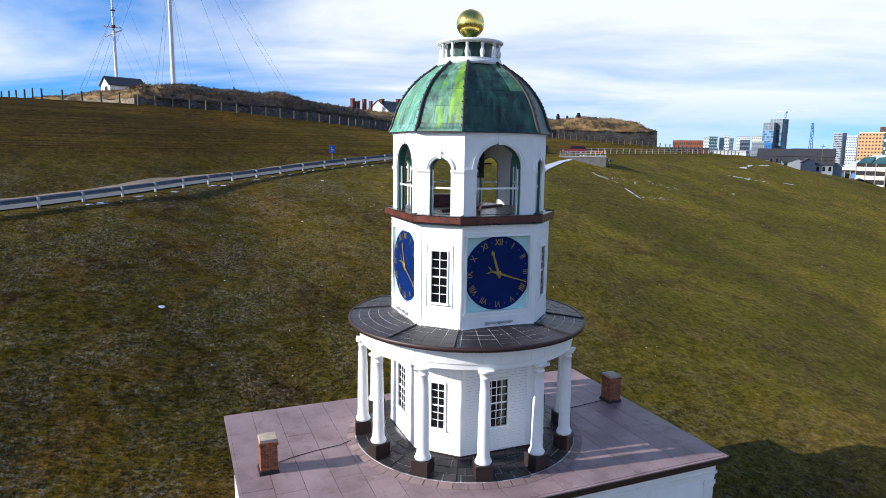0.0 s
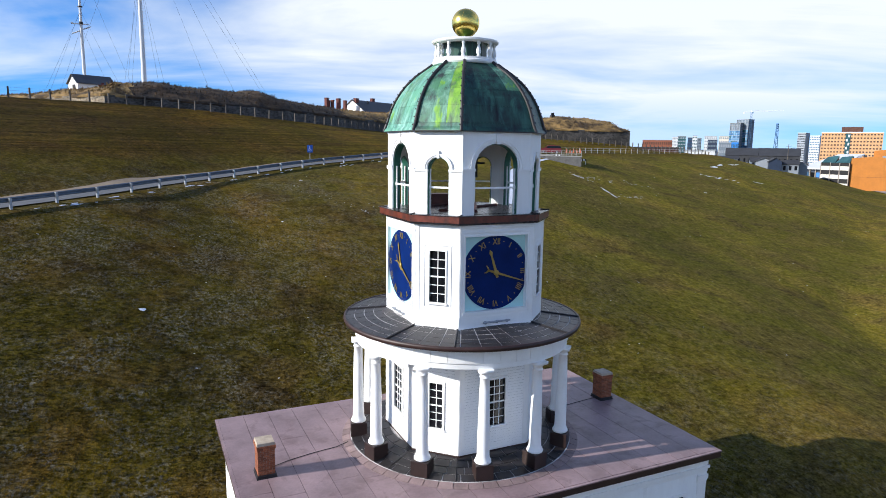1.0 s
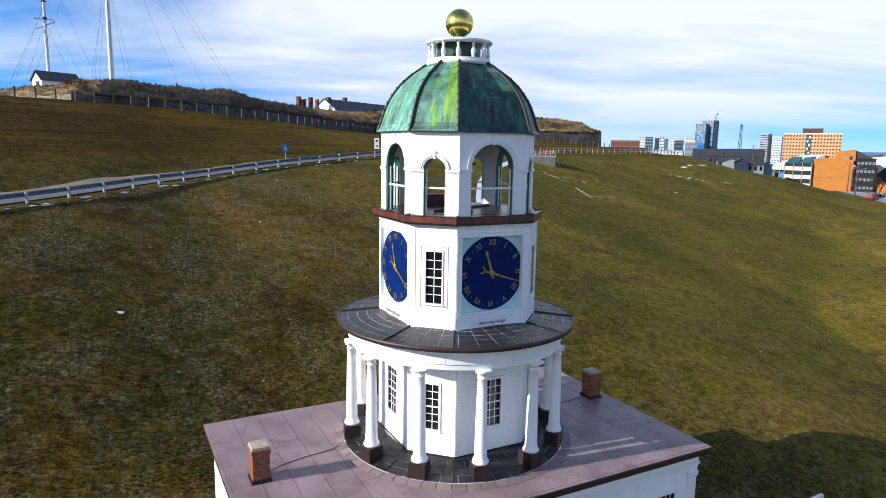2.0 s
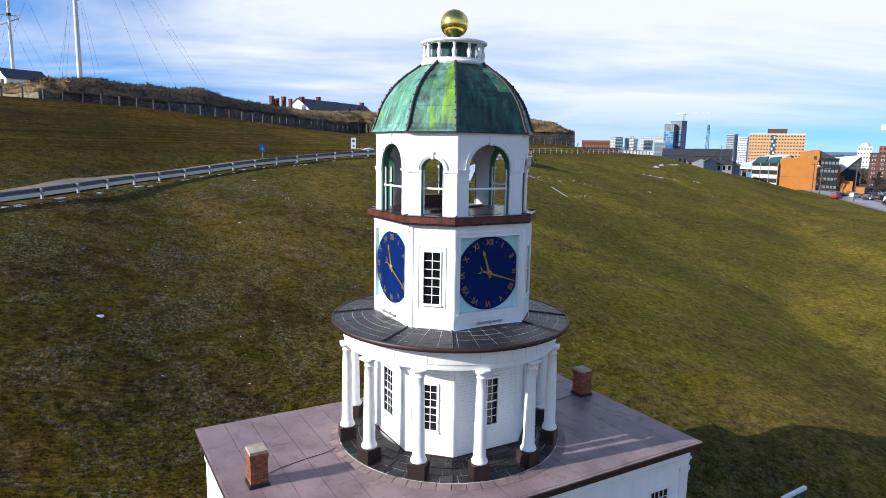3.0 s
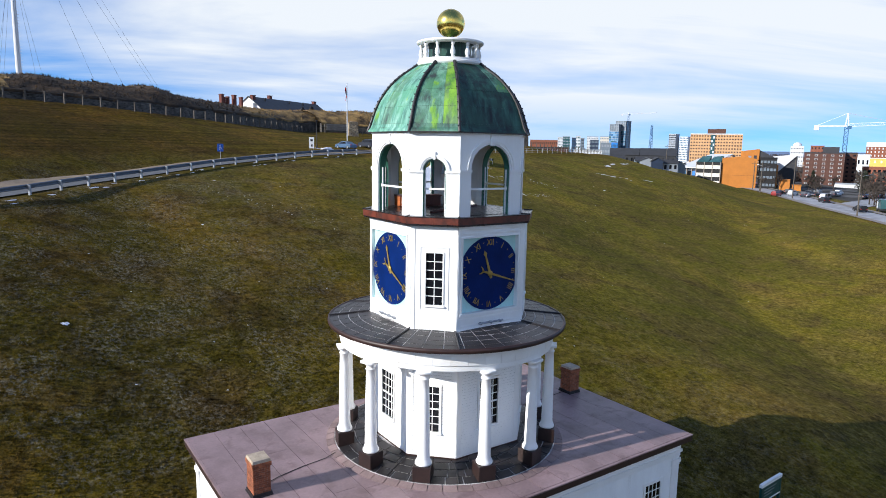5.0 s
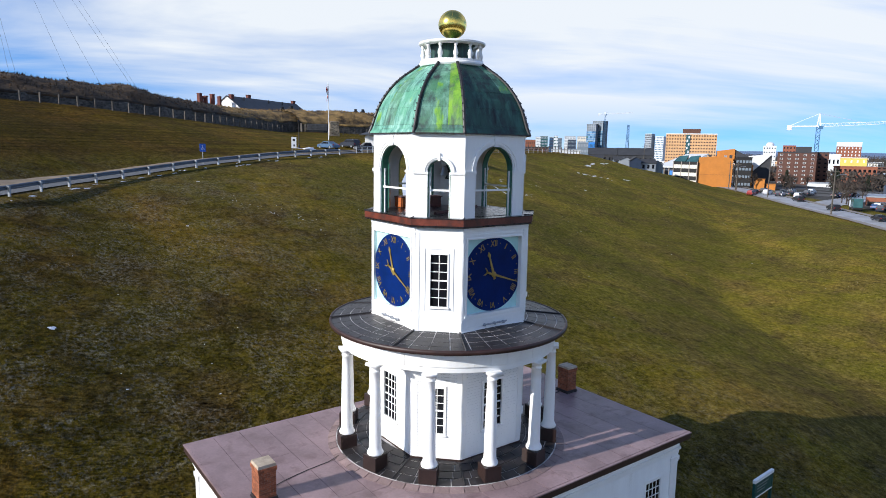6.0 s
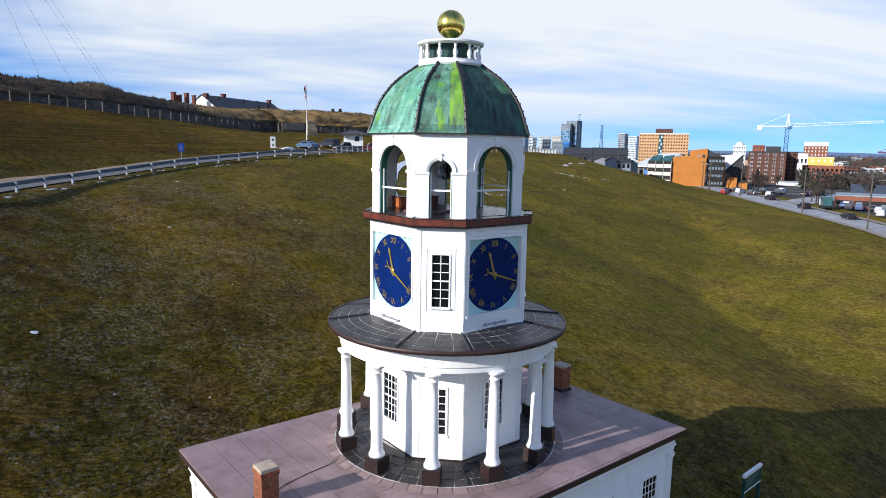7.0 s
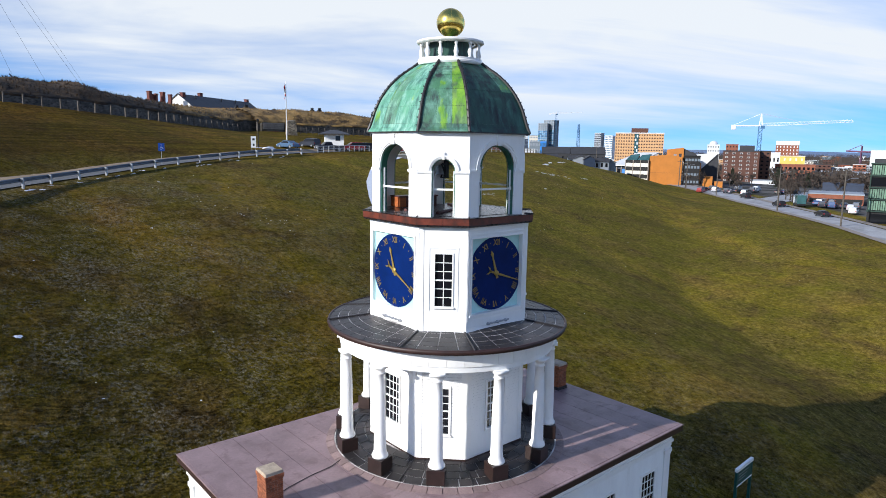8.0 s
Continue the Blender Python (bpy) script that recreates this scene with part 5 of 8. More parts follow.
ORANGE_CONE = surface("orange_plastic", (0.75, 0.14, 0.03), 0.5, vary=0.1)

GREY_CONCRETE = surface("damp_grey_concrete", (0.16, 0.155, 0.15), 0.85, vary=0.3, scale=0.8, fine=5, stain=(0.07, 0.065, 0.06), stain_at=(0.5, 0.68))
KERB_GREY = surface("pale_grey_coping", (0.42, 0.41, 0.39), 0.8, vary=0.15, scale=1.5)
RAIL_GREY = surface("pale_grey_rail_paint", (0.46, 0.47, 0.48), 0.5, vary=0.15, scale=2)
CREST = smoothed((-400, -40, -30, -16, -6, 0, 5, 10, 13, 16.5, 20, 29, 41, 57, 83, 400), (26.5, 26.6, 27.7, 28.5, 29.2, 28.9, 28.5, 28.3, 29.4, 28.4, 27.7, 27.3, 26.9, 27.4, 27.6, 27.5), 7)


GATEWOOD = surface("bleached_gate_boards", (0.24, 0.21, 0.18), 0.85, vary=0.3, scale=1.2, fine=6)
# lighter copy of the fort's stone, with sunlight put into its colour
SUNLIT_STONE = masonry("sunlit_stone", (0.26, 0.20, 0.13), (0.30, 0.26, 0.20), 0.5)


def fort_line():
    """Foot of the fort's wall: back along the west flank, the corner, then east along the fence to the gate."""
    pts = [Vector((-17 - 26 * (1 - k / 12), 103 + 27 * (1 - k / 12), 0)) for k in range(12)]
    pts += [Vector((x, float(lookup(FENCE_LINE, x)) + 4.5, 0)) for x in np.linspace(-17, 60, 64)]
    return pts


def wall_and_bank(name, pts, base, top, crest, label, bank_label, deep=30, seed=1.0, scrub=(0, 0), pale=-99):
    bm = bmesh.new()
    rows = []
    for i, p in enumerate(pts):
        t = (pts[min(i + 1, len(pts) - 1)] - pts[max(i - 1, 0)]).normalized()
        n = Vector((-t.y, t.x, 0))
        b, z = base(p), top(p) + 0.25 * noise.noise((p.x * 0.3, seed, 0))
        rows.append([bm.verts.new((q.x, q.y, h)) for q, h in ((p, b - 2.5), (p + n * 0.25, z), (p + n * 1.2, z + 0.05), (p + n * 1.2, b - 2.5))])
    for a, b in zip(rows, rows[1:]):
        for k in range(4):
            bm.faces.new((a[k], b[k], b[(k + 1) % 4], a[(k + 1) % 4]))
    bm.faces.new(rows[0]), bm.faces.new(rows[-1][::-1])
    # wall faces west of pale get the stone coloured as if sunlit
    for f in bm.faces:
        f.material_index = 1 if f.calc_center_median().x < pale else 0
    wall = tagged(part(name, bm, [STONE, SUNLIT_STONE]), label, "wall", kind="structure")
    bm = bmesh.new()
    rows = []
    fine = []
    for a, b in zip(pts, pts[1:]):
        k = max(1, int((b - a).length / 0.9))
        fine += [a.lerp(b, j / k) for j in range(k)]
    fine.append(pts[-1])
    for i, p in enumerate(fine):
        t = (fine[min(i + 3, len(fine) - 1)] - fine[max(i - 3, 0)]).normalized()
        n = Vector((-t.y, t.x, 0))
        w, c = top(p), crest(p)
        row = []
        for off, h in ((0.15, w - 0.3), (0.1, w + 0.12), (1.2, w + 0.45), (2.6, w + 0.40 * (c - w)), (4.5, w + 0.66 * (c - w)), (7, w + 0.90 * (c - w)), (9.5, c), (12, c + 0.1), (16, c - 0.1), (deep, c - 1.5)):
            q = p + n * (off + 0.6 * noise.noise((p.x * 0.35, p.y * 0.35, off + seed)))
            bump = (0.50 * noise.noise((q.x * 0.16, q.y * 0.16, seed)) + 0.28 * noise.noise((q.x * 0.6, q.y * 0.6, 5 + seed)) + 0.14 * noise.noise((q.x * 1.9, q.y * 1.9, 9.0))) * (0.25 if off < 1 else 1.0)
            row.append(bm.verts.new((q.x, q.y, h + bump)))
        rows.append(row)
    for a, b in zip(rows, rows[1:]):
        for k in range(len(a) - 1):
            f = bm.faces.new((a[k], b[k], b[k + 1], a[k + 1]))
            c = f.calc_center_median()
            f.material_index = 1 if scrub[0] < c.x + 3 * noise.noise((c.x * 0.3, c.y * 0.3, 2.0)) < scrub[1] and k < 7 + 3 * noise.noise((c.x * 0.13, 0.0, 7.0)) else 0
    spots = [[v.co.copy() for v in row] for row in rows]
    bank = tagged(part("rampart", bm, [RAMPART, SCRUB], smooth=True), bank_label, "earthwork", kind="structure")
    # tussocks along the crest
    bm = bmesh.new()
    rnd = random.Random(int(seed * 10))
    for row in spots:
        for k in (2, 3, 4, 5, 6, 7):
            for j in range(5):
                c = row[k].lerp(row[k + 1], rnd.random()) + Vector((rnd.uniform(-0.5, 0.5), 0, -0.05))
                for q in range(3):
                    d = Vector((rnd.uniform(-0.5, 0.5), rnd.uniform(-0.4, 0.4), rnd.uniform(0.4, 1.15)))
                    u = Vector((rnd.uniform(-1, 1), rnd.uniform(-1, 1), 0)).normalized() * 0.12
                    bm.faces.new([bm.verts.new(v) for v in (c - u * 0.7, c + u * 0.7, c + d * 0.45)]).material_index = 1 if scrub[0] < c.x < scrub[1] and k < 7 else 0
    tagged(part("rampart_grass", bm, [RAMPART, SCRUB]), "dry brown grass tussocks on the rampart", "grass", kind="stuff")
    return wall


wall_and_bank("fort_wall_south", fort_line(), lambda p: ground_at(p.x, p.y), lambda p: float(np.interp(p.x, (-43, -17, 20, 50), (25.4, 25.9, 24.6, 24.2))), lambda p: float(lookup(CREST, p.x)),
              "long low rubble stone wall of the fort, mostly in shade", "brown grassy earth rampart above the stone wall", seed=1.0, scrub=(-13, 33), pale=-17)
east = [Vector(p + (0,)) for p in ((57, 140.5), (66, 141), (78, 139), (90, 137), (102, 133), (112, 129.5), (118.5, 127.5), (121, 131), (124, 140), (127, 155))]
dense = []
for a, b in zip(east, east[1:]):
    dense += [a.lerp(b, k / 6) for k in range(6)]
wall_and_bank("fort_wall_east", dense + [east[-1]], lambda p: ground_at(p.x, p.y) - 0.5, lambda p: float(np.interp(p.x, (57, 90, 118), (23.8, 23.6, 23.3))),
              lambda p: float(np.interp(p.x, (57, 70, 84, 92, 101, 109, 115, 119, 127), (27.4, 27.9, 27.7, 26.6, 27.6, 27.2, 26.0, 24.5, 24.0))),
              "high grey stone bastion wall of the fort", "straw-coloured grass bank on top of the bastion", deep=24, seed=2.0)


def fort_gate():
    t = thing("fort_gate", "timber-fronted stone gateway with a dark opening in the fort wall", "gate", (60.7, 139.8, 18.6), -8)
    bm = bmesh.new()
    for x0, x1 in ((-3.2, -1.7), (1.7, 3.2)):
        box(bm, x0, x1, -1.0, 2.0, -1.5, 4.4)
    box(bm, -3.2, 3.2, -1.0, 2.0, 2.9, 5.0)
    part("wall", bm, STONE, t)
    bm = bmesh.new()
    box(bm, -1.8, 1.8, 0.6, 1.0, -1.5, 3.0)
    part("opening", bm, DARKGAP, t)
    for k in range(4):
        bm = bmesh.new()
        box(bm, -3.0 + 0.04 * k, 2.6, -1.12 - 0.02 * (k % 2), -1.0, 3.45 + 0.42 * k, 3.83 + 0.42 * k)
        part("board", bm, GATEWOOD, t)
    bm = bmesh.new()
    box(bm, -1.1, 1.1, -1.16, -1.0, 2.55, 2.95)
    part("red_board", bm, OLDBRICK, t, "dull red board over the opening")
    pier = thing("gate_pier", "pale stone pier beside the flagpole at the gate", "pier", (59.8, 128.0, ground_at(59.8, 128.0)), -12)
    bm = bmesh.new()
    prism(bm, [(-1.3, -0.9), (1.3, -0.9), (1.3, 0.9), (-1.3, 0.9)], -0.4, 3.4, [(-1.1, -0.75), (1.0, -0.75), (1.0, 0.75), (-1.1, 0.75)])
    part("shaft", bm, SUNLIT_STONE, pier)
    bm = bmesh.new()
    prism(bm, [(-1.25, -0.9), (1.15, -0.9), (1.15, 0.9), (-1.25, 0.9)], 3.4, 3.6, [(-0.7, -0.5), (0.6, -0.5), (0.6, 0.5), (-0.7, 0.5)])
    part("cap", bm, SUNLIT_STONE, pier)


def fort_fence():
    t = thing("fence", "row of grey wooden fence posts with wires below the fort wall", "fence", (0, 102, ground_at(0, 102)))
    bm = bmesh.new()
    box(bm, -0.11, 0.11, -0.11, 0.11, -0.4, 1.62)
    me = mesh_from("post", bm, POSTWOOD)
    s, last, tops = 0.0, None, []
    turn = (-29.4, float(lookup(FENCE_LINE, -29.4)) - 0.6)
    line = [(turn[0] - 16.5 * k / 120, turn[1] + 27 * k / 120) for k in range(120, 0, -1)]       # the fence turns north at the west end
    line += [(x, float(lookup(FENCE_LINE, x)) - 0.6) for x in np.arange(-29.4, 52, 0.1)]
    for x, y in line:
        if last is not None:
            s += math.hypot(x - last[0], y - last[1])
        last = (x, y)
        if s >= 2.75 or not tops:
            s = 0.0
            p = part("post", me, POSTWOOD, t)
            z = ground_at(x, y)
            p.location = Vector((x, y, z)) - t.location
            p.rotation_euler = (radians(random.uniform(-2, 2)), radians(random.uniform(-2, 2)), random.uniform(0, 0.6))
            tops.append(Vector((x, y, z)) - t.location)
    for h in (0.55, 1.05, 1.5):
        bm = bmesh.new()
        tube(bm, [a + Vector((0, 0, h)) for a in tops], 0.010, 3)
        part("wire", bm, WIRE, t)


def east_fence():
    t = thing("fence", "row of grey fence posts in front of the bastion", "fence", (100, 132, ground_at(100, 132)))
    bm = bmesh.new()
    box(bm, -0.10, 0.10, -0.10, 0.10, -0.4, 1.7)
    me = mesh_from("post", bm, POSTWOOD)
    for x in np.arange(62, 152, 1.7):
        y = float(np.interp(x, (62, 84, 118, 152), (134, 132, 123.5, 128)))
        p = part("post", me, POSTWOOD, t)
        p.location = Vector((x, y, ground_at(x, y))) - t.location


def gabled_house(name, label, place, turn, w, d, wall_h, roof_h, wall_mat, roof_mat, category="house", windows=0):
    t = thing(name, label, category, place, turn)
    bm = bmesh.new()
    box(bm, -w / 2, w / 2, -d / 2, d / 2, -3.0, wall_h)
    for x in (-w / 2, w / 2):
        v = [bm.verts.new((x, y, z)) for y, z in ((-d / 2, wall_h), (d / 2, wall_h), (0, wall_h + roof_h))]
        bm.faces.new(v)
    part("wall", bm, wall_mat, t)
    bm = bmesh.new()
    e, th = 0.35, 0.14
    for sg in (-1, 1):
        v = [bm.verts.new((x, y, z)) for z0 in (0, th) for x, y, z in ((-w / 2 - e, sg * (d / 2 + e), wall_h - e * roof_h / (d / 2) + z0), (w / 2 + e, sg * (d / 2 + e), wall_h - e * roof_h / (d / 2) + z0), (w / 2 + e, 0, wall_h + roof_h + z0), (-w / 2 - e, 0, wall_h + roof_h + z0))]
        for f in ((0, 1, 2, 3), (7, 6, 5, 4), (0, 4, 5, 1), (1, 5, 6, 2), (3, 2, 6, 7), (0, 3, 7, 4)):
            bm.faces.new([v[k] for k in f])
    part("roof", bm, roof_mat, t)
    for k in range(windows):
        bm = bmesh.new()
        x = -w / 2 + (k + 0.5) * w / windows
        box(bm, x - 0.45, x + 0.45, -d / 2 - 0.03, -d / 2 + 0.05, wall_h * 0.35, wall_h * 0.8)
        part("window", bm, GLASS, t)
    return t


def guard_house():
    t = gabled_house("signal_house", "small white house with a grey slate roof on the rampart", (-20.6, 138.8, 28.0), 26, 7.5, 4.6, 2.3, 1.7, WHITE, SLATE_ROOF)
    bm = bmesh.new()
    box(bm, -3.81, -3.73, -1.2, 0.2, 0.4, 1.9)
    part("door", bm, DARKGAP, t)
    c = thing("brick_chimney", "squat dark brick chimney on the rampart", "chimney", (-18.0, 128.0, 28.3))
    bm = bmesh.new()
    box(bm, -0.7, 0.7, -0.5, 0.5, -1, 0.9)
    box(bm, -0.8, 0.8, -0.6, 0.6, 0.9, 1.05)
    box(bm, -0.25, 0.25, -0.2, 0.2, 1.05, 1.5)
    part("shaft", bm, OLDBRICK, c)


def mast(name, label, base, height, r0, r1, yard=None):
    t = thing(name, label, "mast", base)
    bm = bmesh.new()
    tube(bm, [(0, 0, -1), (0, 0, height * 0.5), (0, 0, height)], r0, 12, r1)
    part("pole", bm, MASTPAINT, t)
    if yard:
        bm = bmesh.new()
        tube(bm, [(-1.9, 0, yard - 1.2), (1.9, 0, yard + 0.6)], 0.14, 8)
        part("yardarm", bm, MASTPAINT, t)
        bm = bmesh.new()
        box(bm, -1.9, 1.6, -0.12, 0.12, yard + 0.9, yard + 1.1)
        box(bm, -2.0, -1.5, -0.3, 0.3, yard + 1.0, yard + 1.25)
        part("crosstree", bm, MASTPAINT, t)
        bm = bmesh.new()
        lathe(bm, [(0.4, yard + 0.9), (0.45, yard + 1.4), (0.3, yard + 1.5)], 10)
        lathe(bm, [(0.5, yard + 4.6), (0.5, yard + 4.85)], 10)
        part("top", bm, IRON, t)
    else:
        for k in range(int(height / 0.55)):
            bm = bmesh.new()
            box(bm, r0 - 0.12, r0 + 0.2, -0.04, 0.04, k * 0.55, k * 0.55 + 0.05)
            part("rung", bm, MASTPAINT, t)
            if k > 55:
                break
    return t


def stays(t, feet, heads, r=0.022):
    for (x, y, z), h in zip(feet, heads):
        bm = bmesh.new()
        a, b = Vector((x, y, z)), Vector((0, 0, h))
        mid = a.lerp(b, 0.5) - Vector((0, 0, 0.012 * (a - b).length))
        tube(bm, [a, a.lerp(mid, 0.5), mid, mid.lerp(b, 0.5), b], r, 4)
        part("stay", bm, WIRE, t)


def masts():
    m = mast("signal_mast", "tall white signal mast with a tilted yardarm and stays", (-22.3, 147.4, 28.0), 34, 0.42, 0.16, 15.0)
    stays(m, [(-5, 3, 2), (5, 3, 2), (7.5, -2, 2), (-7, 0, 1), (10, -6, 1.5)], [15.5, 15.5, 19, 19, 30])
    m = mast("flag_mast", "very tall tapered white mast with rungs and wire stays", (-10.3, 125.8, 27.6), 44, 0.52, 0.2)
    stays(m, [(-4, 4, 1), (-2.5, 4, 1), (-3.2, -2, 1), (3, 2, 1), (4.2, 3, 1), (12.5, -1, 1.6), (17.5, -2, 1.2), (24, 0, 0.8), (25.5, 2, 0.4), (-14, 2, 1), (-18, 6, 1)], [22, 22, 26, 24, 24, 38, 40, 40, 43, 38, 40])
    for x, y, z in ((2.2, 124.5, 29.2), (7.4, 123.5, 28.5), (14.0, 125.6, 28.4), (15.4, 127.5, 28.1)):
        a = thing("stay_anchor", "dark turnbuckle where a mast stay is anchored", "anchor", (x, y, z), group="stay anchors")
        bm = bmesh.new()
        tube(bm, [(0, 0, -1.0), (-0.35, 0, 0.3), (-0.7, 0, 0.8)], 0.13, 6)
        part("turnbuckle", bm, IRON, a)


def barracks():
    """Long slate-roofed building inside the fort, only its roof and chimneys over the rampart."""
    t = gabled_house("barracks", "long slate-roofed building with brick chimneys behind the rampart", (65.5, 189.0, 23.7), 32, 36, 12, 4.6, 4.2, WHITE, SLATE_ROOF)
    for x, y, h in ((-17.2, -1.0, 9.6), (-6.0, 1.5, 10.4), (17.2, 0.5, 10.2)):
        bm = bmesh.new()
        box(bm, x - 0.65, x + 0.65, y - 0.5, y + 0.5, 4.5, h - 0.5)
        box(bm, x - 0.75, x + 0.75, y - 0.6, y + 0.6, h - 0.5, h - 0.3)
        part("chimney", bm, OLDBRICK, t)
    for x in (-12, 0.5, 8):
        bm = bmesh.new()
        lathe(bm, [(0.22, 0), (0.22, 1.2), (0.32, 1.25), (0.2, 1.45)], 8, at=(x, -1.5, 7.4))
        part("roof_vent", bm, IRON, t)
    g = thing("chimney_block", "cluster of tall dark red brick chimneys behind the rampart", "chimney", (43.5, 175.4, 26.0), 28)
    for x, y, h, w in ((-3.4, 0, 6.4, 0.95), (-1.7, 1.0, 5.7, 0.6), (-0.6, 0.5, 5.9, 0.6), (1.5, 0, 6.5, 1.0), (4.6, 0.3, 6.1, 0.7)):
        bm = bmesh.new()
        box(bm, x - w / 2, x + w / 2, y - 0.5, y + 0.5, -2, h)
        box(bm, x - w / 2 - 0.1, x + w / 2 + 0.1, y - 0.6, y + 0.6, h - 0.3, h - 0.1)
        part("chimney", bm, OLDBRICK, g)
    for x, y, z, s in ((57.6, 155, 27.7, 0.8), (60.5, 155.5, 27.7, 1.0), (80.0, 153.5, 28.1, 0.8), (82.4, 153.4, 28.1, 0.85), (86.5, 152, 27.7, 0.5), (97.0, 147.0, 27.8, 0.65), (99.6, 146.0, 27.6, 0.5), (102.6, 144.5, 27.7, 0.9), (107.0, 141.8, 27.4, 0.5)):
        v = thing("vent_stack", "small dark ventilation stack on the rampart", "chimney", (x, y, z - 0.6), group="ventilation stacks")
        bm = bmesh.new()
        box(bm, -0.6 * s, 0.6 * s, -0.5 * s, 0.5 * s, -0.5, 1.2 * s)
        box(bm, -0.4 * s, 0.4 * s, -0.35 * s, 0.35 * s, 1.2 * s, 1.9 * s)
        part("shaft", bm, IRON, v)


def guard_rail():
    t = thing("guard_rail", "galvanised steel guard rail on posts along the hill road", "guard rail", (0, 58, ground_at(0, 58)))
    bm = bmesh.new()
    box(bm, -0.09, 0.09, -0.02, 0.16, -0.6, 0.80)
    box(bm, -0.06, 0.06, -0.18, -0.02, 0.50, 0.82)
    post = mesh_from("post", bm, STEEL)
    xs, s, last, pts = np.arange(-64, 36.5, 0.05), 0.0, None, []
    for x in xs:
        y = float(lookup(ROAD_LINE, x))
        s = s + math.hypot(x - last[0], y - last[1]) if last else 9
        last = (x, y)
        if s >= 3.81:
            s = 0.0
            pts.append(Vector((x, y, ground_at(x, y) + 0.04)))
    for i, p in enumerate(pts):
        d = (pts[min(i + 1, len(pts) - 1)] - pts[max(i - 1, 0)]).normalized()
        q = part("post", post, STEEL, t)
        q.location, q.rotation_euler = p - t.location, (0, 0, math.atan2(d.y, d.x) + math.pi)
        if i + 1 < len(pts):
            a, b = p - t.location, pts[i + 1] - t.location
            side = Vector((-d.y, d.x, 0))
            bm = bmesh.new()
            prof = ((0.0, 0.44), (0.09, 0.50), (0.09, 0.56), (0.02, 0.62), (0.02, 0.66), (0.09, 0.72), (0.09, 0.78), (0.0, 0.84))
            ra, rb = [bm.verts.new(a - side * (-0.2 + o) * 1.0 + Vector((0, 0, z))) for o, z in prof], [bm.verts.new(b - side * (-0.2 + o) + d * 0.06 + Vector((0, 0, z))) for o, z in prof]
            for k in range(len(prof) - 1):
                bm.faces.new((ra[k], rb[k], rb[k + 1], ra[k + 1]))
            part("beam", bm, RAILSTEEL, t)


def road_signs():
    x, y = 9.4, 66.2
    t = thing("parking_sign", "blue square accessible-parking sign on a thin steel post beside the road", "road sign", (x, y, ground_at(x, y)), 14)
    bm = bmesh.new()
    tube(bm, [(0, 0, -0.3), (0, 0, 2.4)], 0.035, 6)
    part("post", bm, STEEL, t)
    bm = bmesh.new()
    box(bm, -0.42, 0.42, -0.06, -0.03, 1.75, 2.75)
    face = part("panel", bm, BLUE_SIGN, t, "blue panel with white wheelchair symbol")
    bm = bmesh.new()
    box(bm, -0.10, 0.0, -0.07, -0.061, 2.45, 2.58)
    box(bm, -0.08, -0.01, -0.07, -0.061, 2.18, 2.42)
    box(bm, -0.02, 0.16, -0.07, -0.061, 2.16, 2.23)
    box(bm, 0.13, 0.24, -0.07, -0.061, 2.02, 2.10)
    prev = None
    for k in range(13):
        a = radians(80 + 220 * k / 12)
        row = [bm.verts.new((-0.02 + r * math.cos(a), -0.066, 2.12 + r * math.sin(a))) for r in (0.15, 0.20)]
        if prev:
            bm.faces.new((prev[0], prev[1], row[1], row[0]))
        prev = row
    part("symbol", bm, WHITE_TRIM, face)
    x, y = 30.2, 84.8
    t = thing("white_sign", "tall white notice board with dark marks by the road", "road sign", (x, y, ground_at(x, y)), -20)
    bm = bmesh.new()
    for u in (-0.3, 0.3):
        tube(bm, [(u, 0.06, -0.3), (u, 0.06, 2.5)], 0.04, 6)
    part("post", bm, STEEL, t)
    bm = bmesh.new()
    box(bm, -0.42, 0.42, -0.05, 0.03, 0.65, 2.55)
    face = part("panel", bm, WHITE_TRIM, t)
    bm = bmesh.new()
    for u0, u1, z0, z1 in ((-0.2, 0.2, 1.85, 2.2), (-0.1, 0.15, 0.95, 1.3)):
        box(bm, u0, u1, -0.06, -0.051, z0, z1)
    part("marking", bm, IRON, face)
    x, y = 33.0, 89.0
    t = thing("street_lamp", "black iron lamp post beside the hill road", "street lamp", (x, y, ground_at(x, y)))
    bm = bmesh.new()
    lathe(bm, [(0.16, -0.3), (0.16, 0.5), (0.08, 0.7), (0.06, 4.2), (0.10, 4.3)], 8)
    part("post", bm, IRON, t)
    bm = bmesh.new()
    lathe(bm, [(0.10, 4.3), (0.24, 4.8), (0.26, 4.85), (0.04, 5.05)], 8)
    part("lantern", bm, IRON, t)


def flag():
    t = thing("flagpole", "white flagpole with a furled red and white flag", "flagpole", (50.6, 112.5, ground_at(50.6, 112.5)))
    bm = bmesh.new()
    tube(bm, [(0, 0, -0.5), (0, 0, 12.6)], 0.12, 8, 0.07)
    part("pole", bm, MASTPAINT, t)
    bm = bmesh.new()
    rows = []
    for i in range(9):
        z = 12.3 - i * 0.36
        rows.append([bm.verts.new((-0.08 - u * (0.38 - 0.02 * i) - 0.12 * math.sin(i * 0.9), 0.15 * math.sin(u * 9 + i), z - u * 0.9)) for u in (0, 0.25, 0.5, 0.75, 1.0)])
    for a, b in zip(rows, rows[1:]):
        for k in range(4):
            f = bm.faces.new((a[k], a[k + 1], b[k + 1], b[k]))
            f.material_index = 1 if rows.index(a) in (3, 4) else 0
    part("flag", bm, [RED, WHITE_TRIM], t, "hanging red and white cloth flag", smooth=True)


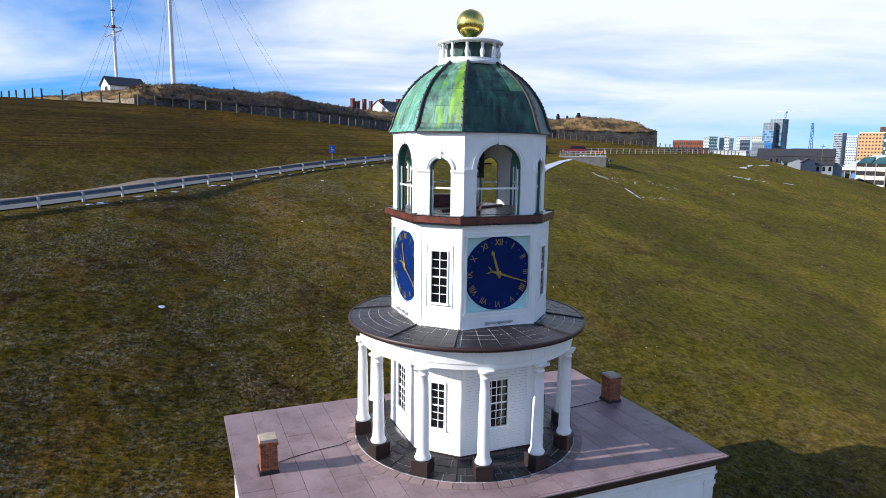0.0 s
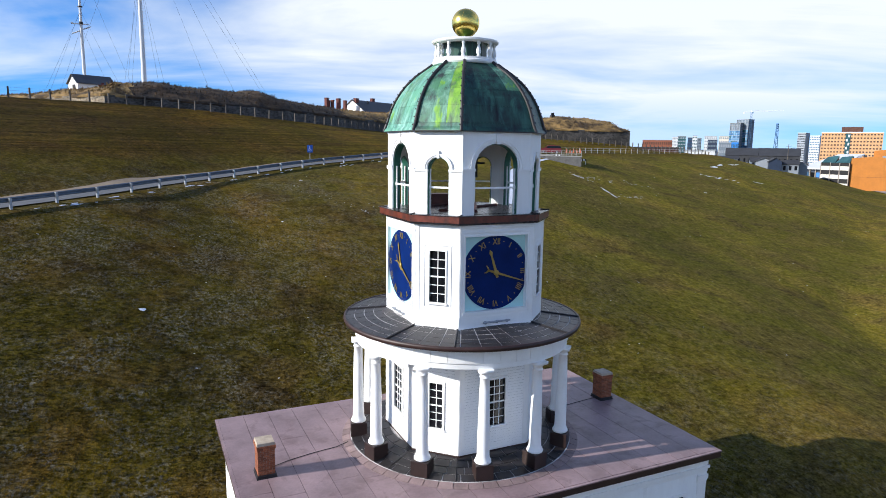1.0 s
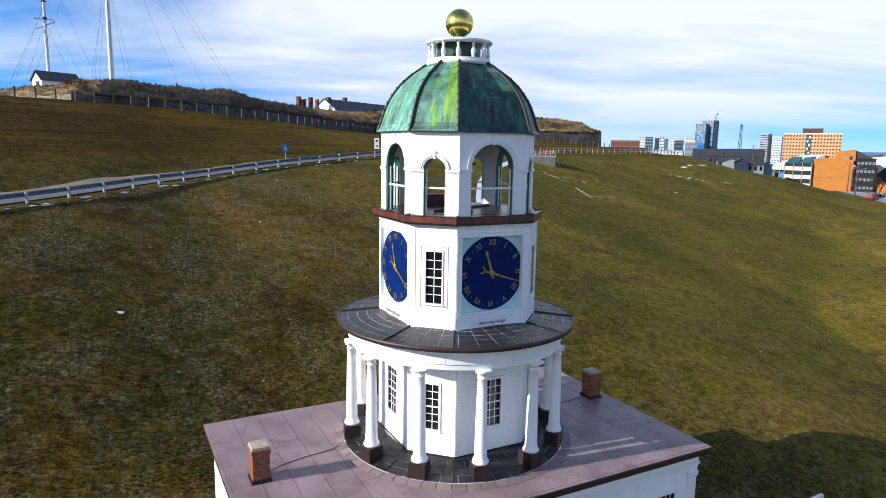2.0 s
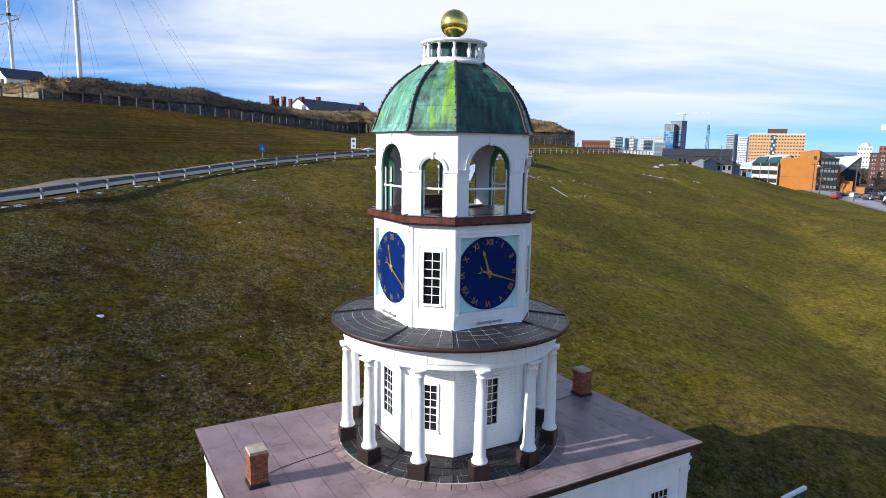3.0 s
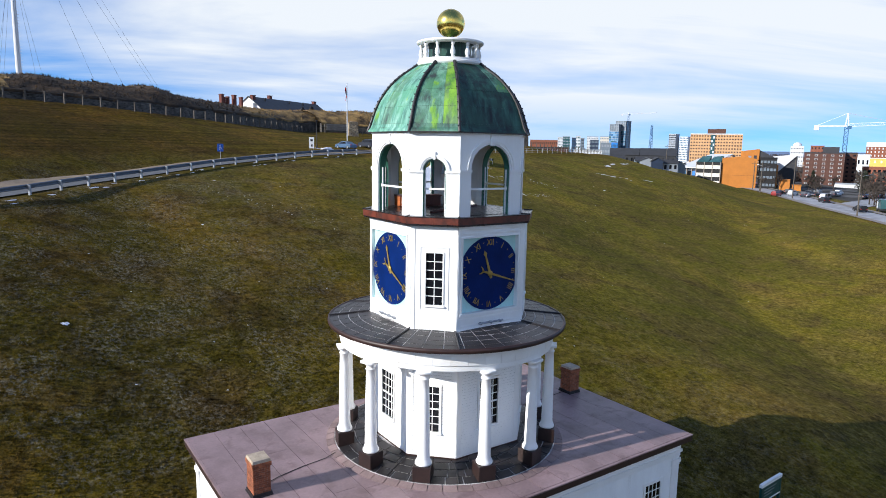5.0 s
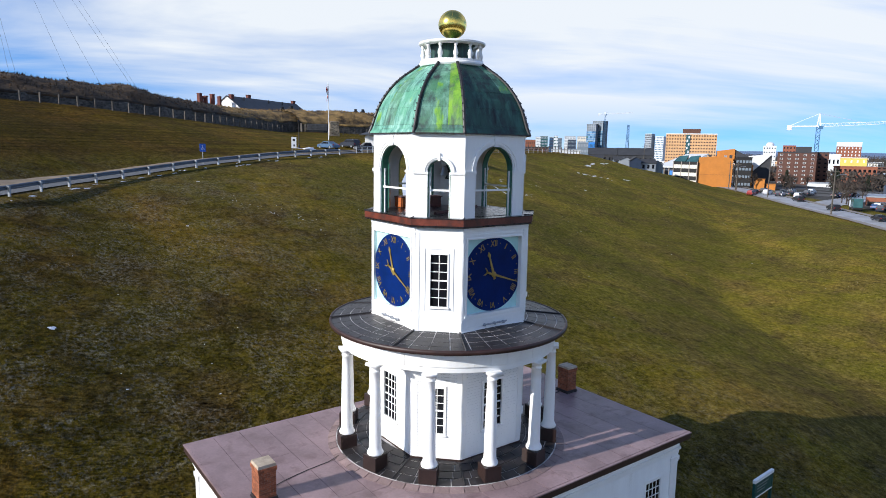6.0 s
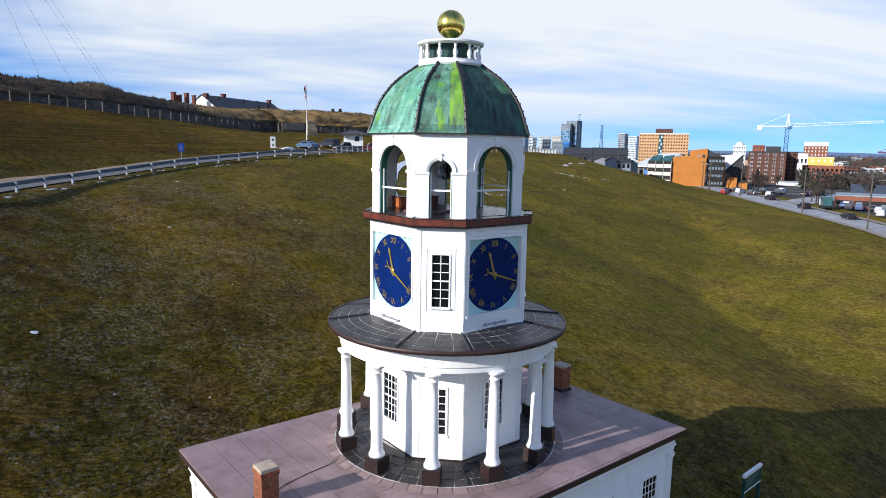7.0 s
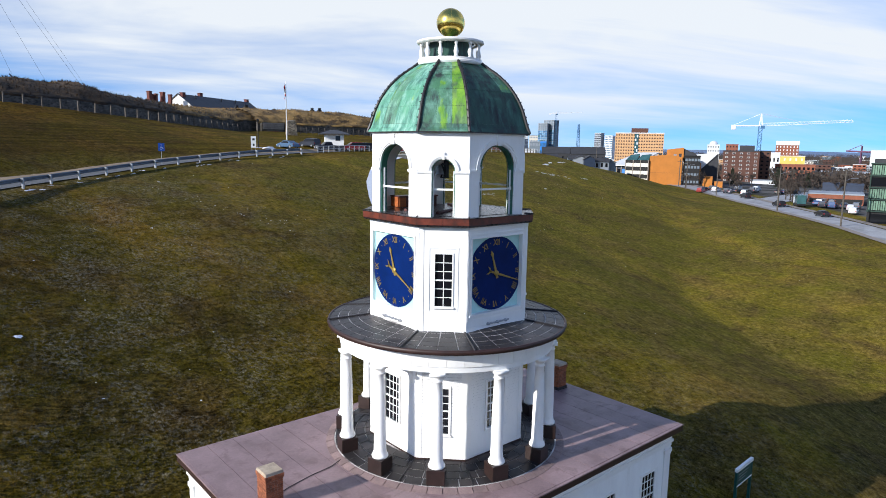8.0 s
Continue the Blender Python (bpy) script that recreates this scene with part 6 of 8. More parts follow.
def kiosk():
    x, y = 56.6, 102.6
    t = thing("kiosk", "small white ticket kiosk with a wide dark hip roof", "kiosk", (x, y, ground_at(x, y)), -28)
    bm = bmesh.new()
    box(bm, -2.0, 2.0, -1.6, 1.6, -0.3, 2.4)
    part("wall", bm, WHITE, t)
    bm = bmesh.new()
    lo = [(-3.3, -2.6), (3.3, -2.6), (3.3, 2.6), (-3.3, 2.6)]
    prism(bm, lo, 2.4, 2.55)
    prism(bm, lo, 2.55, 3.35, [(px * 0.25, py * 0.05) for px, py in lo])
    part("roof", bm, SLATE_ROOF, t)
    bm = bmesh.new()
    box(bm, 0.2, 1.2, -1.64, -1.58, 1.1, 2.1)
    part("window", bm, GLASS, t)


def railing(name, label, pts, h, post_mat, step=1.6, bars=2, r=0.05):
    z0 = ground_at(*pts[0])
    t = thing(name, label, "railing", (pts[0][0], pts[0][1], z0))
    bm = bmesh.new()
    box(bm, -r * 1.3, r * 1.3, -r * 1.3, r * 1.3, -0.3, h)
    me = mesh_from("post", bm, post_mat)
    place = []
    for a, b in zip(pts, pts[1:]):
        n = max(1, int(math.hypot(b[0] - a[0], b[1] - a[1]) / step))
        for k in range(n):
            x, y = a[0] + (b[0] - a[0]) * k / n, a[1] + (b[1] - a[1]) * k / n
            place.append(Vector((x, y, ground_at(x, y) + 0.02)) - t.location)
    for p in place:
        part("post", me, post_mat, t).location = p
    for k in range(bars):
        bm = bmesh.new()
        z = h * (1 - 0.42 * k) - 0.04
        tube(bm, [p + Vector((0, 0, z)) for p in place], r, 5)
        part("rail", bm, post_mat, t)
    return t


CARPAINT = {}


def paint(rgb):
    if rgb not in CARPAINT:
        CARPAINT[rgb] = surface("car_paint", rgb, 0.3, 0.2, vary=0.05, scale=2, bump=0.0)
    return CARPAINT[rgb]


RUBBER = surface("tyre_rubber", (0.02, 0.02, 0.02), 0.8)


def car(label, x, y, turn, rgb, shape="saloon", z=None, name="car"):
    t = thing(name, label, "car", (x, y, ground_at(x, y) + 0.06 if z is None else z), turn, group="parked cars")
    lines = {"saloon": ((-2.25, 0.55), (-2.2, 0.92), (-1.4, 0.98), (-0.75, 1.42), (0.55, 1.45), (1.25, 1.0), (2.15, 0.85), (2.3, 0.55)),
             "suv": ((-2.25, 0.6), (-2.25, 1.05), (-2.0, 1.68), (-0.4, 1.76), (0.45, 1.72), (1.15, 1.15), (2.2, 1.02), (2.3, 0.6)),
             "pickup": ((-2.7, 0.65), (-2.7, 1.10), (-0.55, 1.10), (-0.35, 1.78), (0.75, 1.78), (1.35, 1.2), (2.5, 1.08), (2.65, 0.65))}[shape]
    low = (lines[-1][0] - 0.02, 0.30), (lines[0][0] + 0.02, 0.30)
    outline = list(lines) + list(low)
    bm = bmesh.new()
    w = 0.9
    def wid(z):
        return w - max(0, z - 0.95) * 0.28
    left = [bm.verts.new((px, wid(pz), pz)) for px, pz in outline]
    right = [bm.verts.new((px, -wid(pz), pz)) for px, pz in outline]
    bm.faces.new(left), bm.faces.new(right[::-1])
    for i in range(len(outline)):
        j = (i + 1) % len(outline)
        bm.faces.new((left[j], left[i], right[i], right[j]))
    bmesh.ops.bevel(bm, geom=bm.edges[:], offset=0.05, segments=2, affect="EDGES")
    body = part("body", bm, paint(rgb), t, smooth=False)
    roof_z = max(pz for _, pz in lines)
    belt = 1.0 if shape == "saloon" else 1.14
    top = [px for px, pz in lines if pz > belt + 0.2]
    bm = bmesh.new()
    for sg in (-1, 1):
        v = [bm.verts.new((px, sg * (wid(pz) + 0.012), pz)) for px, pz in ((top[0] - 0.35 * (shape != "pickup"), belt), (top[-1] + 0.45, belt), (top[-1] - 0.02, roof_z - 0.12), (top[0] + 0.05, roof_z - 0.12))]
        bm.faces.new(v)
    part("side_glass", bm, GLASS, body)
    bm = bmesh.new()
    a, b = [p for p in zip(lines, lines[1:]) if p[0][1] - p[1][1] > 0.35][0]
    v = [bm.verts.new((px + 0.03, py, pz + 0.03)) for px, pz, py in ((a[0], a[1] - 0.06, 0.66), (a[0], a[1] - 0.06, -0.66), (b[0], b[1], -0.78), (b[0], b[1], 0.78))]
    bm.faces.new(v)
    part("windscreen", bm, GLASS, body)
    bm = bmesh.new()
    lathe(bm, [(0.2, -0.11), (0.33, -0.11), (0.34, 0.0), (0.33, 0.11), (0.2, 0.11)], 14)
    tyre = mesh_from("wheel", bm, RUBBER)
    bm = bmesh.new()
    lathe(bm, [(0.02, -0.12), (0.2, -0.115), (0.2, 0.115), (0.02, 0.12)], 10)
    rim = mesh_from("rim", bm, STEEL)
    for px in (lines[0][0] + 0.85, lines[-1][0] - 0.9):
        for sg in (-1, 1):
            q = part("wheel", tyre, RUBBER, t)
            q.location, q.rotation_euler = (px, sg * 0.80, 0.34), (math.pi / 2, 0, 0)
            part("rim", rim, STEEL, q)
    for sg in (-1, 1):
        bm = bmesh.new()
        box(bm, lines[-1][0] - 0.06, lines[-1][0] + 0.015, sg * 0.66 - 0.16, sg * 0.66 + 0.16, 0.66, 0.80)
        part("headlight", bm, WHITE_TRIM, t)
        bm = bmesh.new()
        box(bm, lines[0][0] - 0.015, lines[0][0] + 0.06, sg * 0.7 - 0.12, sg * 0.7 + 0.12, 0.72, 0.9)
        part("tail_light", bm, RED, t)
    return t


def notice_board():
    """Green notice board on two posts on the lawn, in the house's shade."""
    x, y = 17.4, -5.3
    t = thing("notice_board", "dark green notice board with a white top band on two posts", "sign", (x, y, ground_at(x, y)), 3)
    for u in (-0.98, 0.98):
        bm = bmesh.new()
        box(bm, u - 0.07, u + 0.07, -0.07, 0.07, -0.5, 2.45)
        part("post", bm, TEAL, t)
    bm = bmesh.new()
    box(bm, -1.07, 1.07, -0.06, 0.06, 1.50, 2.50)
    face = part("panel", bm, TEAL, t)
    bm = bmesh.new()
    box(bm, -1.08, 1.08, -0.08, 0.08, 2.38, 2.56)
    part("top_band", bm, WHITE_TRIM, face, "white band")
    bm = bmesh.new()
    box(bm, -1.03, 1.03, -0.075, -0.06, 1.50, 1.58)
    box(bm, -1.03, 1.03, 0.06, 0.075, 1.50, 1.58)
    part("lower_band", bm, WHITE_TRIM, face)
    for k in range(3):
        bm = bmesh.new()
        for sg in (-1, 1):
            box(bm, -0.8, 0.5 - 0.2 * k, min(sg * 0.06, sg * 0.068), max(sg * 0.06, sg * 0.068), 2.14 - 0.17 * k, 2.20 - 0.17 * k)
        part("line_of_writing", bm, STEEL, face)


def bunker():
    """Low concrete terrace with railings and barriers at the edge of the parking place."""
    x, y = 64.2, 85.6
    t = thing("terrace", "low grey concrete terrace wall at the top of the slope", "wall", (x, y, 15.05), -32)
    bm = bmesh.new()
    box(bm, -4.5, 4.5, -1.5, 3.5, -2.0, 1.30)
    part("body", bm, GREY_CONCRETE, t)
    bm = bmesh.new()
    box(bm, -4.62, 4.62, -1.62, 3.6, 1.30, 1.44)
    part("coping", bm, KERB_GREY, t)
    for k in range(10):
        bm = bmesh.new()
        box(bm, -4.4 + 0.98 * k - 0.035, -4.4 + 0.98 * k + 0.035, -1.53, -1.46, 1.44, 2.42)
        part("post", bm, RAIL_GREY, t)
    for z in (2.36, 1.95, 1.62):
        bm = bmesh.new()
        box(bm, -4.45, 4.45, -1.52, -1.47, z, z + 0.06)
        part("rail", bm, RAIL_GREY, t)
    for k in range(4):
        b = thing("barrier", "black and white striped traffic barrier board", "barrier", (64.5 + 1.6 * k, 86.2 - 0.6 * k, ground_at(64.5 + 1.6 * k, 86.2 - 0.6 * k)), -30, group="striped barriers")
        for i in range(5):
            bm = bmesh.new()
            box(bm, -0.75 + 0.3 * i, -0.45 + 0.3 * i, -0.05, 0.05, 0.7, 1.1)
            part("stripe", bm, (IRON, WHITE_TRIM)[i % 2], b)
        for u in (-0.6, 0.6):
            bm = bmesh.new()
            box(bm, u - 0.05, u + 0.05, -0.05, 0.05, -0.1, 0.7)
            part("leg", bm, WHITE_TRIM, b)
    for k in range(5):
        x, y = 74.5 + 1.3 * k, 97.2 + 0.5 * k
        c = thing("traffic_cone", "orange traffic cone at the road's edge", "traffic cone", (x, y, ground_at(x, y)), group="traffic cones")
        bm = bmesh.new()
        lathe(bm, [(0.3, 0.0), (0.3, 0.05), (0.2, 0.06), (0.05, 0.9)], 10)
        part("cone", bm, ORANGE_CONE, c)


def snow():
    """Thin leftovers of snow: ragged flat patches lying on the grass and along the road."""
    bm = bmesh.new()
    rnd = random.Random(11)

    def patch(x, y, rx, ry, turn=0.0):
        n = 11
        ring = []
        for k in range(n):
            a = 2 * math.pi * k / n
            r = 1 + rnd.uniform(-0.38, 0.30)
            u, v = rx * r * math.cos(a), ry * r * math.sin(a)
            px, py = x + u * math.cos(turn) - v * math.sin(turn), y + u * math.sin(turn) + v * math.cos(turn)
            ring.append(bm.verts.new((px, py, ground_at(px, py) + 0.035)))
        c = bm.verts.new((x, y, ground_at(x, y) + 0.055))
        for k in range(n):
            bm.faces.new((c, ring[k], ring[(k + 1) % n]))

    def streak(a, b, count, size, spread):
        d = math.atan2(b[1] - a[1], b[0] - a[0])
        for k in range(count):
            f = rnd.random()
            patch(a[0] + (b[0] - a[0]) * f + rnd.gauss(0, spread), a[1] + (b[1] - a[1]) * f + rnd.gauss(0, spread), size * rnd.uniform(0.3, 1.6), size * rnd.uniform(0.12, 0.35), d + rnd.uniform(-0.25, 0.25))

    patch(-12.4, 23.4, 0.26, 0.18)
    streak((7.4, 50.0), (13.8, 39.0), 22, 0.06, 0.30)        # trickles down the lawn's brow
    streak((4.0, 52.5), (9.0, 48.5), 12, 0.06, 0.8)
    streak((10.0, 47.5), (16.0, 41.0), 16, 0.06, 0.9)
    patch(5.8, 56.3, 0.22, 0.1), patch(0.7, 41.9, 0.14, 0.1)
    streak((60.0, 75.7), (61.8, 71.2), 16, 0.30, 0.25)       # drift lines running down the eastern slope
    streak((61.6, 68.3), (61.3, 64.0), 26, 0.42, 0.12)
    streak((61.5, 65.0), (69.5, 65.8), 22, 0.22, 0.45)
    streak((64.0, 74.5), (69.5, 72.5), 14, 0.22, 0.6)
    streak((71.0, 74.0), (77.0, 71.0), 12, 0.2, 0.7)
    streak((118.6, 97.0), (122.8, 99.2), 22, 1.0, 0.22), streak((125.2, 100.9), (127.8, 102.0), 10, 0.8, 0.2), streak((131.6, 102.4), (134.6, 103.0), 14, 0.8, 0.2)
    streak((105.0, 87.0), (115.0, 84.5), 14, 0.7, 0.6)
    streak((120.7, 85.8), (122.6, 85.0), 10, 0.5, 0.1), patch(90.7, 72.1, 0.45, 0.2)
    for k in range(70):           # along both edges of the road
        x = rnd.uniform(-20, 30)
        off = rnd.choice((-0.9, -1.3, 6.4, 8.6, 9.6)) + rnd.gauss(0, 0.35)
        patch(x, float(lookup(ROAD_LINE, x)) + off, rnd.uniform(0.1, 0.55), rnd.uniform(0.04, 0.13), 0.62)
    for k in range(9):
        patch(35 + rnd.uniform(-2.5, 2.5), 88.5 + rnd.uniform(-0.8, 0.8), rnd.uniform(0.5, 1.2), rnd.uniform(0.3, 0.6))
    for k in range(150):          # crumbs scattered over the lawn
        x, y = rnd.uniform(-25, 120), rnd.uniform(12, 85)
        if y < float(lookup(ROAD_LINE, x)) - 3:
            patch(x, y, rnd.uniform(0.03, 0.08), rnd.uniform(0.02, 0.05))
    tagged(part("snow", bm, SNOW), "ragged leftover patches of old snow on the grass", "snow", kind="stuff")
    heap = thing("snow_heap", "low ploughed heap of old snow by the parking place", "snow heap", (35.0, 89.0, ground_at(35, 89)), 25)
    bm = bmesh.new()
    bmesh.ops.create_icosphere(bm, subdivisions=3, radius=1.0)
    for v in bm.verts:
        k = 1 + 0.45 * noise.noise(v.co * 1.6)
        v.co = Vector((v.co.x * 1.5 * k, v.co.y * 0.7 * k, max(-0.1, v.co.z * 0.36 * k)))
    part("mound", bm, SNOW, heap, smooth=True)


def footpath():
    """Snow-covered footpath curving down the slope behind the tower."""
    pts = [(62.0, 86.5), (57, 83), (52.5, 79), (48.2, 75.2), (44, 70.8), (40.3, 66.0), (37.2, 62), (34.7, 58.0), (32, 53.6), (29.8, 49.6), (28.2, 46), (27.2, 42)]
    bm = bmesh.new()
    rows = []
    for i, (x, y) in enumerate(pts):
        a, b = pts[max(i - 1, 0)], pts[min(i + 1, len(pts) - 1)]
        d = Vector((b[0] - a[0], b[1] - a[1], 0)).normalized()
        n = Vector((-d.y, d.x, 0))
        wide = min(1.0, 0.28 + 0.16 * i)
        rows.append([bm.verts.new((x + n.x * o, y + n.y * o, ground_at(x + n.x * o, y + n.y * o) + 0.08)) for o in (0.3, 0.3 + 0.63 * wide, 0.3 + 1.26 * wide, 0.3 + 1.9 * wide)])
    for a, b in zip(rows, rows[1:]):
        for k in range(3):
            bm.faces.new((a[k], a[k + 1], b[k + 1], b[k]))
    tagged(part("footpath", bm, SNOW, smooth=True), "snow-covered footpath curving down the grass slope", "path", kind="structure")


fort_gate(), fort_fence(), east_fence(), guard_house(), masts(), barracks(), guard_rail(), road_signs(), flag(), kiosk(), notice_board(), bunker(), snow(), footpath()
railing("railing", "white steel railing in front of the parked cars", [(40.0, 80.5), (46.5, 84.2), (53, 87.4), (58, 89.6)], 1.15, RAIL_GREY, 1.7, 2, 0.04)
railing("railing", "white post-and-rail fence along the crest of the hill", [(67, 94.5), (75, 97.8), (85, 102), (100, 107.5), (120, 113), (140, 118)], 1.2, RAIL_GREY, 2.4, 2, 0.032)
car("silver-blue saloon car parked at the fort gate", 39.9, 91.2, 104, (0.080, 0.15, 0.26), "saloon")
car("dark sport utility car parked by the kiosk", 46.9, 95.6, 100, (0.03, 0.035, 0.05), "suv")
car("dark grey pickup truck parked beside the railing", 47.0, 88.6, 168, (0.045, 0.045, 0.05), "pickup")
car("dark red sport utility car parked beside the kiosk", 54.4, 91.6, 165, (0.22, 0.015, 0.02), "suv")
car("black sport utility car parked near the railing", 58.6, 94.0, 170, (0.02, 0.02, 0.024), "suv")
car("red hatchback parked on the terrace road", 66.5, 92.0, 150, (0.16, 0.012, 0.018), "suv")

# ---- the town beyond the hill: street, buildings, cranes, trees, far hills ----
STREET = [(96, -12), (108, 3), (118, 14), (126, 23), (135, 32), (146, 43), (158, 55), (172, 70), (192, 89), (212, 108), (238, 134), (262, 158), (300, 200), (340, 245)]
STREET_GREY = surface("salt_grey_asphalt", (0.36, 0.37, 0.40), 0.8, vary=0.2, scale=0.3, fine=3, stain=(0.22, 0.225, 0.235), stain_at=(0.48, 0.66), stain_scale=0.25)
KERB = surface("kerb_concrete", (0.27, 0.235, 0.205), 0.85, vary=0.2)
TAN = surface("tan_brick", (0.60, 0.35, 0.17), 0.8, vary=0.08, scale=0.2)
ORANGE_WALL = surface("orange_panel_wall", (0.47, 0.17, 0.025), 0.75, vary=0.12, scale=0.3, fine=1.5)
BROWNBRICK = surface("brown_brick", (0.105, 0.046, 0.032), 0.85, vary=0.2, scale=0.6)
REDBRICK = surface("red_brown_brick", (0.25, 0.085, 0.048), 0.85, vary=0.15, scale=0.6)
CITY_WHITE = surface("pale_cladding", (0.62, 0.64, 0.66), 0.6, vary=0.06, scale=0.2)
CITY_GREY = surface("grey_cladding", (0.27, 0.30, 0.34), 0.6, vary=0.1, scale=0.2)
DARKROOF = surface("charcoal_roof", (0.035, 0.037, 0.043), 0.8, vary=0.2, scale=0.3)
BLUEGLASS = surface("blue_curtain_glass", (0.075, 0.17, 0.29), 0.15, 0.3, vary=0.3, scale=0.1, fine=0.6)
TEALGLASS = surface("teal_glass", (0.05, 0.13, 0.14), 0.2, 0.2, vary=0.3, scale=0.3)
BAY_GLASS = surface("pale_green_bay_slats", (0.15, 0.27, 0.19), 0.5, vary=0.25, scale=0.8, per_piece=0.3)
SKYGLASS = surface("pale_blue_glass", (0.17, 0.32, 0.47), 0.2, 0.2, vary=0.25, scale=0.1, fine=0.6)
CREAM = surface("cream_floor_band", (0.66, 0.62, 0.54), 0.7, vary=0.08, scale=0.4)
OCHRE = surface("ochre_clapboard", (0.36, 0.22, 0.09), 0.8, vary=0.12, scale=0.5)
SLATE_BLUE = surface("grey_blue_clapboard", (0.16, 0.20, 0.24), 0.8, vary=0.12, scale=0.5)
DIMGLASS = surface("brown_window_glass", (0.085, 0.05, 0.04), 0.3, vary=0.3, scale=0.3)
NAVY = surface("dark_navy_metal", (0.018, 0.032, 0.065), 0.55, vary=0.2, scale=0.4)
YELLOW = surface("yellow_cladding", (0.70, 0.48, 0.10), 0.6, vary=0.1, scale=0.3)
BLUE = surface("bright_blue_cladding", (0.02, 0.20, 0.60), 0.5, vary=0.1, scale=0.3)
GREEN_BOX = surface("dark_green_cladding", (0.016, 0.042, 0.032), 0.75, vary=0.2, scale=0.5)
PURPLE = surface("faded_purple_steel", (0.16, 0.07, 0.12), 0.6, vary=0.1)
BARK = surface("grey_brown_bark", (0.055, 0.042, 0.034), 0.9, vary=0.3, scale=3)
NEEDLES = surface("dark_conifer", (0.022, 0.032, 0.014), 0.9, vary=0.4, scale=1.0)
# distance haze is put into this blue base colour
HAZE_HILL = surface("haze_blue_woods", (0.13, 0.20, 0.33), 0.95, vary=0.15, scale=0.004, fine=0.03, bump=0.0)


def ribbon(name, pts, wide, lift, material, label, shift=0.0):
    bm = bmesh.new()
    rows = []
    for i, p in enumerate(pts):
        a, b = pts[max(i - 1, 0)], pts[min(i + 1, len(pts) - 1)]
        d = Vector((b[0] - a[0], b[1] - a[1], 0)).normalized()
        n = Vector((d.y, -d.x, 0))
        rows.append([bm.verts.new((p[0] + n.x * o, p[1] + n.y * o, ground_at(p[0] + n.x * o, p[1] + n.y * o) + lift)) for o in (shift, shift + wide / 2, shift + wide)])
    for a, b in zip(rows, rows[1:]):
        for k in range(2):
            bm.faces.new((a[k], a[k + 1], b[k + 1], b[k]))
    return tagged(part(name, bm, material, smooth=True), label, name, kind="structure")


def denser(pts, step=4.0):
    out = []
    for a, b in zip(pts, pts[1:]):
        n = max(1, int(math.hypot(b[0] - a[0], b[1] - a[1]) / step))
        out += [(a[0] + (b[0] - a[0]) * k / n, a[1] + (b[1] - a[1]) * k / n) for k in range(n)]
    return out + [pts[-1]]


ribbon("pavement", denser(STREET), 2.0, 0.22, KERB, "pale concrete pavement along the foot of the hill", 1.0)
ribbon("street", denser(STREET), 7.6, 0.10, STREET_GREY, "salt-grey city street along the foot of the hill", 3.0)
ribbon("pavement", denser(STREET), 2.2, 0.24, KERB, "pale pavement on the town side of the street", 10.6)
ribbon("side_street", denser([(176, 68), (205, 72), (250, 80), (330, 92)]), 9.0, 0.14, STREET_GREY, "grey side street lined with parked cars")


def block(name, label, left, right, top, depth, wall, roof=DARKROOF, rows=0, cols=0, glass=GLASS, win=(0.55, 0.55), base=None, parapet=0.5, category="building", fancy=False, bands=None, surround=None, skip_rows=0, thick=0.46):
    """A building whose street front runs from left to right, with its storeys and openings."""
    l, r = Vector((*left, 0)), Vector((*right, 0))
    u = (r - l).normalized()
    mid = (l + r) / 2
    g = min(ground_at(*left), ground_at(*right)) if base is None else base
    w, h = (r - l).length, top - g
    t = thing(name, label, category, (mid.x, mid.y, g), math.degrees(math.atan2(u.y, u.x)))
    bm = bmesh.new()
    box(bm, -w / 2, w / 2, 0, depth, -3, h)
    body = part("wall", bm, wall, t)
    bm = bmesh.new()
    box(bm, -w / 2 - 0.15, w / 2 + 0.15, -0.15, depth + 0.15, h - 0.05, h + parapet)
    part("roof", bm, roof, t)
    if bands:
        n = bands
        for k in range(n):
            bm = bmesh.new()
            z0 = h * (k + 0.12) / n
            box(bm, -w / 2 + 0.3, w / 2 - 0.3, -0.12, 0.05, z0, z0 + h / n * thick)
            part("window_band", bm, glass, t)
    if rows:
        fw, fh = w / cols, h / (rows + skip_rows)
        many = rows * cols > 60
        bm_all = bmesh.new() if many else None
        for j in range(rows):
            for i in range(cols):
                bm = bm_all or bmesh.new()
                x, z = -w / 2 + (i + 0.5) * fw, (j + skip_rows + 0.5) * fh
                if surround:
                    b2 = bmesh.new()
                    box(b2, x - fw * win[0] * 0.72, x + fw * win[0] * 0.72, -0.08, 0.05, z - fh * win[1] * 0.66, z + fh * win[1] * 0.66)
                    part("window_surround", b2, surround, t)
                box(bm, x - fw * win[0] / 2, x + fw * win[0] / 2, -0.12, 0.05, z - fh * win[1] / 2, z + fh * win[1] / 2)
                if not many:
                    part("window", bm, glass, t)
        # the east flank too
        n2 = max(1, int(depth / max(fw, 1.0)))
        if many:
            for j in range(rows):
                for i in range(n2):
                    y, z = (i + 0.5) * depth / n2, (j + skip_rows + 0.5) * fh
                    box(bm_all, -w / 2 - 0.1, -w / 2 + 0.05, y - depth / n2 * win[0] / 2, y + depth / n2 * win[0] / 2, z - fh * win[1] / 2, z + fh * win[1] / 2)
            tagged(part("window_grid", bm_all, glass, t), kind="stuff")
    return t


